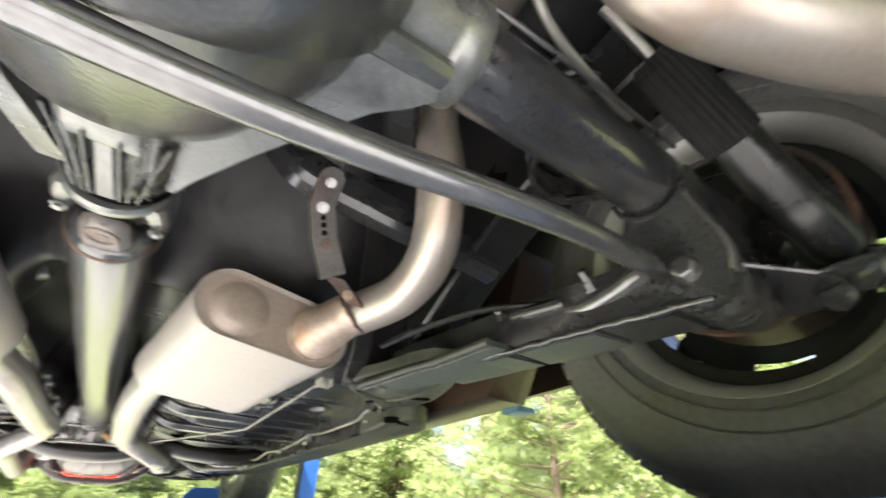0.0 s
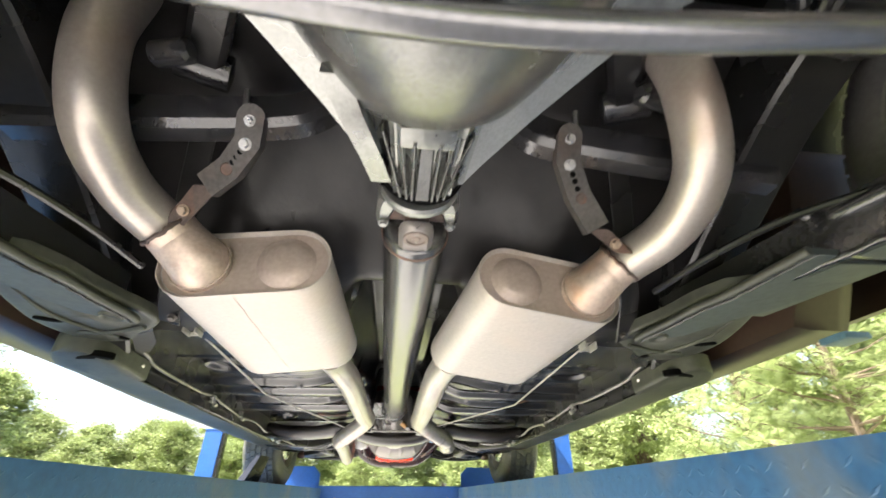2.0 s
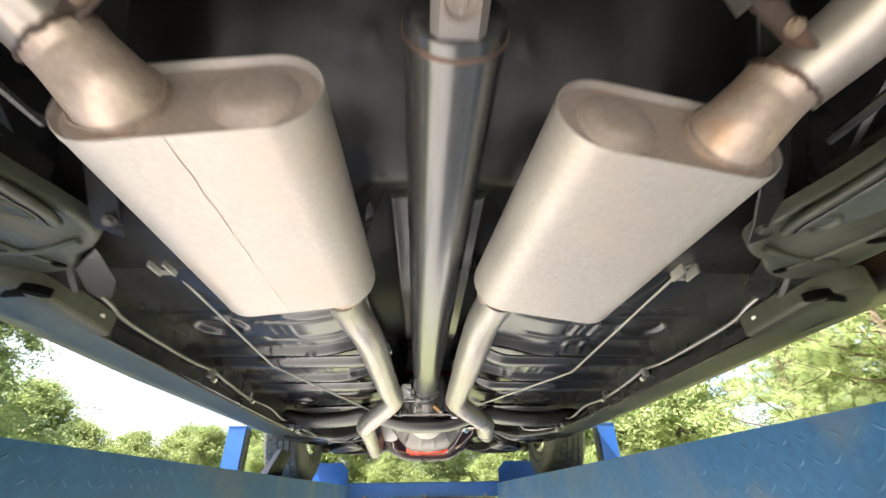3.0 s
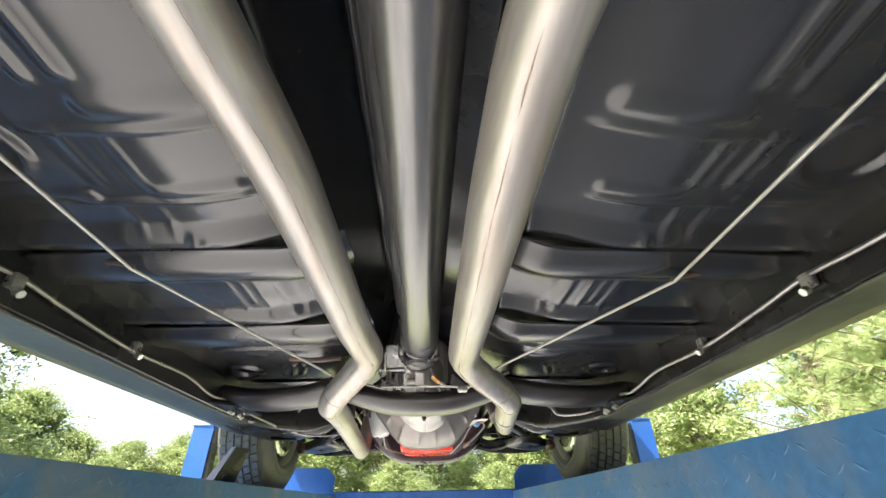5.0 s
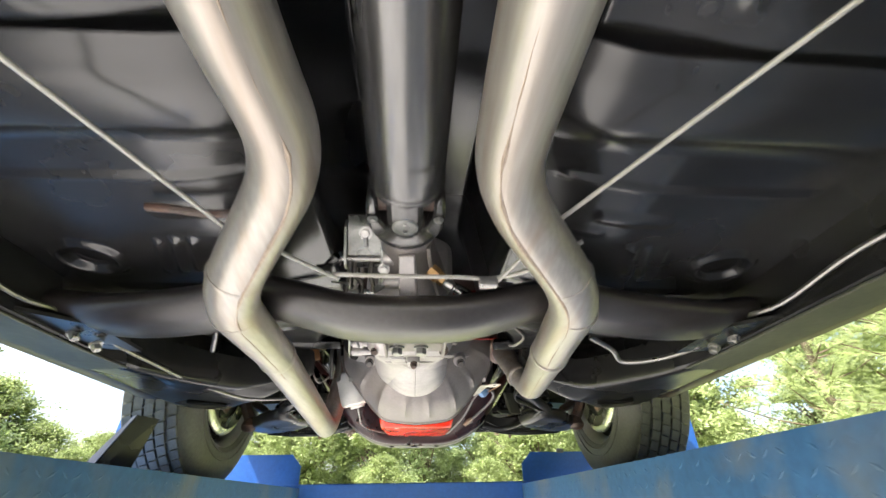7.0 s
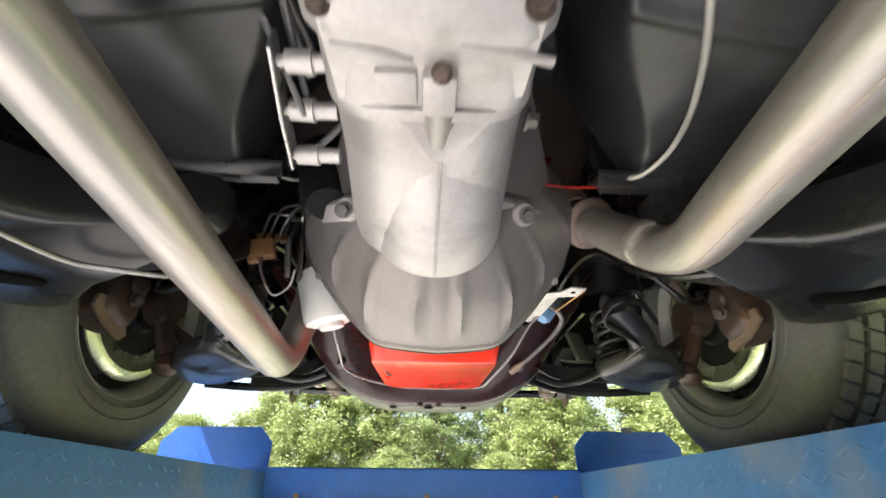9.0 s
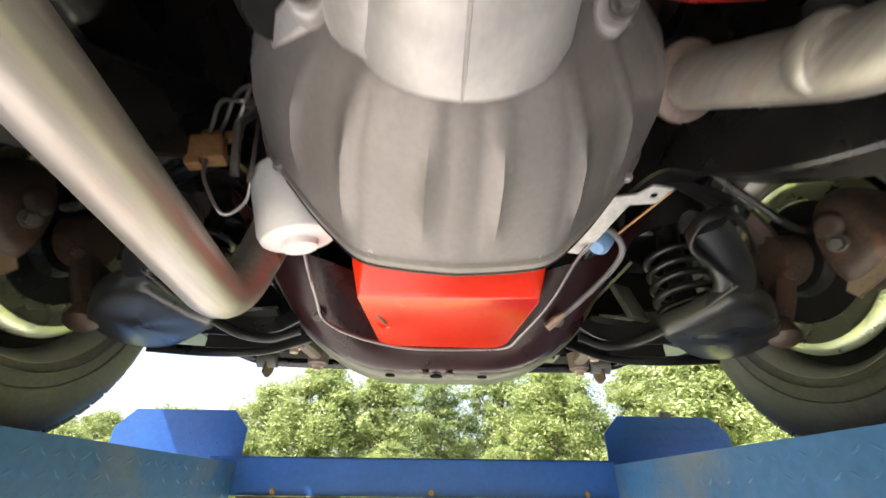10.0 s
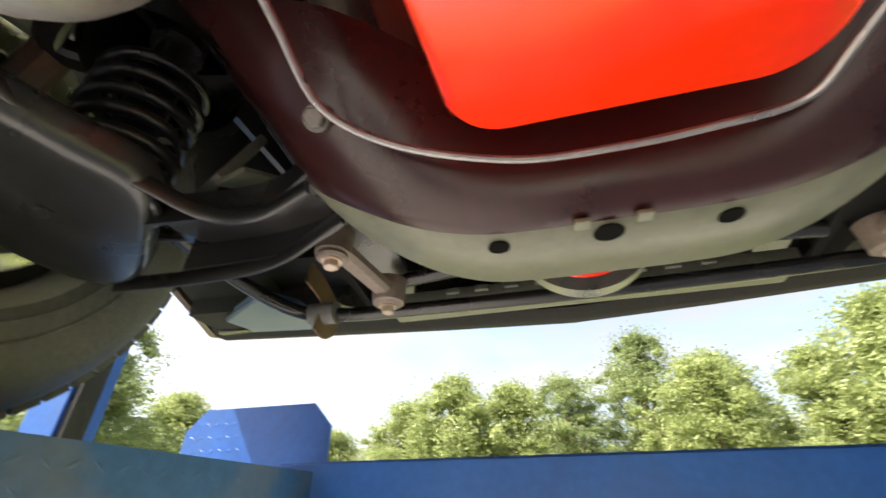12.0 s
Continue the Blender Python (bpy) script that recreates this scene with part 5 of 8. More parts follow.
def muffler(s, rear, front, z, neck_in, neck_out, roll):
    rear, front = Vector(rear), Vector(front)
    d = (front - rear).normalized()
    side = Vector((d.y, -d.x, 0))
    up = Vector((0, 0, 1))
    side, up = side * math.cos(roll) + up * math.sin(roll), up * math.cos(roll) - side * math.sin(roll)
    W, H = 0.119, 0.05

    def oval(k=1.0, kx=1.0):
        o = []
        for i in range(14):
            a = -math.pi / 2 + math.pi * i / 13
            o.append(((W - H) + H * math.cos(a), H * math.sin(a)))
        for i in range(14):
            a = math.pi / 2 + math.pi * i / 13
            o.append((-(W - H) + H * math.cos(a), H * math.sin(a)))
        return [(x * kx, y * k) for x, y in o]

    L = (front - rear).length
    rings = []
    for t, k, kx in ((0.008, 0.86, 0.94), (0.008, 0.93, 0.972), (0.0, 0.975, 0.99), (0.0, 1.0, 1.0), (0.004, 1.012, 1.004), (0.01, 1.0, 1.0), (L - 0.01, 1.0, 1.0), (L - 0.004, 1.012, 1.004), (L, 1.0, 1.0), (L, 0.97, 0.99), (L - 0.008, 0.9, 0.96)):
        c = rear + d * t
        rings.append([c + side * x + up * y for x, y in oval(k, kx)])
    bm = bmesh.new()
    loft(bm, rings)
    m = part("muffler", bm, MUFFLER, car, "oval dull steel muffler with brown heat marks")
    # pressed round boss on the rear face
    bm = bmesh.new()
    lathe(bm, [(-0.012, 0.046), (-0.005, 0.044), (-0.002, 0.041), (0.0005, 0.036), (0.004, 0.031), (0.0062, 0.027), (0.007, 0.02), (0.0072, 0.006)], rear + d * 0.004 - side * s * 0.055, -d, 40)
    part("boss", bm, END_CAP, m)
    bm = bmesh.new()
    loft(bm, [[rear + d * t + side * x + up * y for x, y in oval(k, kx)] for t, k, kx in ((0.012, 0.9, 0.955), (0.0072, 0.9, 0.955), (0.0066, 0.84, 0.93))])
    part("end_cap", bm, END_CAP, m, "heat-browned end plate")
    # weld seam along the underside
    bm = bmesh.new()
    rngs = random.Random(7)
    seam = [rear + d * (L * k / 14) + side * s * 0.0 - up * (H + 0.0006) + side * (rngs.uniform(-0.0015, 0.0015) - 0.012) for k in range(0, 15)]
    if s < 0:
        sweep(bm, seam, circle(0.0005, 6), scale=[rngs.uniform(0.05, 1.0) for _ in seam])
        part("weld_seam", bm, END_CAP, m)
    # necks
    ni = Vector(neck_in)
    bm = bmesh.new()
    c0 = rear + d * 0.012 + side * s * 0.062 + up * 0.002
    neck = smooth_path([c0 + d * 0.004, c0 - d * 0.012, c0.lerp(ni, 0.42) - d * 0.006, c0.lerp(ni, 0.72), ni], 5)
    sweep(bm, neck, circle(0.034, 30), scale=[1.03 + 0.26 * (1 - i / (len(neck) - 1)) ** 2.2 for i in range(len(neck))])
    part("inlet_neck", bm, HEAT, m, "heat-browned neck", 60)
    bm = bmesh.new()
    rw = random.Random(17)
    ax_ = (ni - c0).normalized()
    e1 = ax_.orthogonal().normalized()
    e2 = ax_.cross(e1)
    ring = [ni + ax_ * rw.uniform(-0.0015, 0.0015) + (e1 * math.cos(2 * math.pi * k / 40) + e2 * math.sin(2 * math.pi * k / 40)) * (0.0352 + rw.uniform(-0.0006, 0.0006)) for k in range(41)]
    sweep(bm, ring, circle(0.0028, 8), scale=[rw.uniform(0.8, 1.3) for _ in ring])
    part("weld_bead", bm, RUSTY, m, "rusty ragged weld bead")
    bm = bmesh.new()
    ring = [c0 + d * -0.014 + (side * math.cos(2 * math.pi * k / 48) + up * math.sin(2 * math.pi * k / 48)) * (0.0415 + rw.uniform(-0.0008, 0.0008)) for k in range(49)]
    sweep(bm, ring, circle(0.0016, 6), scale=[rw.uniform(0.6, 1.4) for _ in ring])
    part("weld_bead", bm, SEAM, m)
    no = Vector(neck_out)
    bm = bmesh.new()
    lathe(bm, [(-0.02, 0.03), (0.004, 0.031), (0.006, 0.0305), (0.016, 0.0295)], no - d * 0.012, d, 22)
    part("outlet_collar", bm, HEAT, m)
    return m


muffler(-1, (-0.238, 0.376, 0.233), (-0.224, 0.728, 0.219), 0, (-0.338, 0.345, 0.262), (-0.158, 0.76, 0.214), radians(6))
muffler(1, (0.216, 0.400, 0.233), (0.172, 0.742, 0.217), 0, (0.318, 0.368, 0.262), (0.093, 0.76, 0.214), radians(-6))
# pipes from the mufflers forward
left = [(-0.162, 0.75, 0.211), (-0.166, 0.85, 0.226), (-0.142, 0.975, 0.215), (-0.128, 1.44, 0.2), (-0.114, 1.565, 0.2), (-0.236, 1.754, 0.145), (-0.261, 2.05, 0.166), (-0.292, 2.785, 0.14), (-0.275, 2.82, 0.27), (-0.25, 2.79, 0.40)]
right = [(0.1, 0.75, 0.209), (0.084, 0.855, 0.205), (0.075, 1.008, 0.181), (0.076, 1.408, 0.186), (0.078, 1.59, 0.197), (0.206, 1.752, 0.15), (0.234, 1.998, 0.153), (0.3, 2.408, 0.184), (0.258, 2.57, 0.352), (0.248, 2.60, 0.39)]
for s, pts in ((-1, left), (1, right)):
    ex = part("exhaust_pipe", tube(round_path(pts, 0.07, 8), PIPE, 28), STEEL, car, "bright aluminised exhaust pipe")
    a, b = (Vector(pts[6]), Vector(pts[7]))
    # slip joint and welds
    j = a.lerp(b, 0.02)
    bm = bmesh.new()
    lathe(bm, [(-0.02, PIPE + 0.0004), (-0.018, PIPE + 0.0022), (0.0, PIPE + 0.0022), (0.003, PIPE + 0.0006)], j, b - a, 28)
    part("slip_joint", bm, STEEL, ex)
    for p, q in ((pts[5], pts[6]), (pts[4], pts[5])):
        bm = bmesh.new()
        p, q = Vector(p), Vector(q)
        lathe(bm, [(-0.004, PIPE), (0, PIPE + 0.0008), (0.004, PIPE)], p.lerp(q, 0.16 if p.y > 1.6 else 0.8), q - p, 28)
        part("weld_bead", bm, STEEL, ex)
    # seam welded along the tube
    bm = bmesh.new()
    line = [p for p in round_path(pts, 0.07, 8) if 0.8 < p.y < 2.7]
    rngp = random.Random(11 + s)
    run = []
    for a_, b_ in zip(line, line[1:]):
        n_ = max(1, int((b_ - a_).length / 0.03))
        run += [a_.lerp(b_, q / n_) for q in range(n_)]
    off = []
    for i, p in enumerate(run):
        tg = (run[min(i + 1, len(run) - 1)] - run[max(i - 1, 0)]).normalized()
        sd = tg.cross(Vector((0, 0, 1))).normalized()
        dn = sd.cross(tg)
        off.append(p + (sd * (-0.35 * s) - dn * 0.937) * (PIPE - 0.0002) + sd * rngp.uniform(-0.0006, 0.0006))
    sweep(bm, off, circle(0.0009, 6), scale=[rngp.uniform(0.1, 1.2) * (2.6 if 1.52 < p.y < 1.8 else 1.0) for p in off])
    part("weld_seam", bm, SEAM, ex, "thin brown weld seam")
    # browned stretch next to the manifold
    bm = bmesh.new()
    tailp = round_path([Vector(pts[-3]).lerp(Vector(pts[-2]), 0.9 if s > 0 else 0.7), pts[-2], pts[-1]], 0.05, 8)
    sweep(bm, tailp, circle(PIPE + 0.0008, 28))
    part("downpipe", bm, BROWNED, ex, "heat-browned downpipe end")
    if s > 0:
        d0, d1 = Vector((0.272, 2.505, 0.285)), Vector((0.258, 2.57, 0.352))
        bm = bmesh.new()
        lathe(bm, [(-0.004, PIPE), (-0.003, 0.039), (0.002, 0.045), (0.007, 0.046), (0.011, 0.042), (0.024, 0.039), (0.04, 0.037), (0.05, PIPE)], d0.lerp(d1, 0.72), d1 - d0, 30)
        part("collar", bm, BROWNED, ex, "dusty brown pipe collar")
        bm = bmesh.new()
        lathe(bm, [(-0.012, PIPE - 0.001), (-0.008, PIPE + 0.001), (0.001, PIPE + 0.0013), (0.003, PIPE + 0.0004), (0.008, PIPE - 0.001)], (0.281, 2.449, 0.233), d1 - d0, 30)
        part("crimp", bm, STEEL, ex)
    # flange at the manifold
    bm = bmesh.new()
    e, e0 = Vector(pts[-1]), Vector(pts[-2])
    lathe(bm, [(-0.02, 0.036), (0, 0.044), (0.012, 0.044), (0.014, 0.03)], e, e - e0, 28)
    part("flange", bm, HEAT, ex, "heat-browned flange")
    # tail pipe, up over the axle and out behind it
    tp = [(0.325, 0.372, 0.261), (0.362, 0.29, 0.278), (0.356, 0.2, 0.308), (0.33, 0.145, 0.395), (0.315, 0.135, 0.52)] if s > 0 else [(-0.345, 0.352, 0.266), (-0.378, 0.29, 0.29), (-0.38, 0.21, 0.322), (-0.388, 0.168, 0.42), (-0.372, 0.15, 0.53)]
    tp += [(s * 0.32, 0.05, 0.58), (s * 0.28, -0.08, 0.53), (s * 0.25, -0.17, 0.40), (s * 0.285, -0.185, 0.315), (s * 0.36, -0.215, 0.283), (s * 0.5, -0.295, 0.27), (s * 0.64, -0.42, 0.27), (s * 0.66, -0.9, 0.28)]
    part("tail_pipe", tube(smooth_path(tp, 8), PIPE + 0.0018, 32), TAIL, car, "bent steel tail pipe with brown heat stains")
    # hanger: folded channel with punched holes
    hp = [Vector(p) for p in (((0.206, 0.236, 0.386), (0.204, 0.252, 0.352), (0.224, 0.278, 0.314), (0.252, 0.297, 0.273)) if s > 0 else ((-0.222, 0.236, 0.37), (-0.224, 0.252, 0.342), (-0.249, 0.278, 0.32), (-0.281, 0.297, 0.302)))]
    fw = Vector((0, -0.82, -0.57)).normalized()
    bm = bmesh.new()
    sect = [(-0.0175, -0.01), (-0.0155, -0.01), (-0.0155, 0.003), (0.0155, 0.003), (0.0155, -0.01), (0.0175, -0.01), (0.0175, 0.006), (-0.0175, 0.006)]
    sweep(bm, hp, sect, up=(0, -0.9, -0.45))
    hg = part("hanger_strap", bm, HANGER, car, "grey-brown exhaust hanger strap with punched holes", 25)
    bm = bmesh.new()
    lathe(bm, [(0, 0.0175), (0.003, 0.0175)], hp[0] + fw * 0.003, fw, 24)
    part("round_end", bm, HANGER, hg)
    for p, r in ((hp[0].lerp(hp[1], 0.15), 0.0055), (hp[1].lerp(hp[2], 0.1), 0.006)):
        bolt(hg, p + fw * 0.006, fw, r, 0.009, BRIGHT)
    # punched holes: near-black discs painted in place of shade
    for t in (0.38, 0.58, 0.8):
        bm = bmesh.new()
        lathe(bm, [(0.004, 0.004), (0.0068, 0.004)], hp[1].lerp(hp[2], t), fw, 12)
        part("punched_hole", bm, NEAR_BLACK, hg)
    bm = bmesh.new()
    lathe(bm, [(0, 0.009), (0.0066, 0.0085), (0.008, 0.007)], hp[2].lerp(hp[3], 0.1), fw, 18)
    part("rubber_plug", bm, RUSTY, hg, "rust-red rivet")
    part("stud", tube([hp[0] + Vector((s * 0.01, 0, 0.0)), hp[0] + Vector((s * 0.012, -0.01, 0.04))], 0.0042, 8), LINE, hg)
    bm = bmesh.new()
    c0, c1 = hp[3], Vector((s * 0.315 - 0.01, 0.325, 0.252))
    loft(bm, [[c0 + Vector((-0.018, 0, 0)), c0 + Vector((0.018, 0, 0)), c1 + Vector((0.01, 0, 0)), c1 + Vector((-0.01, 0, 0))], [c0 + Vector((-0.016, 0.002, 0.003)), c0 + Vector((0.016, 0.002, 0.003)), c1 + Vector((0.016, 0.002, 0.003)), c1 + Vector((-0.016, 0.002, 0.003))]])
    part("clamp_tab", bm, RUSTY, hg, "rusty clamp tab")
    bolt(hg, c0.lerp(c1, 0.6) + fw * 0.002, fw, 0.006, 0.008, BROWN)

# ---- driveshaft ----
ds0, ds1 = Vector((-0.002, 0.313, 0.269)), Vector((-0.017, 1.686, 0.272))
bm = bmesh.new()
dd = (ds1 - ds0)
L = dd.length
lathe(bm, [(0, 0.038), (0.003, 0.0435), (0.01, 0.0453), (0.03, 0.0455), (0.6, 0.0455), (L - 0.03, 0.0455), (L - 0.01, 0.0453), (L - 0.003, 0.0435), (L, 0.038)], ds0, dd, 56)
shaft = part("driveshaft", bm, SHAFT, car, "long bare steel driveshaft")


def shaft_yoke(c, d, end, mat, parent):
    """Forked end of the shaft: two tongues, above and below the cross, that run into the tube."""
    c, d = Vector(c), Vector(d).normalized()
    side = Vector((1, 0, 0))
    upv = Vector((0, 0, 1))
    for q in (-1, 1):
        bm = bmesh.new()
        rings = []
        for a, w, h, t in ((-0.024, 0.006, 0.044, 0.010), (-0.021, 0.014, 0.0445, 0.013), (-0.012, 0.0205, 0.045, 0.015), (0.0, 0.0225, 0.045, 0.016), (0.016, 0.0225, 0.0448, 0.02), (end - 0.008, 0.0225, 0.0445, 0.024), (end + 0.01, 0.0225, 0.0436, 0.026)):
            p = c + d * a
            sect = [(-w, h - t), (-w, h - 0.008), (-w + 0.007, h - 0.001), (0, h), (w - 0.007, h - 0.001), (w, h - 0.008), (w, h - t)]
            rings.append([p + side * x + upv * (q * z) for x, z in sect])
        loft(bm, rings)
        part("yoke_tongue", bm, mat, parent, "forged yoke tongue", 40)
        # bearing cap in its bore, ringed by the snap ring
        bm = bmesh.new()
        lathe(bm, [(0.040, 0.0165), (0.0455, 0.0165), (0.0465, 0.0155), (0.0465, 0.0125), (0.0448, 0.0118), (0.0448, 0.006), (0.0458, 0.005)], c, upv * q, 28)
        part("bearing_cap", bm, DUST_BROWN if mat is not SHAFT else CAST, parent, "worn bearing cap with a snap ring", 30)
    bm = bmesh.new()
    lathe(bm, [(-0.046, 0.010), (-0.045, 0.0135), (0.045, 0.0135), (0.046, 0.010)], c, side, 22)
    lathe(bm, [(-0.04, 0.011), (0.04, 0.011)], c, upv, 20)
    box(bm, c, (0.036, 0.036, 0.036), 0.009)
    part("spider", bm, RUSTY, parent, "dark brown universal joint cross")


def fork(c, d, back, mat, parent, label):
    """Forked yoke either side of the cross, on a round flange."""
    c, d = Vector(c), Vector(d).normalized()
    bm = bmesh.new()
    lathe(bm, [(-back, 0.03), (-back, 0.046), (-back + 0.004, 0.049), (-back + 0.012, 0.048), (-back + 0.02, 0.036), (-back + 0.022, 0.02)], c, d, 40)
    part("yoke_flange", bm, mat, parent, label, 30)
    for q in (-1, 1):
        bm = bmesh.new()
        rings = []
        for a, x0, x1, h in ((-back + 0.008, 0.018, 0.046, 0.03), (-back + 0.022, 0.026, 0.05, 0.029), (-0.014, 0.034, 0.052, 0.026), (0.004, 0.036, 0.052, 0.022), (0.014, 0.037, 0.05, 0.013), (0.017, 0.04, 0.046, 0.005)):
            p = c + d * a
            rings.append([p + Vector((q * x, 0, z)) for x, z in ((x0, -h + 0.004), (x0 + 0.004, -h), (x1 - 0.005, -h), (x1, -h + 0.006), (x1, h - 0.006), (x1 - 0.005, h), (x0, h))])
        loft(bm, rings)
        part("yoke_ear", bm, mat, parent, "forged yoke ear", 35)
        bolt(parent, c + d * -0.006 + Vector((q * 0.043, 0, -0.027)), (0, 0, -1), 0.005, 0.005, CAST)


fork((-0.002, 0.283, 0.275), (0, 1, 0), 0.062, CAST, shaft, "silver-grey pinion yoke")
shaft_yoke((-0.002, 0.283, 0.274), (0, 1, 0), 0.034, COVER, shaft)
fork((-0.019, 1.717, 0.271), (0, -1, 0), 0.05, SHAFT, shaft, "grey slip yoke")
shaft_yoke((-0.019, 1.717, 0.271), (0, -1, 0), 0.034, SHAFT, shaft)
# rust where the weld yoke enters the tube, and the balance weight near the front end
for c, mat in ((ds0 + dd.normalized() * 0.016, RUSTY), (ds1 - dd.normalized() * 0.016, SHAFT)):
    bm = bmesh.new()
    lathe(bm, [(-0.0025, 0.0455), (-0.001, 0.0473), (0.001, 0.0473), (0.0025, 0.0455)], c, dd, 48, closed=True)
    part("weld_bead", bm, mat, shaft)
bm = bmesh.new()
q0 = ds0 + dd * ((1.625 - 0.313) / 1.373)
loft(bm, [[q0 + Vector(((0.0455 + h) * math.sin(a), y, -(0.0455 + h) * math.cos(a))) for a in [radians(4 + 7 * k) for k in range(6)]] + [q0 + Vector((0.044 * math.sin(a), y, -0.044 * math.cos(a))) for a in [radians(39 - 7 * k) for k in range(6)]] for y, h in ((-0.014, 0.0), (-0.011, 0.003), (0.011, 0.003), (0.014, 0.0))])
part("balance_weight", bm, SHAFT, shaft, "small welded balance weight")

# ---- gearbox ----
GX = -0.006
gb = part("gearbox", lathe(bmesh.new(), [(0, 0.03), (0.002, 0.036), (0.006, 0.0385), (0.03, 0.039), (0.06, 0.042), (0.1, 0.051), (0.15, 0.062), (0.2, 0.072), (0.24, 0.078)], (GX - 0.012, 1.772, 0.266), (0, 1, 0.03), 40), COVER, car, "grey cast gearbox with a long tail housing")
bm = bmesh.new()
lathe(bm, [(-0.004, 0.026), (-0.004, 0.0335), (0.004, 0.0345), (0.005, 0.026)], (GX - 0.012, 1.773, 0.266), (0, 1, 0), 36)
part("oil_seal", bm, RED_PRIMER, gb, "rust-red oil seal")
# flat rib under the tail, and the round lugs that carry the shifter
bm = bmesh.new()
sweep(bm, smooth_path([(-0.018, 1.788, 0.232), (-0.017, 1.82, 0.214), (-0.015, 1.855, 0.196), (-0.014, 1.9, 0.19), (-0.014, 1.97, 0.197)], 5), rect(0.03, 0.03, 0.0025), up=(0, 0, 1), scale=[0.75 + 0.35 * i / 20 for i in range(21)])
part("rib", bm, ALU, gb, "flat cast rib", 30)
bm = bmesh.new()
sweep(bm, smooth_path([(0.012, 1.785, 0.242), (0.02, 1.84, 0.228), (0.034, 1.9, 0.215), (0.045, 1.97, 0.21)], 4), rect(0.007, 0.012, 0.002), up=(0, 0, 1))
part("rib", bm, COVER, gb)
for y, z in ((1.822, 0.243), (1.85, 0.217)):
    bm = bmesh.new()
    lathe(bm, [(0, 0.012), (0.03, 0.011), (0.034, 0.009)], (-0.02, y, z), (-1, 0, 0), 20)
    part("lug", bm, ALU, gb)


def case_ring(y, w, top, bot, r=0.03, n=6):
    o = []
    for cx, cz, a0 in ((w - r, bot + r, -90), (w - r, top - r, 0), (-w + r, top - r, 90), (-w + r, bot + r, 180)):
        for i in range(n + 1):
            a = radians(a0 + 90 * i / n)
            o.append((GX - 0.011 + cx + r * math.cos(a), y, cz + r * math.sin(a)))
    return o


bm = bmesh.new()
loft(bm, [case_ring(1.96, 0.07, 0.37, 0.205), case_ring(2.0, 0.082, 0.39, 0.196), case_ring(2.11, 0.084, 0.4, 0.196), case_ring(2.122, 0.09, 0.4, 0.19), case_ring(2.135, 0.09, 0.4, 0.19), case_ring(2.15, 0.084, 0.4, 0.196), case_ring(2.2, 0.085, 0.4, 0.197)])
part("tail_case", bm, ALU, gb, "pale cast tail case", 30)
bm = bmesh.new()
loft(bm, [case_ring(2.2, 0.09, 0.4, 0.194, 0.05), case_ring(2.212, 0.09, 0.4, 0.194, 0.05), case_ring(2.216, 0.092, 0.4, 0.203, 0.07), case_ring(2.3, 0.094, 0.4, 0.206, 0.07), case_ring(2.42, 0.1, 0.42, 0.2, 0.07), case_ring(2.452, 0.1, 0.42, 0.2, 0.07)])
main = part("main_case", bm, ALU, gb, "pale cast aluminium gearbox case", 30)
# curved nose of the case over the housing
bm = bmesh.new()
rings = []
for y, w, bot in ((2.27, 0.055, 0.21), (2.34, 0.074, 0.194), (2.40, 0.084, 0.182), (2.445, 0.088, 0.175), (2.462, 0.084, 0.177), (2.468, 0.065, 0.2)):
    rings.append([(GX + w * math.cos(a), y, 0.25 + (0.25 - bot) * math.sin(a)) for a in [math.pi + math.pi * i / 18 for i in range(19)]] + [(GX + w, y, 0.3), (GX - w, y, 0.3)])
loft(bm, rings)
part("nose", bm, ALU, main)
bm = bmesh.new()
sweep(bm, [(GX, 2.22, 0.196), (GX, 2.3, 0.2), (GX, 2.38, 0.1855), (GX, 2.44, 0.1755), (GX, 2.462, 0.178)], circle(0.0018, 6))
part("casting_seam", bm, ALU, main)
# raised flange that runs to a point under the case
bm = bmesh.new()
low = [(-0.092, 2.186), (-0.062, 2.2), (-0.034, 2.224), (-0.014, 2.262), (0.006, 2.264), (0.028, 2.226), (0.05, 2.196), (0.072, 2.17)]
loft(bm, [[(x, y, 0.26) for x, y in low], [(x, y, 0.2 + 1.2 * max(0, abs(x + 0.01) - 0.055)) for x, y in low], [(x * 0.97, y - 0.002, 0.1955 + 1.2 * max(0, abs(x + 0.01) - 0.055)) for x, y in low]])
part("flange_block", bm, ALU, main, angle=40)
for x0, x1, y in ((0.004, 0.072, 2.142), (-0.086, -0.03, 2.146)):
    bm = bmesh.new()
    sweep(bm, [(x0, y, 0.1945), ((x0 + x1) / 2, y + 0.004, 0.194), (x1, y + 0.012, 0.1965)], rect(0.008, 0.008, 0.003), up=(0, 0, 1))
    part("casting_rib", bm, ALU, main, angle=50)
bolt(gb, (-0.088, 2.119, 0.195), (0, -0.75, -0.65), 0.006, 0.011, RUSTY)
bolt(gb, (0.053, 2.114, 0.195), (0, -0.75, -0.65), 0.0075, 0.011, RUSTY)
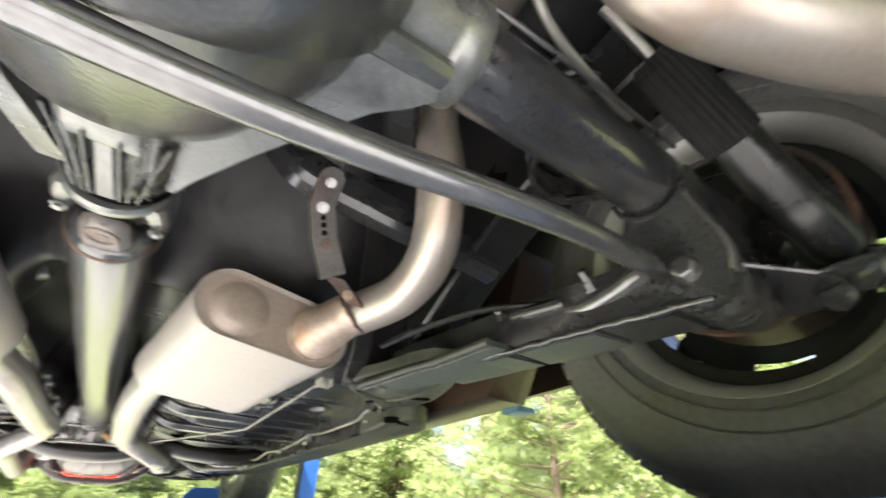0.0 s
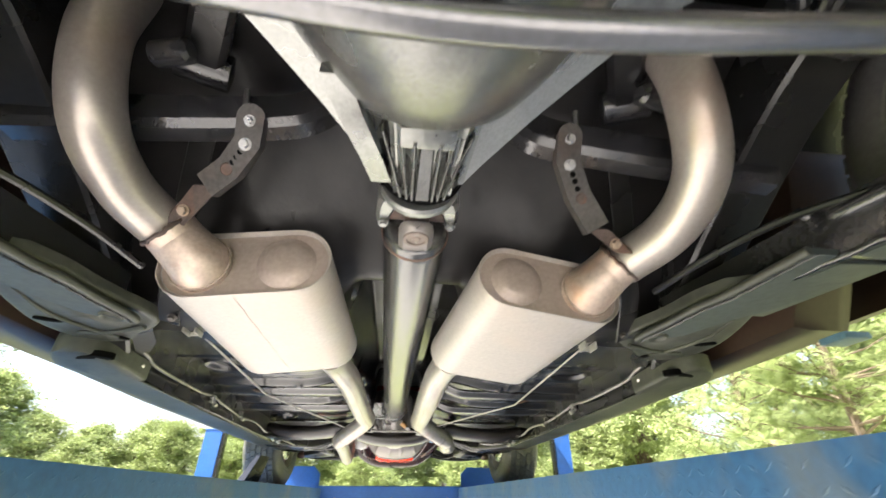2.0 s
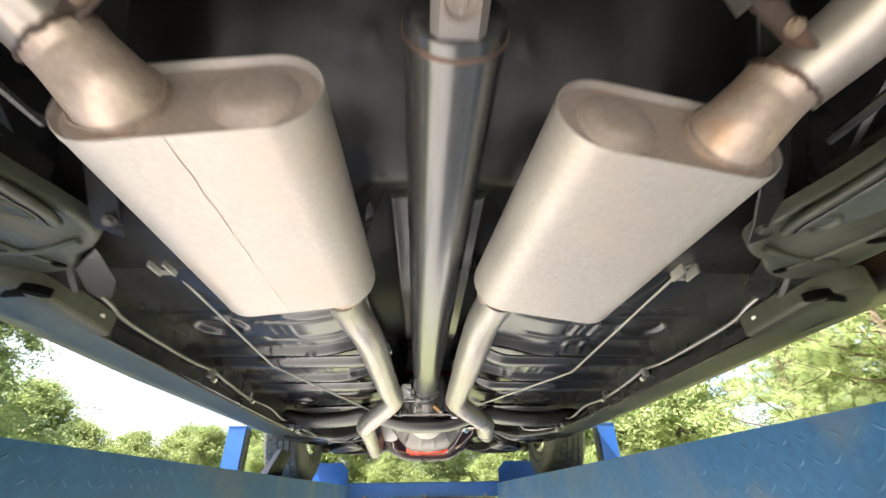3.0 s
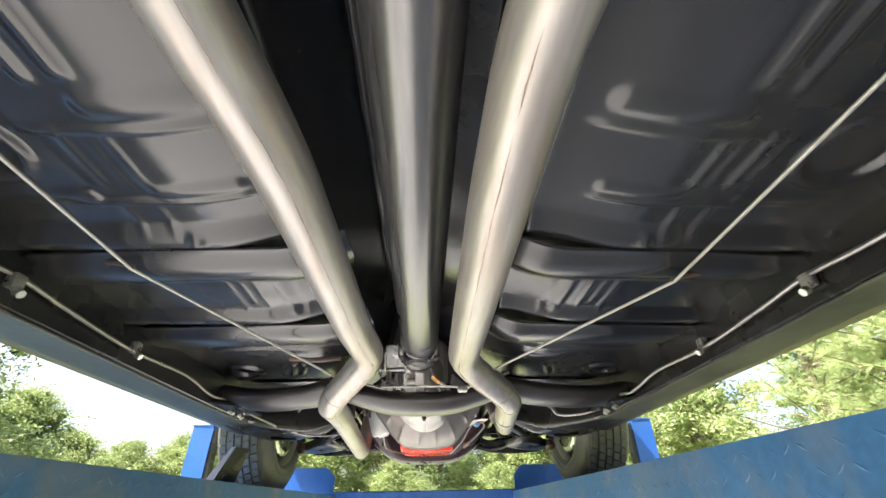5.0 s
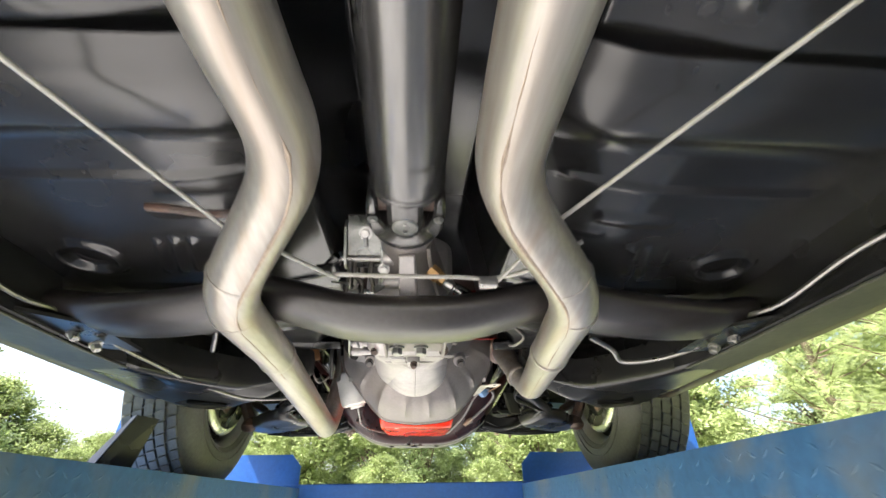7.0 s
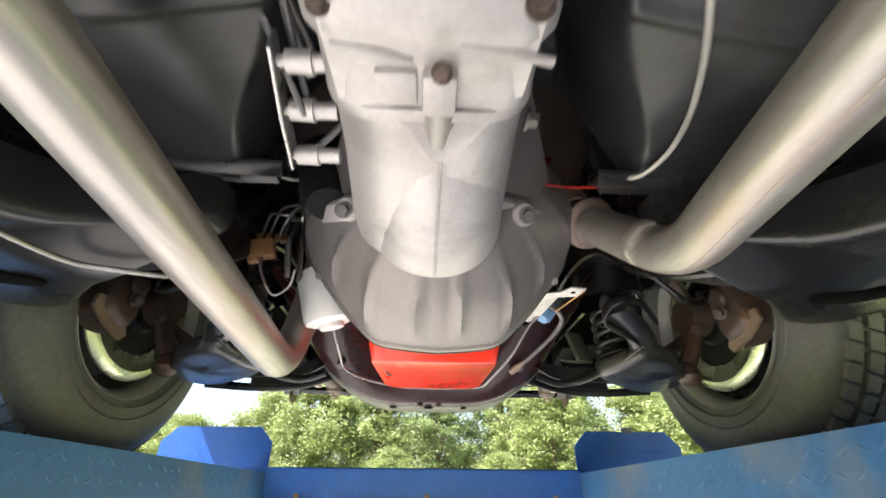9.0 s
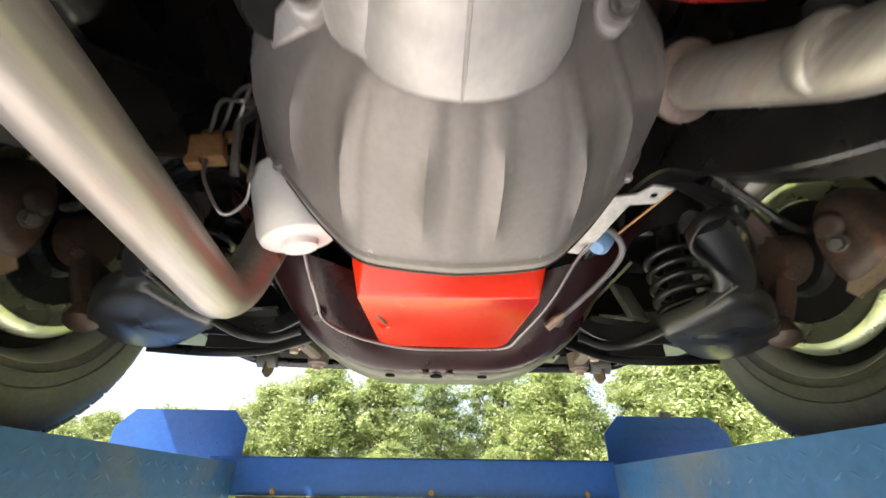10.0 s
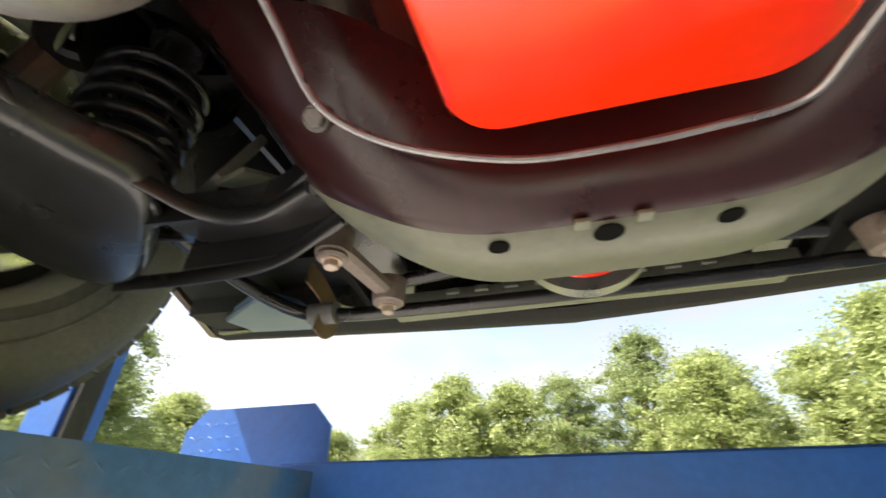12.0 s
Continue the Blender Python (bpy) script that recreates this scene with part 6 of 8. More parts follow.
# stepped block between the cases, with a boss plate and a bolted lug
bm = bmesh.new()
low = [(-0.091, 2.125, 0.192), (-0.089, 2.196, 0.2), (0.057, 2.188, 0.2), (0.059, 2.12, 0.192)]
loft(bm, [[(x, y, 0.3) for x, y, z in low], [(x * 1.02, y, z + 0.012) for x, y, z in low], low])
bmesh.ops.bevel(bm, geom=[e for e in bm.edges if e.calc_face_angle(0) > 0.5], offset=0.007, segments=3, affect="EDGES")
part("stepped_block", bm, ALU, main, "stepped cast block", 50)
bm = bmesh.new()
p, q = [(-0.058, 2.165, 0.19), (-0.026, 2.193, 0.192)]
box(bm, ((p[0] + q[0]) / 2, (p[1] + q[1]) / 2, 0.199), (abs(q[0] - p[0]), abs(q[1] - p[1]), 0.014), 0.002)
b0, b1, b2 = [(-0.022, 2.164, 0.18), (0.004, 2.163, 0.18), (0.005, 2.24, 0.19)]
box(bm, ((b0[0] + b1[0]) / 2, b0[1] + 0.016, 0.194), (b1[0] - b0[0], 0.036, 0.02), 0.003)
sweep(bm, [((b0[0] + b1[0]) / 2, b0[1] + 0.03, 0.194), ((b0[0] + b1[0]) / 2, b2[1], 0.203)], rect(0.026, 0.02, 0.009), up=(0, 0, 1))
part("boss", bm, ALU, main, angle=50)
bolt(main, (-0.008, 2.153, 0.178), (0, -0.6, -0.8), 0.0058, 0.011, RUSTY)
bolt(gb, (0.084, 2.272, 0.27), (1, 0, -0.2), 0.009, 0.014, HANGER)
# side cover, levers and shift rods
bm = bmesh.new()
box(bm, (GX - 0.092, 2.27, 0.31), (0.016, 0.15, 0.1), 0.005)
part("side_cover", bm, ALU, gb)
bm = bmesh.new()
pins = [(-0.133, 2.207, 0.26), (-0.144, 2.262, 0.26), (-0.153, 2.326, 0.26)]
sweep(bm, [(pins[0][0] - 0.02, pins[0][1] - 0.02, 0.262), (pins[1][0] - 0.02, pins[1][1], 0.26), (pins[2][0] - 0.02, pins[2][1] + 0.012, 0.262)], rect(0.004, 0.028, 0.001), up=(0, 0, 1))
lev = part("shift_lever", bm, BRIGHT, gb, "bright plated shift lever")
for x, y, z in pins:
    bm = bmesh.new()
    lathe(bm, [(-0.02, 0.006), (-0.012, 0.006), (-0.012, 0.011), (0.012, 0.012), (0.012, 0.009), (0.035, 0.009)], (x, y, z), (1, 0, 0), 18)
    part("pin", bm, ALU, lev)
for k, (y, z) in enumerate(((2.235, 0.325), (2.25, 0.295), (2.262, 0.27))):
    part("shift_rod", tube(smooth_path([(GX - 0.135, y, z), (GX - 0.14, 2.12, 0.29 + 0.01 * k), (GX - 0.125 + 0.012 * k, 1.98, 0.285 + 0.008 * k), (GX - 0.10, 1.86, 0.275 + 0.006 * k)], 6), 0.004, 8), LINE, gb, "bent steel shift rod")
bm = bmesh.new()
sweep(bm, round_path([(-0.084, 1.8, 0.304), (-0.084, 1.804, 0.288), (-0.084, 1.822, 0.266), (-0.084, 1.832, 0.25), (-0.084, 1.85, 0.243)], 0.008), rect(0.05, 0.004, 0.001), up=(0, -1, -0.6))
shf = part("shifter_box", bm, CAST, gb, "grey folded steel shifter bracket", 40)
for x in (-0.1115, -0.0565):
    bm = bmesh.new()
    loft(bm, [[(x + d, y, z) for y, z in ((1.806, 0.3), (1.802, 0.284), (1.812, 0.266), (1.822, 0.246), (1.832, 0.236), (1.846, 0.236), (1.853, 0.25), (1.85, 0.3))] for d in (-0.002, 0.002)])
    part("shifter_side", bm, CAST, shf, "grey side plate", 30)
part("shifter_pin", tube([(-0.124, 1.83, 0.245), (-0.052, 1.83, 0.245)], 0.0042, 12), BRIGHT, shf, "bright pin")
bolt(shf, (-0.119, 1.83, 0.245), (-1, 0, 0), 0.0075, 0.008, BRIGHT)
bolt(shf, (-0.0535, 1.836, 0.232), (0, -0.7, -0.7), 0.0065, 0.009, BRIGHT)
bolt(shf, (-0.082, 1.808, 0.277), (0, -0.75, -0.65), 0.0075, 0.006, BRIGHT)
part("adjuster", tube([(-0.082, 1.81, 0.272), (-0.081, 1.819, 0.26)], 0.0035, 10), BRIGHT, shf)
part("plate_hook", sweep(bmesh.new(), round_path([(-0.056, 1.838, 0.24), (-0.056, 1.846, 0.208), (-0.066, 1.85, 0.204)], 0.006), rect(0.012, 0.003, 0.001), up=(0, -1, 0)), CAST, shf)
for x0, x1, y, zb in ((-0.098, -0.086, 1.84, 0.186), (-0.104, -0.108, 1.836, 0.19), (-0.074, -0.07, 1.844, 0.188)):
    part("lever", tube(round_path([(x0, y - 0.004, 0.244), (x0, y + 0.002, 0.222), (x1, y + 0.006, 0.214), (x1, y + 0.014, zb)], 0.006), 0.0034, 10), HANGER, shf, "bent shift lever")
for x, y, z in ((-0.097, 1.852, 0.198), (-0.083, 1.855, 0.19), (-0.074, 1.856, 0.2)):
    bm = bmesh.new()
    lathe(bm, [(-0.009, 0.004), (-0.009, 0.0058), (0.006, 0.0058), (0.006, 0.004)], (x, y, z), (1, 0.1, 0), 14)
    part("swivel", bm, BRIGHT, shf, "bright rod swivel")
part("cotter_pin", tube([(-0.13, 1.838, 0.21), (-0.104, 1.84, 0.208)], 0.0018, 6), BRIGHT, shf)
# speedometer fitting
bm = bmesh.new()
lathe(bm, [(-0.012, 0.012), (0.004, 0.012), (0.006, 0.01), (0.016, 0.0095)], (0.026, 1.833, 0.221), (0.75, 0.1, -0.65), 8)
sp = part("speedometer_drive", bm, BRASS, gb, "brass speedometer fitting")
bm = bmesh.new()
lathe(bm, [(0.0, 0.007), (0.004, 0.0085), (0.014, 0.0085), (0.016, 0.006), (0.03, 0.005)], (0.038, 1.834, 0.21), (0.75, 0.2, -0.5), 12)
part("cable_nut", bm, BRIGHT, sp, "bright cable nut")
part("speedometer_cable", tube(smooth_path([(0.045, 1.836, 0.208), (0.07, 1.845, 0.2), (0.094, 1.862, 0.186), (0.125, 1.92, 0.19), (0.155, 1.99, 0.24), (0.17, 2.06, 0.3)], 6), 0.0055, 10), BLACK, gb, "black speedometer cable")
# bell housing and fluted flywheel cover: wide shoulders, narrow flat foot
bm = bmesh.new()
rings = []
CZ = 0.34
OUT = ((0.0, -0.205), (0.06, -0.2), (0.105, -0.19), (0.14, -0.16), (0.169, -0.128), (0.197, -0.093), (0.224, -0.06), (0.241, -0.03), (0.245, 0.0), (0.243, 0.035), (0.23, 0.075), (0.205, 0.12), (0.17, 0.165), (0.1, 0.195), (0.0, 0.2))
OUT = [(p.x, p.y) for p in smooth_path([(x, z, 0) for x, z in OUT], 5)]
OUT = OUT + [(-x, z) for x, z in OUT[-2:0:-1]]
for y, f, fl in ((2.44, 0.56, 0.0), (2.47, 0.7, 0.25), (2.50, 0.83, 0.8), (2.53, 0.905, 1.0), (2.57, 0.95, 1.0), (2.61, 0.97, 0.6), (2.636, 0.978, 0.1), (2.644, 0.98, 0.0), (2.646, 1.0, 0.0), (2.657, 1.0, 0.0), (2.659, 0.985, 0.0)):
    ring = []
    for x, z in OUT:
        q = math.degrees(math.atan2(x, -z))
        u = (q / 23.0 + 0.5) % 1.0
        ridge = min(1, max(0, (abs(u - 0.5) - 0.4) / 0.05))
        dent = 1 - 0.045 * fl * (1 - ridge) * max(0.0, math.cos(radians(min(90, abs(q))))) ** 0.5
        ring.append((GX + 0.008 + x * f * dent, y, CZ + z * f * dent))
    rings.append(ring)
loft(bm, rings)
bell = part("flywheel_cover", bm, COVER, gb, "dull grey fluted flywheel cover", 50)
for x in (-1, 1):
    bm = bmesh.new()
    lathe(bm, [(-0.03, 0.02), (-0.012, 0.0185), (-0.002, 0.017), (0.0, 0.015)], (GX + x * 0.124, 2.44, 0.268), (0, -0.75, -0.65), 28)
    sweep(bm, [(GX + x * 0.07, 2.445, 0.288), (GX + x * 0.118, 2.46, 0.287), (GX + x * 0.165, 2.50, 0.305)], rect(0.04, 0.04, 0.016), up=(0, 0, 1))
    part("ear", bm, ALU, bell)
    bolt(bell, (GX + x * 0.126, 2.432, 0.262), (0, -0.75, -0.65), 0.009, 0.012, HANGER)
    for bx, bz in ((0.09, 0.155), (0.213, 0.268)):
        bolt(bell, (GX + 0.008 + x * bx, 2.645, bz), (0, -1, -0.2), 0.0052, 0.007)
    bm = bmesh.new()
    plate(bm, [(GX + x * 0.08, 2.40, 0.28), (GX + x * 0.13, 2.44, 0.30), (GX + x * 0.20, 2.56, 0.36), (GX + x * 0.1, 2.3, 0.36)], 0.012)
    part("gusset", bm, COVER, bell)
bm = bmesh.new()
loft(bm, [[(GX + 0.008 + x * 1.004, y, CZ + z * 1.004) for x, z in OUT] for y in (2.66, 2.662)])
part("spacer_plate", bm, BLACK, bell, "thin black spacer plate")
# gearbox mount plate with two big bolts
bm = bmesh.new()
box(bm, (GX, 2.03, 0.19), (0.11, 0.13, 0.008), 0.002)
for x in (-0.055, 0.055):
    box(bm, (GX + x, 2.03, 0.185), (0.005, 0.13, 0.025), 0.001)
mount = part("mount_plate", bm, COVER, gb, "grey mount plate")
for x in (-0.023, 0.023):
    bolt(mount, (GX + x - 0.011, 2.066, 0.186), (0, 0, -1), 0.0105, 0.016, CAST)
# gearbox crossmember, dipping in the middle
bm = bmesh.new()
pts = [(-0.57, 1.96, 0.21), (-0.46, 1.935, 0.192), (-0.33, 1.915, 0.196), (-0.245, 1.895, 0.208), (-0.18, 1.88, 0.19), (-0.1, 1.874, 0.168), (-0.015, 1.873, 0.163), (0.07, 1.874, 0.168), (0.15, 1.88, 0.19), (0.215, 1.895, 0.208), (0.32, 1.915, 0.196), (0.46, 1.935, 0.192), (0.57, 1.96, 0.21)]
soft = [(0.052 * math.cos(a) + 0.012 * (1 if math.cos(a) > 0 else -1) * (abs(math.cos(a)) > 0.01), 0.027 * math.sin(a)) for a in [2 * math.pi * (k + 0.5) / 24 for k in range(24)]]
sweep(bm, smooth_path(pts, 6), soft, up=(0, 0, 1))
part("gearbox_crossmember", bm, CROSS, car, "glossy black pressed gearbox crossmember", 50)

# ---- engine ----
bm = bmesh.new()
loft(bm, [[(x * w, y, z) for x, z in ((-0.14, 0.31), (0.14, 0.31), (0.2, 0.42), (0.26, 0.6), (-0.26, 0.6), (-0.2, 0.42))] for y, w in ((2.67, 1.0), (3.15, 1.0))])
engine = part("engine_block", bm, RED_PRIMER, car, "orange-red painted engine block")
# sump: deep rear box with a chamfered back and clipped corners
bm = bmesh.new()


def pan_ring(z, x0, x1, ya, yb, c):
    r = c * 1.5
    out = []
    for cx, cy, q0, rad in ((x0 - c, ya + c, -90, c), (x1 - r, yb - r, 0, r), (-x1 + r, yb - r, 90, r), (-x0 + c, ya + c, 180, c)):
        out += [(cx + rad * math.cos(radians(q0 + 15 * i)), cy + rad * math.sin(radians(q0 + 15 * i)), z) for i in range(7)]
    return out


loft(bm, [pan_ring(0.33, 0.128, 0.125, 2.675, 3.02, 0.01), pan_ring(0.21, 0.125, 0.118, 2.694, 2.985, 0.014), pan_ring(0.176, 0.122, 0.112, 2.70, 2.955, 0.018), pan_ring(0.139, 0.114, 0.103, 2.716, 2.934, 0.022)])
bmesh.ops.bevel(bm, geom=[e for e in bm.edges if e.calc_face_angle(0) > 0.3], offset=0.009, segments=4, affect="EDGES", profile=0.55)
pan = part("oil_pan", bm, ORANGE, engine, "glossy orange-red oil pan with a small dent", 70)
bm = bmesh.new()
sweep(bm, smooth_path([(-0.098, 2.79, 0.142), (-0.09, 2.81, 0.1385), (-0.085, 2.825, 0.1385)], 5), circle(0.0022, 8))
part("scratch", bm, GREY_RAIL, pan, "bare scraped metal")
bm = bmesh.new()
sweep(bm, smooth_path([(-0.106, 2.80, 0.15), (-0.098, 2.83, 0.1405), (-0.088, 2.842, 0.139), (-0.08, 2.835, 0.1385)], 5), circle(0.0035, 8), scale=[0.4 + 0.6 * math.sin(math.pi * k / 15) for k in range(16)])
part("dent_ridge", bm, ORANGE, pan)
bm = bmesh.new()
lathe(bm, [(0, 0.05), (0.008, 0.05), (0.012, 0.046)], (0.0, 3.3, 0.3), (0, -1, 0), 40)
part("crank_pulley", lathe(bmesh.new(), [(0, 0.04), (0.0, 0.085), (0.012, 0.085), (0.016, 0.078), (0.02, 0.085), (0.032, 0.085), (0.034, 0.04)], (0.0, 3.28, 0.34), (0, 1, 0), 48), BLACK, engine, "black crank pulley")
part("pulley_hub", bm, ORANGE, engine, "orange hub")
# oil filter
f0, f1 = Vector((-0.192, 2.722, 0.198)), Vector((-0.222, 2.70, 0.31))
bm = bmesh.new()
lathe(bm, [(0.0, 0.012), (0.0, 0.022), (0.008, 0.024), (0.009, 0.036), (0.013, 0.046), (0.022, 0.0495), (0.1, 0.05), (0.112, 0.046), (0.12, 0.03)], f0, f1 - f0, 40)
part("oil_filter", bm, WHITE, engine, "white oil filter canister")
# starter and its shield
bm = bmesh.new()
lathe(bm, [(0, 0.025), (0.004, 0.042), (0.12, 0.042), (0.125, 0.025)], (0.2, 2.68, 0.325), (0, 1, 0), 28)
st = part("starter", bm, BLACK, engine, "black starter motor")
bm = bmesh.new()
A0, A1 = Vector((0.197, 2.806, 0.252)), Vector((0.217, 2.672, 0.256))
chan = [(-0.017, 0.0), (0.017, 0.0), (0.017, 0.02), (0.0145, 0.02), (0.0145, 0.003), (-0.0145, 0.003), (-0.0145, 0.012), (-0.017, 0.012)]
sweep(bm, [A0, A0.lerp(A1, 0.5), A1], chan, up=(0, 0, 1))
plate(bm, [(0.203, 2.664, 0.255), (0.203, 2.676, 0.255), (0.236, 2.678, 0.255), (0.262, 2.672, 0.254), (0.272, 2.645, 0.256), (0.245, 2.643, 0.258), (0.232, 2.66, 0.257)], 0.003)
part("bracket", bm, PLATED, st, "pale plated channel bracket", 30)
part("bracket_edge", tube([(0.27, 2.648, 0.2535), (0.262, 2.674, 0.252), (0.243, 2.745, 0.252)], 0.002, 8), BRASS, st, "thin yellow-passivated strip")
# bracket hole: its shade is a near-black disc
bm = bmesh.new()
lathe(bm, [(0, 0.0045), (0.003, 0.0045)], (0.252, 2.658, 0.2555), (0, 0, -1), 14)
part("hole", bm, NEAR_BLACK, st)
bm = bmesh.new()
lathe(bm, [(0, 0.011), (0.008, 0.017), (0.03, 0.018), (0.042, 0.012)], (0.225, 2.785, 0.25), (0.5, 0.2, 0.7), 16)
part("connector", bm, PLASTIC_BLUE, st, "pale blue connector")
# exhaust manifolds
for s in (-1, 1):
    bm = bmesh.new()
    sweep(bm, smooth_path([(s * 0.25, 2.60 if s > 0 else 2.79, 0.40), (s * 0.26, 2.7, 0.47), (s * 0.27, 2.9, 0.5), (s * 0.27, 3.1, 0.5)], 6), circle(0.034, 16))
    part("exhaust_manifold", bm, RUSTY, engine, "rust-brown exhaust manifold")
    # inner wings close the engine bay
    bm = bmesh.new()
    plate(bm, [(s * 0.48, 2.44, 0.42), (s * 0.48, 3.62, 0.45), (s * 0.52, 3.62, 0.95), (s * 0.52, 2.44, 0.95)], 0.01)
    part("inner_wing", bm, BLACK, car, "black inner wing")
# proportioning valve and pipes on the left rail
bm = bmesh.new()
rot = Euler((radians(12), radians(-14), radians(8))).to_matrix()
box(bm, (-0.368, 2.74, 0.375), (0.052, 0.036, 0.04), 0.006, rot)
box(bm, (-0.38, 2.738, 0.352), (0.022, 0.026, 0.02), 0.004, rot)
lathe(bm, [(0, 0.016), (0.012, 0.0165), (0.016, 0.012), (0.03, 0.012), (0.034, 0.015), (0.046, 0.015), (0.05, 0.008), (0.066, 0.007)], (-0.386, 2.737, 0.378), (-1, -0.1, 0.12), 14)
valve = part("brake_valve", bm, VALVE, car, "rust-brown brake proportioning valve", 40)
for k, (dx, h) in enumerate(((0.0, 0.0), (0.018, 0.012), (0.036, -0.008), (0.05, 0.02))):
    x = -0.378 + dx
    part("brake_pipe", tube(smooth_path([(x, 2.738, 0.39), (x + 0.006, 2.735, 0.42 + h), (x + 0.03, 2.70, 0.438 + h), (x + 0.07, 2.69 - 0.02 * k, 0.43 + h), (x + 0.10, 2.70, 0.46 + h)], 6), 0.003, 7), LINE, valve)
    bm = bmesh.new()
    lathe(bm, [(0, 0.007), (0.014, 0.007), (0.016, 0.005)], (x, 2.738, 0.396), (0, 0, 1), 6)
    part("pipe_nut", bm, BRASS, valve)
# clutch linkage beside the engine
for p0, p1, r in (((-0.272, 2.70, 0.44), (-0.245, 2.665, 0.345), 0.007), ((-0.30, 2.69, 0.42), (-0.262, 2.66, 0.40), 0.005), ((-0.25, 2.66, 0.35), (-0.235, 2.68, 0.30), 0.0055)):
    part("clutch_linkage", tube([p0, p1], r, 10), CAST, car, "grey clutch linkage rod")
    bolt(car, p1, (0, -0.6, -0.8), 0.006, 0.008, CAST)
part("brake_pipe", tube(smooth_path([(-0.362, 2.735, 0.36), (-0.36, 2.745, 0.325), (-0.345, 2.79, 0.295), (-0.31, 2.78, 0.31), (-0.29, 2.74, 0.33)], 6), 0.003, 7), LINE, valve)
bm = bmesh.new()
sweep(bm, [(-0.29, 2.70, 0.42), (-0.285, 2.66, 0.35), (-0.28, 2.68, 0.28)], circle(0.006, 8))
part("clutch_rod", bm, LINE, car, "steel clutch rod")
bm = bmesh.new()
plate(bm, [(-0.27, 2.66, 0.44), (-0.255, 2.64, 0.36), (-0.25, 2.66, 0.27), (-0.262, 2.68, 0.27), (-0.275, 2.68, 0.4)], 0.004)
part("clutch_fork", bm, LINE, car)

# ---- front crossmember ----
# across half the car: x, lower z, front y, rear y, bend (y, z), top (y, z)
COLS = ((0.0, 0.119, 3.115, 2.998, 2.99, 0.15, 2.985, 0.25), (0.06, 0.119, 3.115, 2.998, 2.99, 0.15, 2.983, 0.25), (0.11, 0.122, 3.113, 2.996, 2.983, 0.154, 2.965, 0.26), (0.155, 0.132, 3.10, 2.99, 2.965, 0.165, 2.93, 0.27),
        (0.195, 0.15, 3.085, 2.985, 2.945, 0.18, 2.90, 0.275), (0.23, 0.172, 3.068, 2.982, 2.93, 0.20, 2.885, 0.28), (0.262, 0.2, 3.048, 2.985, 2.918, 0.226, 2.876, 0.29), (0.295, 0.245, 3.035, 2.988, 2.905, 0.265, 2.872, 0.31), (0.335, 0.305, 3.032, 2.984, 2.895, 0.32, 2.87, 0.35), (0.39, 0.375, 3.04, 2.972, 2.885, 0.385, 2.87, 0.41))
cols = [(-c[0], *c[1:]) for c in COLS[:0:-1]] + list(COLS)


def between(rows, n):
    """Rows with n Catmull-Rom steps between each pair."""
    out = []
    for i in range(len(rows) - 1):
        p = [rows[max(i - 1, 0)], rows[i], rows[i + 1], rows[min(i + 2, len(rows) - 1)]]
        for k in range(n):
            t = k / n
            out.append(tuple(0.5 * (2 * b_ + (c_ - a_) * t + (2 * a_ - 5 * b_ + 4 * c_ - d_) * t * t + (3 * b_ - a_ - 3 * c_ + d_) * t ** 3) for a_, b_, c_, d_ in zip(*p)))
    out.append(rows[-1])
    return out


bm = bmesh.new()
rings = []
for x, z, yf, yr, yb, zb, yt, zt in between(cols, 4):
    rings.append([(x, yf, z + 0.012), (x, yf - 0.006, z + 0.003), (x, yf - 0.018, z), (x, yr + 0.03, z), (x, yr + 0.018, z + 0.001), (x, yr + 0.006, z + 0.006), (x, yr, z + 0.014), (x, yb, zb), (x, yt, zt), (x, yt + 0.02, zt + 0.004), (x, yf - 0.004, zt + 0.02), (x, yf, zt)])
loft(bm, rings)
# the red that the pan throws on this wall is painted in
xm = part("front_crossmember", bm, MAROON, car, "front crossmember with three holes, red pan reflection in its maroon", 60)
# separate lower face: dust plus the lit ground's reflection, painted in
bm = bmesh.new()
rings = []
for x, z, yf, yr, yb, zb, yt, zt in between(cols, 4):
    if abs(x) < 0.31:
        w = 1 - 0.3 * sstep(0.2, 0.31, abs(x))
        ym = yf - 0.012
        y2 = ym + (yr + 0.024 - ym) * w
        rings.append([(x, ym + 0.006, z + 0.004), (x, ym, z - 0.003), (x, y2 + 0.006, z - 0.003), (x, y2, z + 0.003)])
loft(bm, rings)
part("lower_face", bm, DUSTY_LIT, xm, "dusty lower face, ground reflection in its grey-green", 60)
# three near-black discs put the holes' shade in by colour
for x, r in ((-0.085, 0.009), (0.0, 0.0118), (0.085, 0.009)):
    bm = bmesh.new()
    lathe(bm, [(0, r * 0.9), (0.0014, r), (0.002, r * 0.98)], (x - 0.007, 3.036, 0.1165), (0, 0, -1), 22)
    part("hole", bm, NEAR_BLACK, xm)
for x in (-0.022, 0.022):
    bm = bmesh.new()
    box(bm, (x - 0.005, 3.02, 0.1155), (0.012, 0.012, 0.004), 0.0015)
    part("tab", bm, DUSTY_LIT, xm)
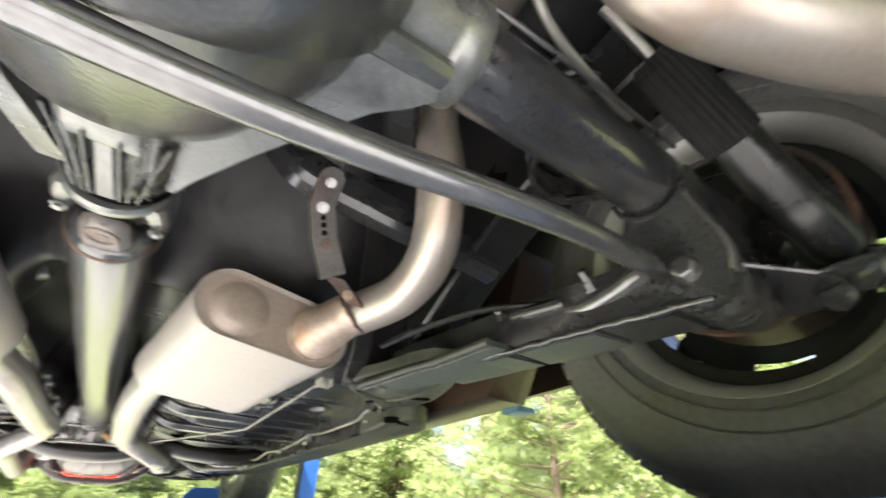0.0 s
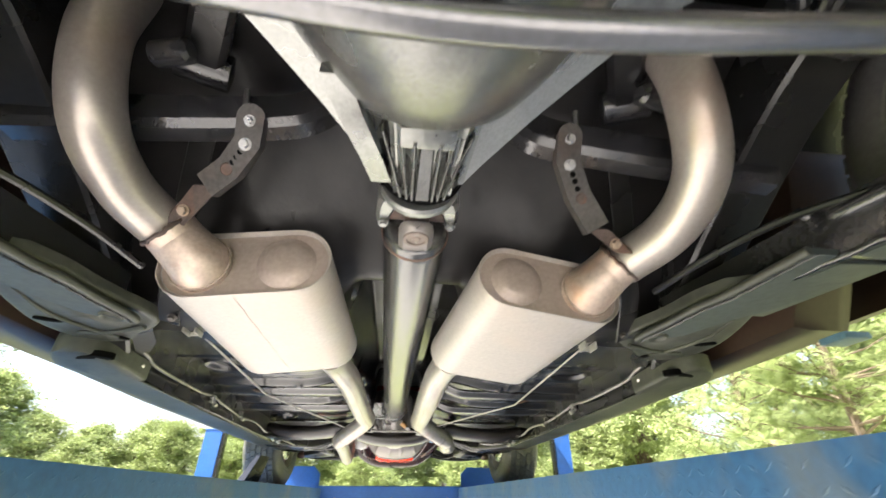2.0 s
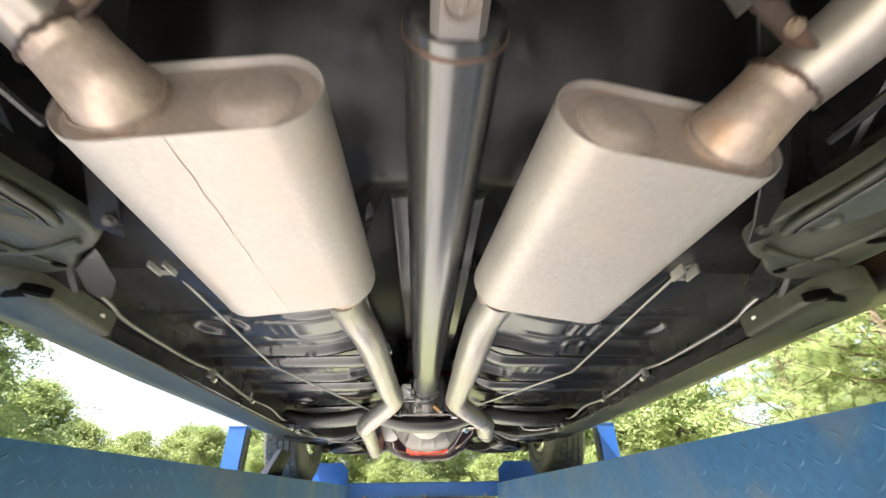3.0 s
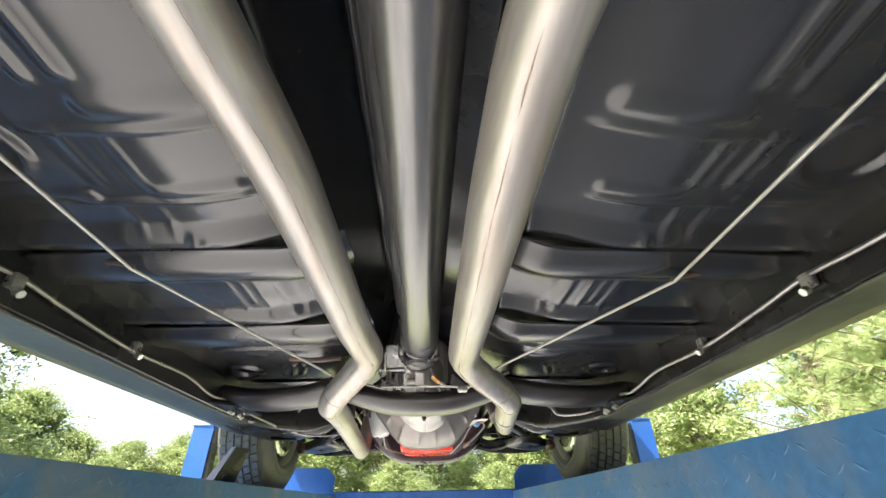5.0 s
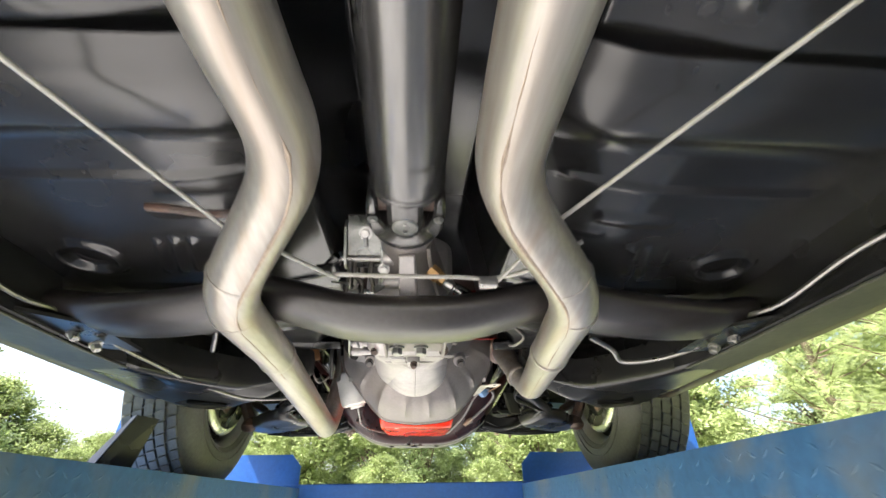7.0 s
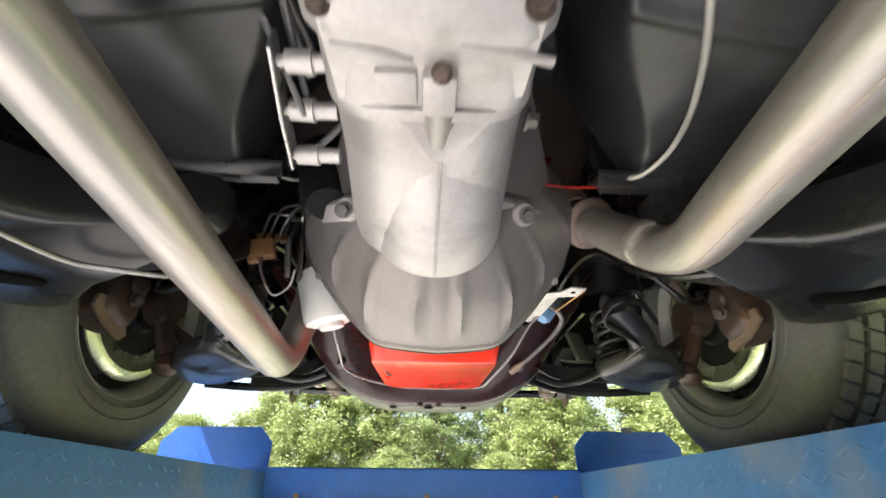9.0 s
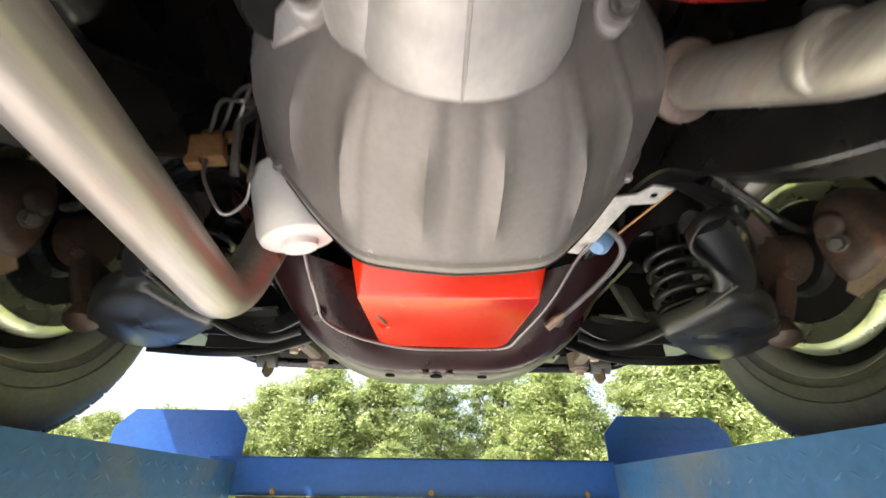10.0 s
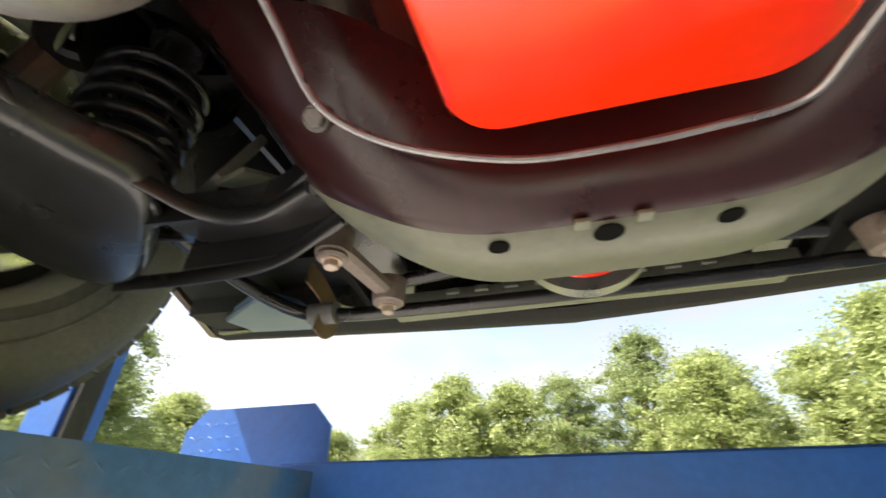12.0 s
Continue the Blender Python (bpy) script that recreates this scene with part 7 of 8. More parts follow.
for s in (-1, 1):
    # hexagon bolt through the rear wall
    bolt(xm, (s * 0.206 - 0.006, 2.934, 0.19), (-0.15 * s, -0.72, -0.68), 0.008, 0.011, HANGER)
    # lower control arm: deep spring pocket outboard, open channel inboard
    rim = [(0.436, 2.825), (0.41, 2.88), (0.388, 2.935), (0.395, 2.965), (0.42, 2.995), (0.465, 3.035), (0.515, 3.078), (0.555, 3.1), (0.592, 3.098), (0.616, 3.07), (0.622, 3.02), (0.612, 2.965), (0.59, 2.925), (0.555, 2.88), (0.52, 2.845), (0.475, 2.822)]
    rim = [(p.x, p.y) for p in smooth_path([(x, y, 0) for x, y in rim + rim[:1]], 3)[:-1]]
    bm = bmesh.new()
    rings = []
    for k, z in ((0.9, 0.205), (1.0, 0.204), (1.01, 0.199), (1.0, 0.194), (0.985, 0.186), (0.962, 0.1785), (0.925, 0.1735), (0.87, 0.171), (0.75, 0.17), (0.5, 0.169), (0.15, 0.1685)):
        rings.append([(s * (0.525 + (x - 0.525) * k), 2.955 + (y - 2.955) * k, z + 0.12 * max(0, 2.9 - y) + 0.05 * max(0, 0.45 - x)) for x, y in rim])
    loft(bm, rings)
    arm = part("control_arm", bm, ARM, car, "black lower control arm with a rounded spring pocket", 45)
    bm = bmesh.new()
    chan = [(0.042, -0.022), (0.046, -0.022), (0.046, 0.016), (-0.046, 0.016), (-0.046, -0.022), (-0.042, -0.022), (-0.042, 0.012), (0.042, 0.012)]
    mid = smooth_path([(s * 0.46, 3.04, 0.196), (s * 0.40, 3.046, 0.196), (s * 0.34, 3.05, 0.198), (s * 0.29, 3.046, 0.206), (s * 0.245, 3.03, 0.222)], 5)
    sweep(bm, mid, chan, up=(0, 0, 1), scale=[1 - 0.25 * i / (len(mid) - 1) for i in range(len(mid))])
    part("arm_channel", bm, BLACK, arm, "black channel of the arm", 40)
    lip = smooth_path([(s * 0.436, 2.80, 0.208), (s * 0.412, 2.91, 0.19), (s * 0.392, 2.96, 0.184), (s * 0.362, 3.0, 0.176), (s * 0.312, 3.008, 0.172), (s * 0.258, 3.0, 0.186)], 6)
    part("arm_lip", sweep(bmesh.new(), lip, rect(0.006, 0.018, 0.002), up=(0, 0, 1)), ARM, arm, "folded lip of the arm", 60)
    lip = smooth_path([(s * 0.585, 3.10, 0.178), (s * 0.456, 3.096, 0.17), (s * 0.35, 3.092, 0.174), (s * 0.25, 3.055, 0.19)], 6)
    part("arm_lip", sweep(bmesh.new(), lip, rect(0.006, 0.02, 0.002), up=(0, 0, 1)), ARM, arm, "folded lip of the arm", 60)
    # rear leg of the arm with its bush ring
    bm = bmesh.new()
    sweep(bm, smooth_path([(s * 0.47, 2.87, 0.205), (s * 0.435, 2.80, 0.216), (s * 0.385, 2.745, 0.235), (s * 0.35, 2.715, 0.248)], 5), rect(0.056, 0.024, 0.009), up=(0, 0, 1))
    part("rear_leg", bm, ARM, arm, "black rear leg of the arm", 50)
    bm = bmesh.new()
    lathe(bm, [(-0.034, 0.010), (-0.034, 0.017), (-0.03, 0.0195), (0.03, 0.0195), (0.034, 0.017), (0.034, 0.010)], (s * 0.372, 2.738, 0.266), (1, 0.25 * s, 0.05), 28)
    part("bush_ring", bm, SATIN, arm)
    bolt(arm, (s * 0.398, 2.712, 0.275), (0.2 * s, -1, -0.35), 0.009, 0.01, SATIN)
    # folded lip runs on along the rear leg
    part("arm_lip", sweep(bmesh.new(), smooth_path([(s * 0.436, 2.815, 0.206), (s * 0.42, 2.79, 0.21), (s * 0.375, 2.76, 0.218), (s * 0.335, 2.735, 0.23), (s * 0.338, 2.71, 0.25), (s * 0.37, 2.70, 0.262), (s * 0.41, 2.72, 0.262), (s * 0.46, 2.77, 0.245)], 5), rect(0.005, 0.018, 0.0015), up=(0, 0, 1)), ARM, arm, "folded lip of the arm", 60)
    # pale green bracket pieces inside the spring seat
    bm = bmesh.new()
    box(bm, (s * 0.385, 3.03, 0.27), (0.05, 0.012, 0.09), 0.003, Euler((radians(-20), 0, radians(s * 25))).to_matrix())
    box(bm, (s * 0.35, 3.025, 0.235), (0.045, 0.05, 0.006), 0.002, Euler((radians(25), 0, radians(s * 15))).to_matrix())
    part("seat_bracket", bm, GREY_RAIL, arm, "grey-green bracket by the spring seat")
    for y in (3.035,):
        bm = bmesh.new()
        lathe(bm, [(-0.045, 0.016), (-0.043, 0.024), (0.043, 0.024), (0.045, 0.016)], (s * 0.235, y, 0.228), (0, 1, 0), 20)
        part("bush", bm, BLACK, arm)
    # coil spring in its tower
    bm = bmesh.new()
    helix = [(s * 0.462 + 0.05 * math.cos(0.3 * k), 2.965 + 0.05 * math.sin(0.3 * k), 0.185 + 0.0013 * k) for k in range(130)]
    sweep(bm, helix, circle(0.007, 10))
    part("coil_spring", bm, BLACK, car, "black front coil spring")
    part("shock_absorber", lathe(bmesh.new(), [(0, 0.012), (0.01, 0.022), (0.22, 0.022), (0.22, 0.03), (0.34, 0.03)], (s * 0.462, 2.965, 0.2), (0, 0, 1), 20), BLACK, car, "black front shock absorber")
    # spring tower
    bm = bmesh.new()
    loft(bm, [[(s * (0.462 + 0.085 * math.cos(2 * math.pi * k / 24)), 2.965 + 0.085 * math.sin(2 * math.pi * k / 24), z) for k in range(24)] for z in (0.37, 0.62)], caps=False)
    part("spring_tower", bm, BLACK, car)
    # knuckle, dust shield and caliper
    bm = bmesh.new()
    sweep(bm, smooth_path([(s * 0.61, 2.945, 0.205), (s * 0.632, 2.94, 0.25), (s * 0.648, 2.935, 0.31), (s * 0.64, 2.93, 0.37), (s * 0.61, 2.925, 0.425)], 4), rect(0.035, 0.045, 0.012), up=(0, 1, 0))
    sweep(bm, smooth_path([(s * 0.64, 2.93, 0.29), (s * 0.63, 2.98, 0.27), (s * 0.60, 3.06, 0.252)], 4), rect(0.03, 0.026, 0.008), up=(0, 0, 1))
    lathe(bm, [(-0.03, 0.03), (-0.028, 0.045), (0.02, 0.05), (0.03, 0.035)], (s * 0.655, 2.935, AX_Z), (s, 0, 0), 24)
    kn = part("steering_knuckle", bm, RUSTY, car, "rust-brown steering knuckle")
    # dust shield: green grass reflection comes from its colour
    bm = bmesh.new()
    lathe(bm, [(0.7, 0.118), (0.697, 0.12), (0.696, 0.146), (0.692, 0.153), (0.688, 0.157), (0.69, 0.163), (0.694, 0.171), (0.699, 0.177), (0.703, 0.178), (0.706, 0.174), (0.709, 0.15), (0.706, 0.12)], (0, AX_F, AX_Z), (s, 0, 0), 64, closed=True)
    part("dust_shield", bm, CHROME, kn, "silver brake dust shield, grass reflection in its tint", 30)
    bm = bmesh.new()
    lathe(bm, [(0.68, 0.03), (0.684, 0.06), (0.7, 0.07), (0.704, 0.12), (0.712, 0.122), (0.714, 0.03)], (0, AX_F, AX_Z), (s, 0, 0), 48)
    part("rotor", bm, BLACK, kn, "dark brake rotor", 40)
    bm = bmesh.new()
    outl = [(2.735, 0.262), (2.742, 0.234), (2.765, 0.222), (2.8, 0.212), (2.832, 0.216), (2.848, 0.25), (2.852, 0.31), (2.83, 0.372), (2.785, 0.385), (2.748, 0.34)]
    outl = [(p.x, p.y) for p in smooth_path([(y, z, 0) for y, z in outl + outl[:1]], 4)[:-1]]
    loft(bm, [[(s * x, 2.795 + (y - 2.795) * k, 0.295 + (z - 0.295) * k) for y, z in outl] for x, k in ((0.632, 0.55), (0.636, 0.72), (0.646, 0.86), (0.66, 0.96), (0.675, 1.0), (0.7, 1.0))])
    cal = part("caliper", bm, RUSTY, kn, "dark rust-brown brake caliper", 45)
    bm = bmesh.new()
    loft(bm, [[(s * x, y, z) for y, z in ((2.728, 0.262), (2.724, 0.238), (2.77, 0.214), (2.826, 0.2), (2.838, 0.216), (2.81, 0.25), (2.79, 0.268))] for x in (0.645, 0.652)])
    part("bracket", bm, BROWN, cal, "tan caliper bracket")
    bm = bmesh.new()
    lathe(bm, [(0, 0.026), (0.012, 0.024), (0.018, 0.019), (0.02, 0.012)], (s * 0.64, 2.8, 0.315), (-s, -0.15, -0.1), 24)
    part("piston_boss", bm, RUSTY, cal)
    bolt(kn, (s * 0.618, 2.79, 0.275), (-s, -0.4, -0.3), 0.011, 0.012, HANGER)
    bolt(kn, (s * 0.632, 2.90, 0.28), (-s, -0.4, -0.3), 0.01, 0.012, RUSTY)
    bm = bmesh.new()
    lathe(bm, [(0, 0.012), (0.008, 0.024), (0.02, 0.028), (0.045, 0.018)], (s * 0.607, 2.945, 0.158), (0, 0, 1), 20)
    part("ball_joint", bm, RUSTY, kn)
    part("brake_hose", tube(smooth_path([(s * 0.64, 2.87, 0.36), (s * 0.6, 2.81, 0.31), (s * 0.54, 2.78, 0.30), (s * 0.47, 2.77, 0.36), (s * 0.42, 2.76, 0.4)], 6), 0.0065, 10), BLACK, kn, "black brake hose")
    # upper arm
    bm = bmesh.new()
    sweep(bm, smooth_path([(s * 0.42, 2.84, 0.45), (s * 0.5, 2.87, 0.43), (s * 0.6, 2.92, 0.42), (s * 0.5, 3.0, 0.43), (s * 0.42, 3.04, 0.45)], 5), rect(0.03, 0.03, 0.006), up=(0, 0, 1))
    part("control_arm", bm, BLACK, car, "black upper control arm")
    # steering idler and pitman arms
    p0, p1 = (Vector((0.331, 3.122, 0.208)), Vector((0.362, 3.303, 0.222))) if s > 0 else (Vector((-0.306, 3.138, 0.216)), Vector((-0.291, 3.288, 0.218)))
    bm = bmesh.new()
    sweep(bm, [p0, p0.lerp(p1, 0.5), p1], rect(0.03, 0.022, 0.006), up=(0, 0, 1))
    lathe(bm, [(-0.018, 0.014), (-0.014, 0.022), (0.018, 0.024), (0.02, 0.012)], p0, (0, 0, 1), 20)
    lathe(bm, [(-0.022, 0.016), (-0.018, 0.024), (0.02, 0.027), (0.022, 0.015)], p1, (0, 0, 1), 20)
    sa = part("steering_arm", bm, DUST_BROWN, car, "dusty grey-brown steering arm")
    for p in (p0, p1):
        bm = bmesh.new()
        lathe(bm, [(0.0, 0.019), (0.004, 0.02), (0.007, 0.017)], p + Vector((0, 0, -0.016)), (0, 0, -1), 24)
        part("washer", bm, DUST_BROWN, sa)
        bolt(sa, p + Vector((0, 0, -0.022)), (0, 0, -1), 0.0095, 0.012, HEAT)
    part("tie_rod", tube([p0 + Vector((0, 0, 0.01)), (s * 0.46, 3.12, 0.24), (s * 0.6, 3.08, 0.25)], 0.009, 12), BLACK, car, "black steering tie rod")
    # anti-roll bar bracket and end link
    bm = bmesh.new()
    sweep(bm, round_path([(s * 0.432, 3.28, 0.27), (s * 0.432, 3.325, 0.262), (s * 0.432, 3.365, 0.245), (s * 0.432, 3.375, 0.215), (s * 0.432, 3.35, 0.198), (s * 0.432, 3.325, 0.205)], 0.012), rect(0.042, 0.004, 0.001), up=(s, 0, 0))
    part("bar_bracket", bm, BROWN_DULL, car, "tan-brown anti-roll bar bracket")
    part("bar_bush", lathe(bmesh.new(), [(-0.024, 0.012), (-0.024, 0.019), (0.024, 0.019), (0.024, 0.012)], (s * 0.432, 3.345, 0.222), (1, 0, 0), 18), RUBBER, car)
    part("end_link", tube([(s * 0.55, 3.05, 0.17), (s * 0.55, 3.055, 0.26)], 0.006, 10), LINE, car, "anti-roll bar end link")
    # headlamp and bumper area
    bm = bmesh.new()
    loft(bm, [[(s * x, y, z) for x, z in ((0.5, 0.345), (0.95, 0.36), (0.95, 0.6), (0.5, 0.6))] for y in (3.55, 3.72)])
    part("front_wing", bm, MATTE, car, "dark front wing end")
    bm = bmesh.new()
    plate(bm, [(s * 0.70, 3.42, 0.44), (s * 0.955, 3.42, 0.45), (s * 0.96, 3.70, 0.35), (s * 0.66, 3.70, 0.335)], 0.006 * s)
    part("splash_panel", bm, MATTE, car, "black splash panel")
    bm = bmesh.new()
    plate(bm, [(s * 0.60, 3.5, 0.31), (s * 0.68, 3.46, 0.33), (s * 0.86, 3.58, 0.345), (s * 0.82, 3.66, 0.34), (s * 0.62, 3.66, 0.33)], 0.03 * s, 0.004)
    part("bumper_bracket", bm, BLUE_METAL, car, "shiny blue-grey bumper bracket")
    bm = bmesh.new()
    sweep(bm, smooth_path([(s * 0.42, 3.4, 0.27), (s * 0.52, 3.5, 0.3), (s * 0.6, 3.62, 0.32)], 5), rect(0.03, 0.02, 0.005), up=(0, 0, 1))
    part("frame_horn", bm, BLACK, car)
# front anti-roll bar
bar_pts = [(-0.55, 3.06, 0.265), (-0.55, 3.16, 0.262), (-0.535, 3.26, 0.25), (-0.49, 3.33, 0.232), (-0.43, 3.35, 0.222), (-0.3, 3.36, 0.219), (0, 3.365, 0.218), (0.3, 3.36, 0.219), (0.43, 3.35, 0.222), (0.49, 3.33, 0.232), (0.535, 3.26, 0.25), (0.55, 3.16, 0.262), (0.55, 3.06, 0.265)]
part("anti_roll_bar", tube(smooth_path(bar_pts, 7), 0.012, 16), BLACK, car, "black front anti-roll bar")
part("centre_link", tube([(-0.302, 3.30, 0.24), (-0.2, 3.31, 0.255), (0.2, 3.31, 0.255), (0.302, 3.30, 0.24)], 0.012, 14), BLACK, car, "black steering centre link")
# radiator support and valance
bm = bmesh.new()
rings = []
for x, z, y in ((-0.97, 0.352, 3.72), (-0.64, 0.338, 3.73), (-0.3, 0.322, 3.735), (0, 0.312, 3.74), (0.3, 0.322, 3.735), (0.64, 0.338, 3.73), (0.97, 0.352, 3.72)):
    rings.append([(x, y - 0.07, z + 0.012), (x, y - 0.03, z + 0.001), (x, y, z), (x, y + 0.012, z + 0.01), (x, y + 0.02, z + 0.25), (x, y + 0.008, z + 0.25), (x, y - 0.06, z + 0.03)])
loft(bm, rings)
part("front_valance", bm, MATTE, car, "dark front valance panel", 50)
bm = bmesh.new()
box(bm, (0, 3.56, 0.315), (0.78, 0.09, 0.03), 0.006)
sup = part("radiator_support", bm, GREY_RAIL, car, "grey-green radiator support")
for k in range(9):
    bm = bmesh.new()
    box(bm, (-0.24 + 0.06 * k, 3.508, 0.318), (0.028, 0.012, 0.012), 0.003)
    part("tab", bm, GREY_RAIL, sup)
bm = bmesh.new()
box(bm, (0, 3.6, 0.56), (0.7, 0.05, 0.46), 0.005)
part("radiator", bm, BLACK, car, "black radiator")
bm = bmesh.new()
plate(bm, [(0.15, 3.2, 0.27), (0.21, 3.2, 0.275), (0.2, 3.4, 0.30), (0.14, 3.4, 0.298)], 0.006)
part("deflector", bm, GREY_RAIL, car, "grey-green bracket plate")
for s in (-1, 1):
    bm = bmesh.new()
    plate(bm, [(s * 0.48, 3.44, 0.40), (s * 0.92, 3.44, 0.45), (s * 0.92, 3.66, 0.40), (s * 0.48, 3.66, 0.37)], 0.01 * s)
    part("inner_panel", bm, MATTE, car)

bm = bmesh.new()
box(bm, (0, 3.67, 0.66), (1.9, 0.02, 0.62), 0.004)
part("grille_panel", bm, BLACK, car, "dark front panel")
# fan shroud and orange pulley behind the crossmember
bm = bmesh.new()
lathe(bm, [(0, 0.03), (0.0, 0.07), (0.01, 0.078), (0.02, 0.078), (0.022, 0.03)], (0.0, 3.24, 0.255), (0, 1, 0), 44)
part("crank_damper", bm, ORANGE, engine, "orange crank damper")
bm = bmesh.new()
lathe(bm, [(-0.002, 0.078), (0.0, 0.09), (0.022, 0.09), (0.024, 0.078)], (0.0, 3.246, 0.255), (0, 1, 0), 44)
part("damper_ring", bm, CAST, engine, "grey damper ring")

# ---- lines and cables ----
for s in (-1, 1):
    # brake line along the inside of the rail
    pts = [(s * 0.565, 0.60, 0.245), (s * 0.563, 0.70, 0.225), (s * 0.548, 0.78, 0.205), (s * 0.562, 0.86, 0.2), (s * 0.566, 1.1, 0.2), (s * 0.568, 1.22, 0.208), (s * 0.566, 1.32, 0.2), (s * 0.566, 1.5, 0.192), (s * 0.566, 1.7, 0.2), (s * 0.563, 1.84, 0.185), (s * 0.545, 1.93, 0.19), (s * 0.525, 2.02, 0.172)]
    if s < 0:
        pts += [(-0.521, 2.14, 0.172), (-0.51, 2.257, 0.17), (-0.469, 2.367, 0.166), (-0.443, 2.425, 0.167), (-0.40, 2.445, 0.168), (-0.355, 2.474, 0.176), (-0.32, 2.5, 0.19)]
    ln = part("brake_line", tube(smooth_path(pts, 5), 0.0036 if s < 0 else 0.0042, 9), LINE, car, "steel brake line clipped along the frame rail")
    for y in (0.78, 1.22, 1.5):
        bm = bmesh.new()
        box(bm, (s * 0.567, y, 0.2), (0.014, 0.02, 0.022), 0.003)
        lathe(bm, [(0, 0.007), (0.01, 0.006)], (s * 0.562, y + 0.004, 0.187), (-s, 0, -0.6), 10)
        part("line_clip", bm, BRIGHT, ln)
    # handbrake cable to the equaliser
    cl = Vector((0.415, 0.727, 0.25)) if s > 0 else Vector((-0.452, 0.735, 0.257))
    hook = Vector((0.371, 1.229, 0.204)) if s > 0 else Vector((-0.412, 1.211, 0.216))
    tip = Vector((0.155, 1.635, 0.19)) if s > 0 else Vector((-0.209, 1.658, 0.183))
    pts = [(s * 0.475, 0.62, 0.275), tuple(cl), tuple(hook), tuple(tip), (s * 0.105, 1.77, 0.18)]
    hc = part("handbrake_cable", tube([Vector(p) for p in pts], 0.0025, 9), CABLE, car, "pale stranded handbrake cable")
    bm = bmesh.new()
    for q in (-1, 1):
        box(bm, cl + Vector((q * 0.012, 0, 0)), (0.004, 0.038, 0.032), 0.001)
    box(bm, cl + Vector((0, 0.016, 0)), (0.026, 0.0035, 0.028), 0.001)
    part("cable_clevis", bm, PLATED, hc, "plated clevis")
    part("cable_hook", tube([hook + Vector((-s * 0.004, 0, 0.002)), hook + Vector((s * 0.02, 0.0, 0.008)), hook + Vector((s * 0.05, 0.012, 0.018))], 0.003, 8), RUSTY, hc, "rusty cable hook")
    # slot in the rail, its inner shade painted as a near-black plug, and the short pipe that enters it
    c = Vector((0.489, 2.411, 0.247)) if s > 0 else Vector((-0.478, 2.378, 0.239))
    nv = Vector((-s * 0.84, -0.54, 0))
    tv = Vector((-s * 0.54, 0.84, 0.06))
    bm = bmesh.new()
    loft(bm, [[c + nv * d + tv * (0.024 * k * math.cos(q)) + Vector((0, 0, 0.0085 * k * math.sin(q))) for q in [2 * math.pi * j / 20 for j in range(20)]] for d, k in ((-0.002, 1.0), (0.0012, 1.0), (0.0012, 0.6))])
    part("rail_slot", bm, NEAR_BLACK, car, "slot in the frame rail, its shade a near-black plug")
part("handbrake_cable", tube(smooth_path([(-0.115, 1.765, 0.184), (-0.03, 1.772, 0.186), (0.05, 1.772, 0.186), (0.098, 1.77, 0.184), (0.15, 1.74, 0.185), (0.2, 1.7, 0.2)], 6), 0.003, 9), CABLE, car)
bm = bmesh.new()
box(bm, (0.092, 1.772, 0.178), (0.026, 0.014, 0.014), 0.004)
part("cable_end", bm, BRIGHT, car, "bright cable equaliser end")
part("cable_tail", tube([(0.092, 1.772, 0.178), (0.12, 1.82, 0.2), (0.15, 1.88, 0.23)], 0.004, 8), LINE, car)
bm = bmesh.new()
box(bm, (-0.122, 1.755, 0.185), (0.02, 0.012, 0.012), 0.003)
part("cable_stop", bm, BLACK, car)
part("cable_clip", tube([(-0.125, 1.765, 0.19), (-0.105, 1.745, 0.2)], 0.006, 8), BLACK, car, "black cable clip")
part("wire_bracket", tube(round_path([(-0.33, 1.70, 0.238), (-0.30, 1.70, 0.236), (-0.26, 1.71, 0.236), (-0.21, 1.71, 0.24)], 0.01), 0.0055, 8), RUSTY, car, "rusty welded rod")
part("brake_line", tube(smooth_path([(0.561, 2.175, 0.183), (0.547, 2.25, 0.183), (0.53, 2.31, 0.192), (0.51, 2.36, 0.222), (0.496, 2.388, 0.24), (0.497, 2.405, 0.246)], 6), 0.0042, 9), LINE, car, "short steel pipe entering the rail slot")
for s in (-1,):
    part("drain_pipe", tube(smooth_path([(s * 0.37, 2.0, 0.25), (s * 0.385, 2.06, 0.22), (s * 0.41, 2.12, 0.20), (s * 0.42, 2.14, 0.203)], 5), 0.005, 9), LINE, car, "short bent steel pipe")
part("fuel_line", tube(smooth_path([(0.56, 1.97, 0.178), (0.50, 2.08, 0.172), (0.44, 2.14, 0.18), (0.41, 2.12, 0.2), (0.36, 2.1, 0.22)], 6), 0.005, 9), LINE, car, "bright bent fuel line")
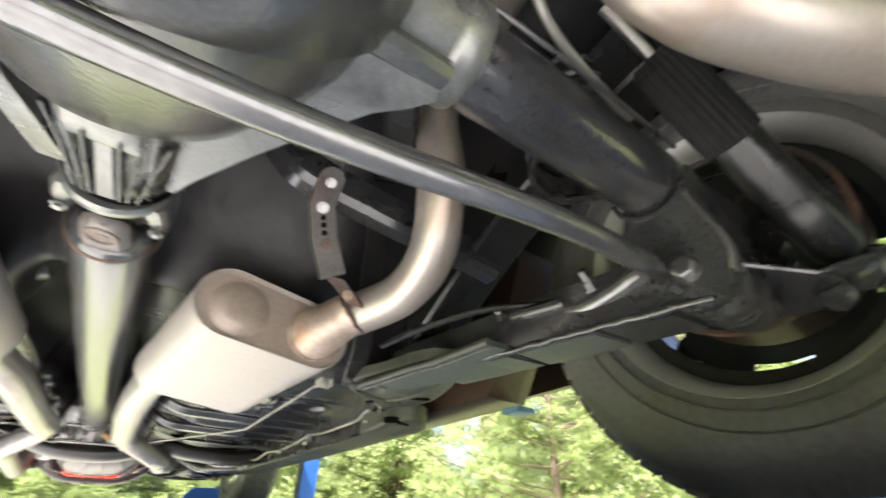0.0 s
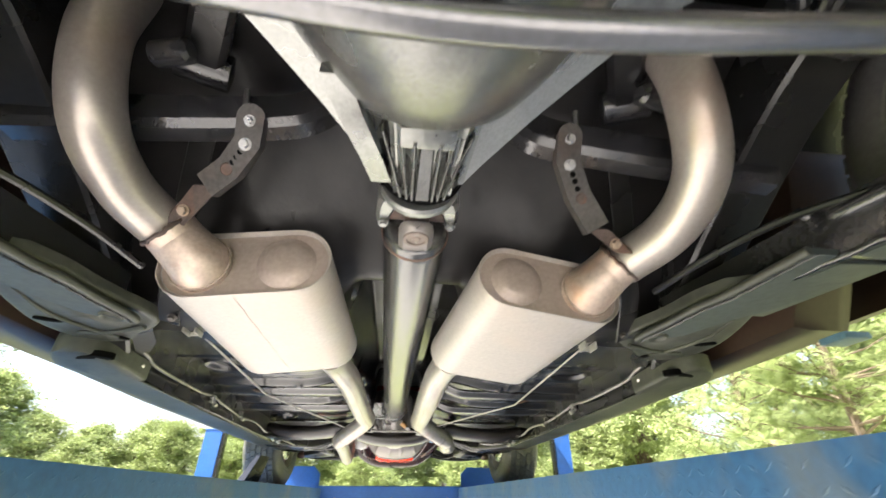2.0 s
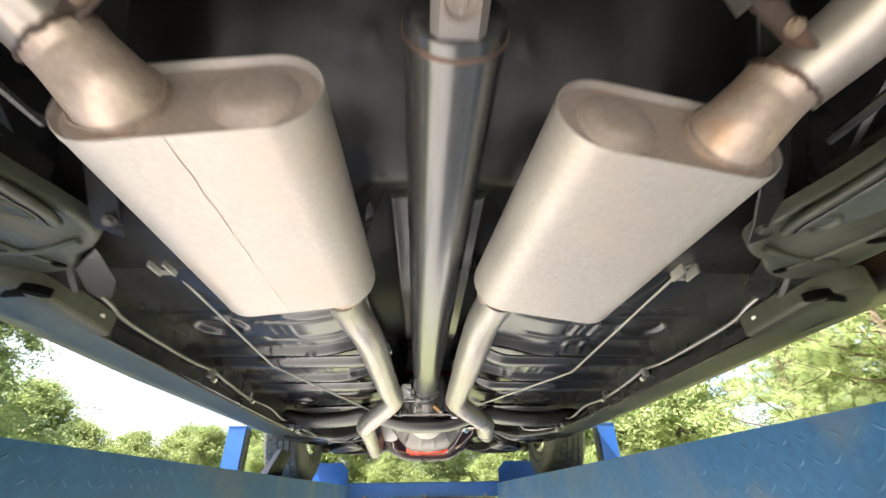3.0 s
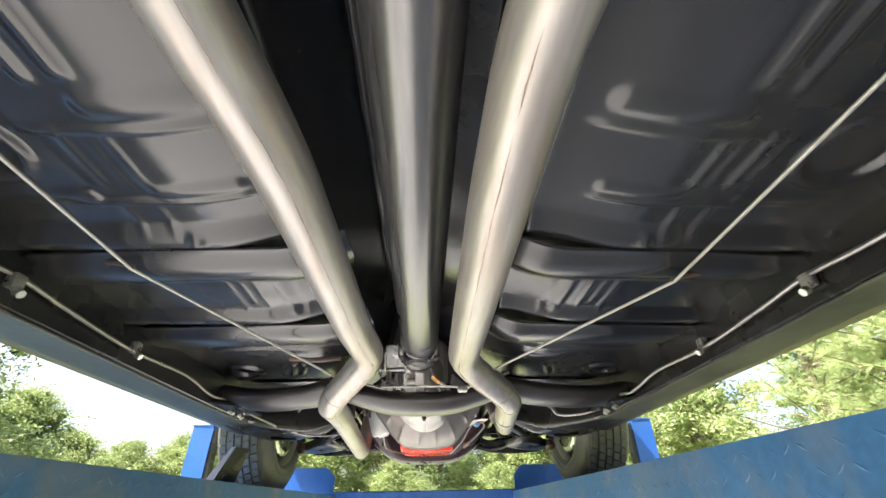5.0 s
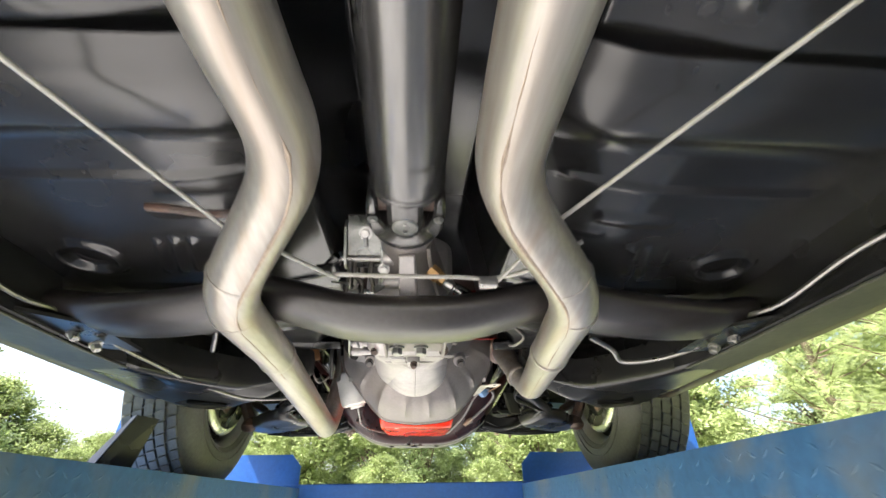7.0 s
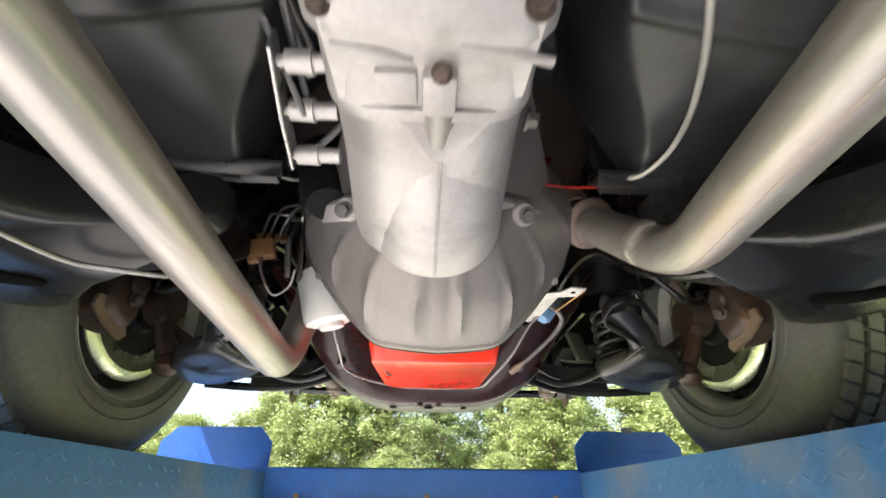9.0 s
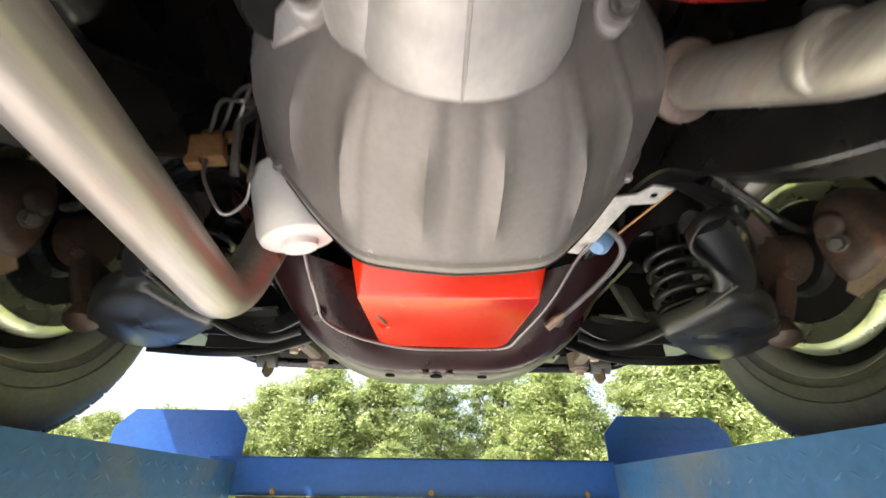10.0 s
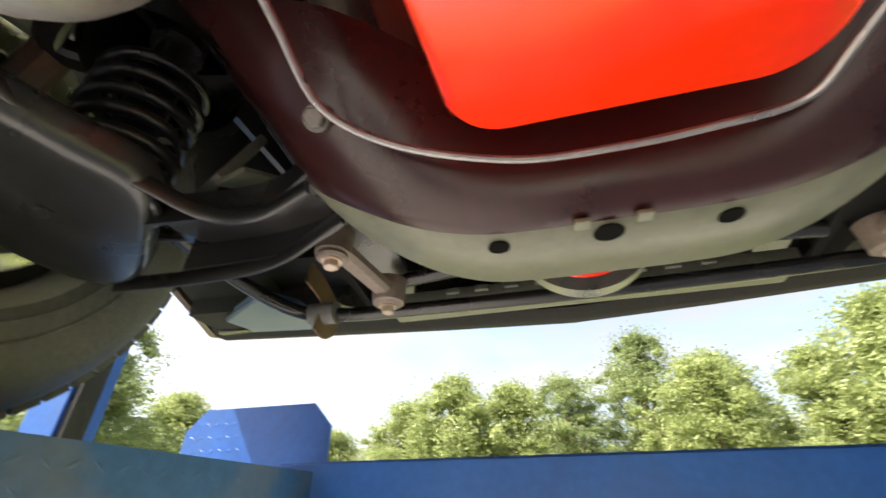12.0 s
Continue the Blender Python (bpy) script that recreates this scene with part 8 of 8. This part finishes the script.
# brake pipe across the front crossmember
part("brake_pipe", tube(smooth_path([(-0.205, 2.74, 0.24), (-0.20, 2.80, 0.205), (-0.2, 2.86, 0.19), (-0.196, 2.915, 0.175), (-0.15, 2.95, 0.16), (-0.07, 2.975, 0.15), (0.0, 2.98, 0.149), (0.06, 2.978, 0.15), (0.112, 2.97, 0.152), (0.13, 2.94, 0.16), (0.17, 2.87, 0.195), (0.2, 2.80, 0.24), (0.225, 2.765, 0.262)], 6), 0.003, 9), LINE, xm, "steel brake pipe across the crossmember")
lead = part("starter_lead", tube(smooth_path([(0.19, 2.925, 0.185), (0.215, 2.905, 0.2), (0.26, 2.85, 0.235), (0.272, 2.80, 0.255), (0.245, 2.768, 0.27), (0.21, 2.765, 0.27), (0.16, 2.74, 0.26)], 6), 0.005, 10), RUBBER, car, "black starter lead")
bm = bmesh.new()
sweep(bm, [(0.178, 2.93, 0.176), (0.192, 2.92, 0.186), (0.205, 2.912, 0.194)], circle(0.0085, 10), scale=[0.9, 1, 0.6])
part("eyelet", bm, BROWN, lead, "brown crimped eyelet")
part("clutch_cable", tube(smooth_path([(-0.155, 2.06, 0.34), (-0.17, 2.15, 0.30), (-0.16, 2.2, 0.28), (-0.14, 2.26, 0.25)], 5), 0.0035, 8), LINE, car)
part("vent_hose", tube(smooth_path([(0.15, 2.0, 0.27), (0.172, 2.07, 0.264), (0.189, 2.113, 0.266), (0.215, 2.163, 0.267), (0.239, 2.211, 0.273), (0.265, 2.275, 0.284), (0.276, 2.338, 0.293), (0.262, 2.378, 0.293), (0.245, 2.40, 0.305)], 6), 0.0036, 9), CABLE, car, "grey hose along the tunnel")
# small wires behind the gearbox
part("wire", tube(smooth_path([(0.16, 2.46, 0.34), (0.22, 2.47, 0.345), (0.30, 2.47, 0.355)], 6), 0.002, 6), WIRE_RED, car, "thin red wire")
part("wire", tube(smooth_path([(-0.30, 2.46, 0.37), (-0.22, 2.48, 0.35), (-0.15, 2.46, 0.38)], 6), 0.003, 6), LINE, car, "grey wire")
part("wire", tube(smooth_path([(-0.34, 2.42, 0.33), (-0.26, 2.45, 0.345), (-0.18, 2.41, 0.35), (-0.12, 2.36, 0.37)], 6), 0.005, 8), RUBBER, car, "black cable")
bm = bmesh.new()
lathe(bm, [(0, 0.03), (0.005, 0.045), (0.10, 0.042), (0.13, 0.03)], (-0.19, 2.50, 0.42), (0.2, -0.25, -1), 24)
part("clutch_boot", bm, MATTE, gb, "black rubber clutch boot")
